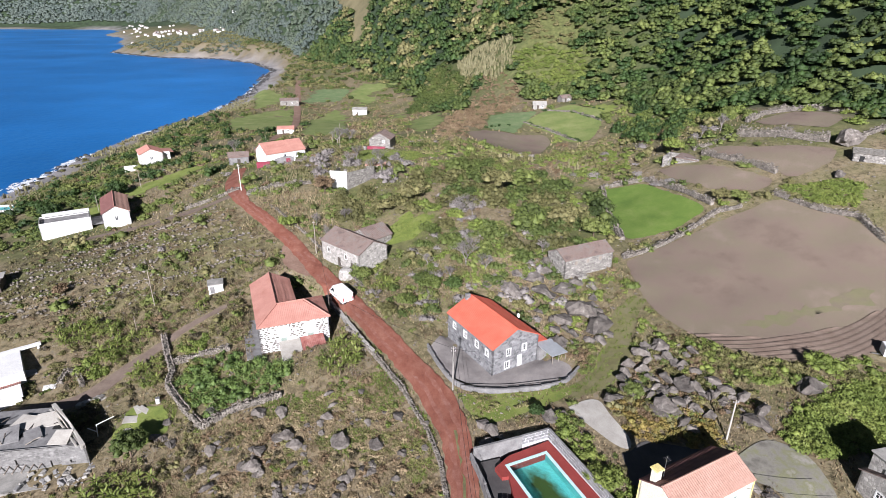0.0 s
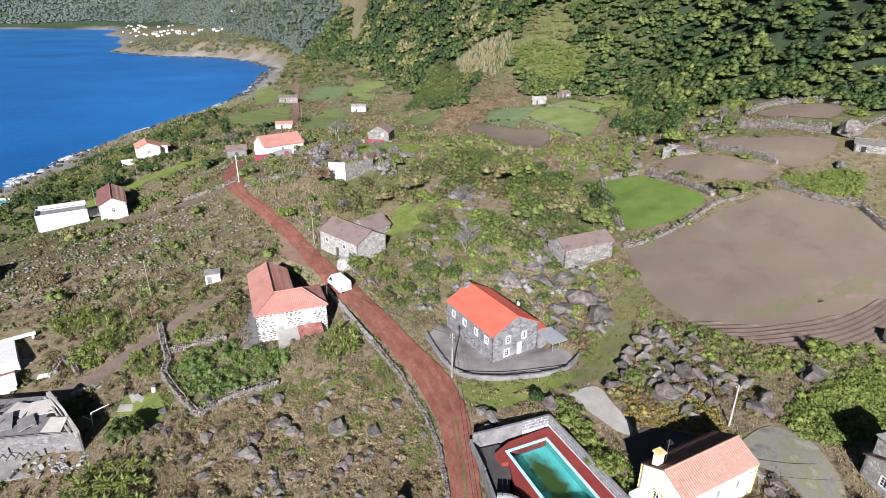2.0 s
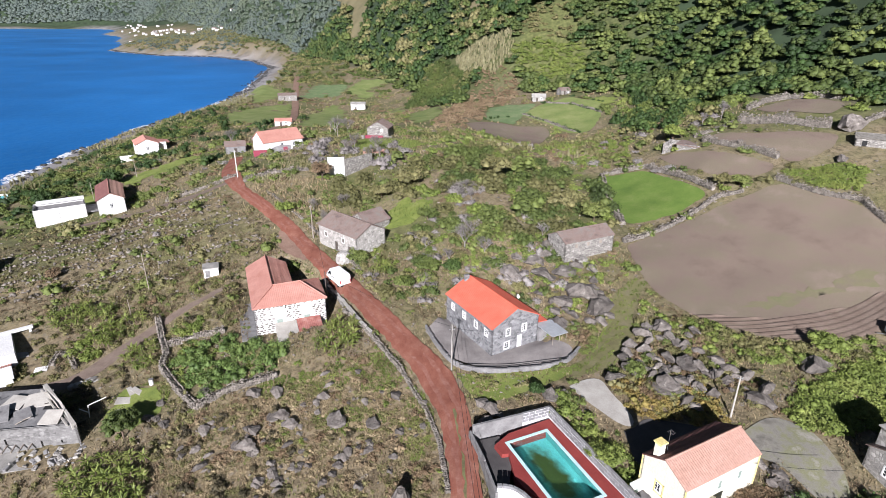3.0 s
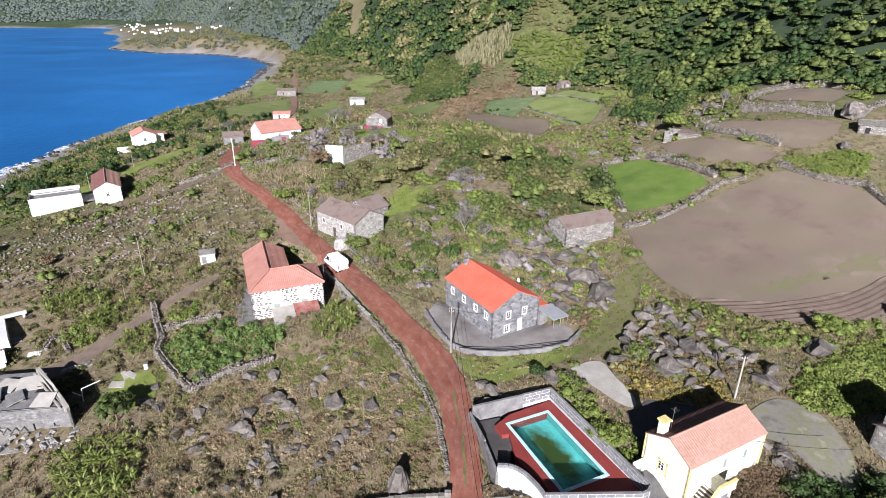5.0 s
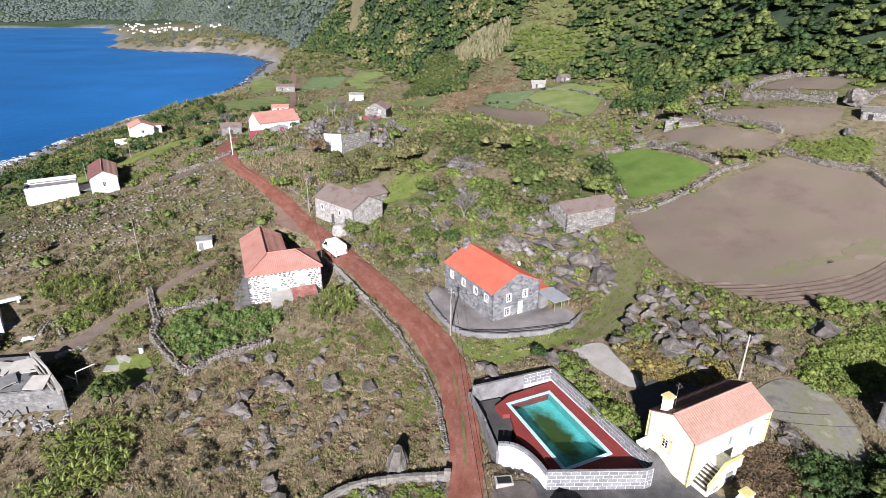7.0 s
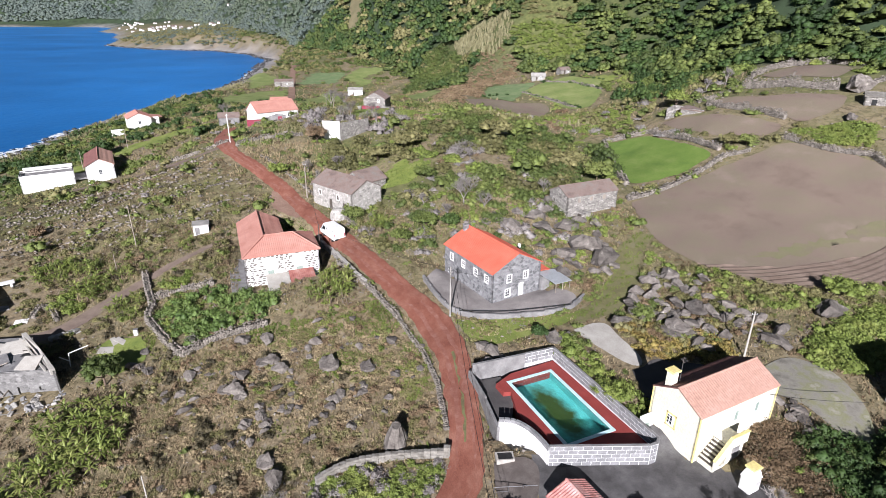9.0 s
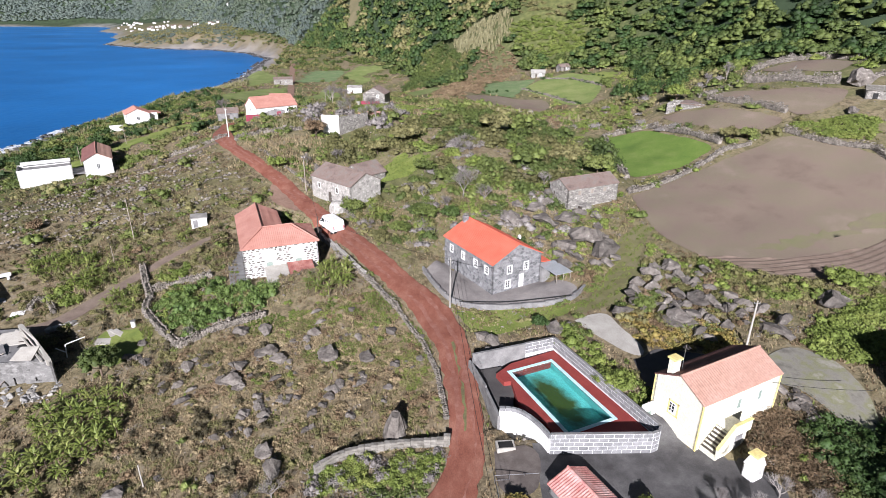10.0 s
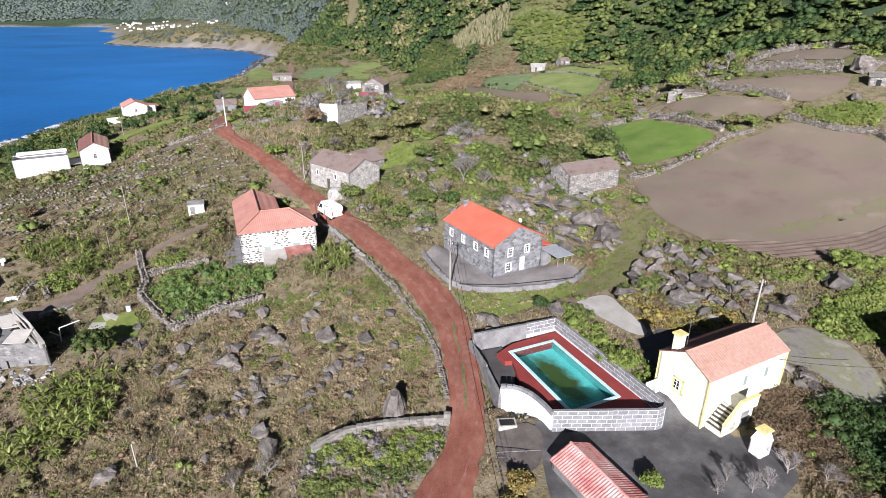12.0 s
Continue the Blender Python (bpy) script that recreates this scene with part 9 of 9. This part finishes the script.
for k in range(len(line) - 1):
    d = line[k + 1] - line[k]
    n = np.array([-d[1], d[0]]) / np.hypot(*d)
    x, y = line[k]
    amount = np.interp(y, [100, 190, 240, 300, 400, 450, 520, 640, 720, 900, 990, 1100], [1, 1, .35, .2, .45, .6, .5, .4, .12, .2, .5, .1]) * (.6 + .4 * math.sin(k * .21) * math.sin(k * .083 + 2))
    amount *= float(np.clip(.5 + .9 * waves(np.array([x]), np.array([y]), 30 + y * .08, 18)[0], .05, 1.3))
    for _ in range(int((26 if y < 330 else 14) * amount)):
        p = line[k] + n * (rng.uniform(-1.5, 1.0) + abs(rng.normal(0, 1)) * 5 * amount) + d * rng.uniform(-1, 1)
        big_ = 1 + y / 500
        a, w, h = math.atan2(d[1], d[0]) + rng.normal(0, .35), rng.uniform(.3, 1.3) * big_, rng.uniform(.12, .4) * big_
        ring = np.array([(math.cos(t) * w * rng.uniform(.5, 1.3), math.sin(t) * h * rng.uniform(.5, 1.5)) for t in np.arange(8) * .785])
        v = np.c_[p[0] + ring[:, 0] * math.cos(a) - ring[:, 1] * math.sin(a), p[1] + ring[:, 0] * math.sin(a) + ring[:, 1] * math.cos(a), np.full(8, .06 + rng.uniform(0, .05))]
        pieces.append((v, np.array([[0, 1, 2, 3], [0, 3, 4, 7], [4, 5, 6, 7]])))
joined("surf", pieces, FOAM, "white broken surf along the shore", "surf")
pieces = []
for k in range(1300):
    i = rng.randint(0, len(line) - 1)
    if line[i][1] < 1150:
        p = line[i] + rng.normal(0, 3.0, 2) + np.array([3.0, 0])
        s = rng.uniform(.5, 2.2) * (1 + line[i][1] / 800)
        v, f = PEBBLES[rng.randint(8)]
        pieces.append((turned(v, s * 1.3, s, s * .8, rng.uniform(0, 6), .2, (p[0], p[1], .3)), f))
joined("shore_rocks", pieces, surface("wet_black_rock", [(.03, .03, .032), (.08, .078, .075)], 1.0, .7, .5, .3, "island", .4), "black wet rocks along the waterline", "rocks")

for k, (x, y, w, d, a) in enumerate(((-46.4, 67.4, 2.9, 1.5, 10), (-45.6, 69.2, 2.6, .9, -30), (-46.8, 69.4, 2.2, .7, -50), (-46.2, 65.3, 1.3, .8, 10))):
    ob = part("sheet", in_place(box(-w / 2, w / 2, -d / 2, d / 2, 0, .09, .02), pose(0, 0, 0, 4, 3, 0)), PALE_CONCRETE)
    ob.matrix_world = pose(x, y, high(x, y) + .12, 0, 0, a)
    tagged(ob, "pale discarded cement sheet lying on grass", "sheet", "discarded sheets")
barrel = thing("barrel", pose(-44.1, 70.6, high(-44.1, 70.6)), "white plastic barrel beside a stone wall", "barrel")
part("body", rod(bmesh.new(), (0, 0, 0), (0, 0, .9), .35, .33, 14), WHITE, barrel)
part("lid", rod(bmesh.new(), (0, 0, .9), (0, 0, .95), .36, .36, 14), RENDER_GREY, barrel)
chair = thing("pallet", pose(-63.6, 74.2, high(-63.6, 74.2), 0, 0, 25), "white slatted pallet leaning in the yard", "pallet")
for k in range(5):
    part("slat", box(-.9, .9, k * .3, k * .3 + .16, .25, .3), WHITE, chair)
for x in (-.8, 0, .7):
    part("bearer", box(x, x + .1, 0, 1.36, 0, .25), WHITE, chair)
hose = bpy.data.curves.new("cable", "CURVE")
hose.dimensions, hose.bevel_depth = "3D", .05
sp = hose.splines.new("POLY")
q = along([(2.8, 67.9), (9, 67.4), (18.4, 68.7)], 1.0)
sp.points.add(len(q) - 1)
for k, p in enumerate(q):
    sp.points[k].co = (p[0], p[1], high(*p) + .95, 1)
hose.materials.append(BLACK)
tagged(new("handrail", hose), "black pipe along the forecourt wall", "rail")
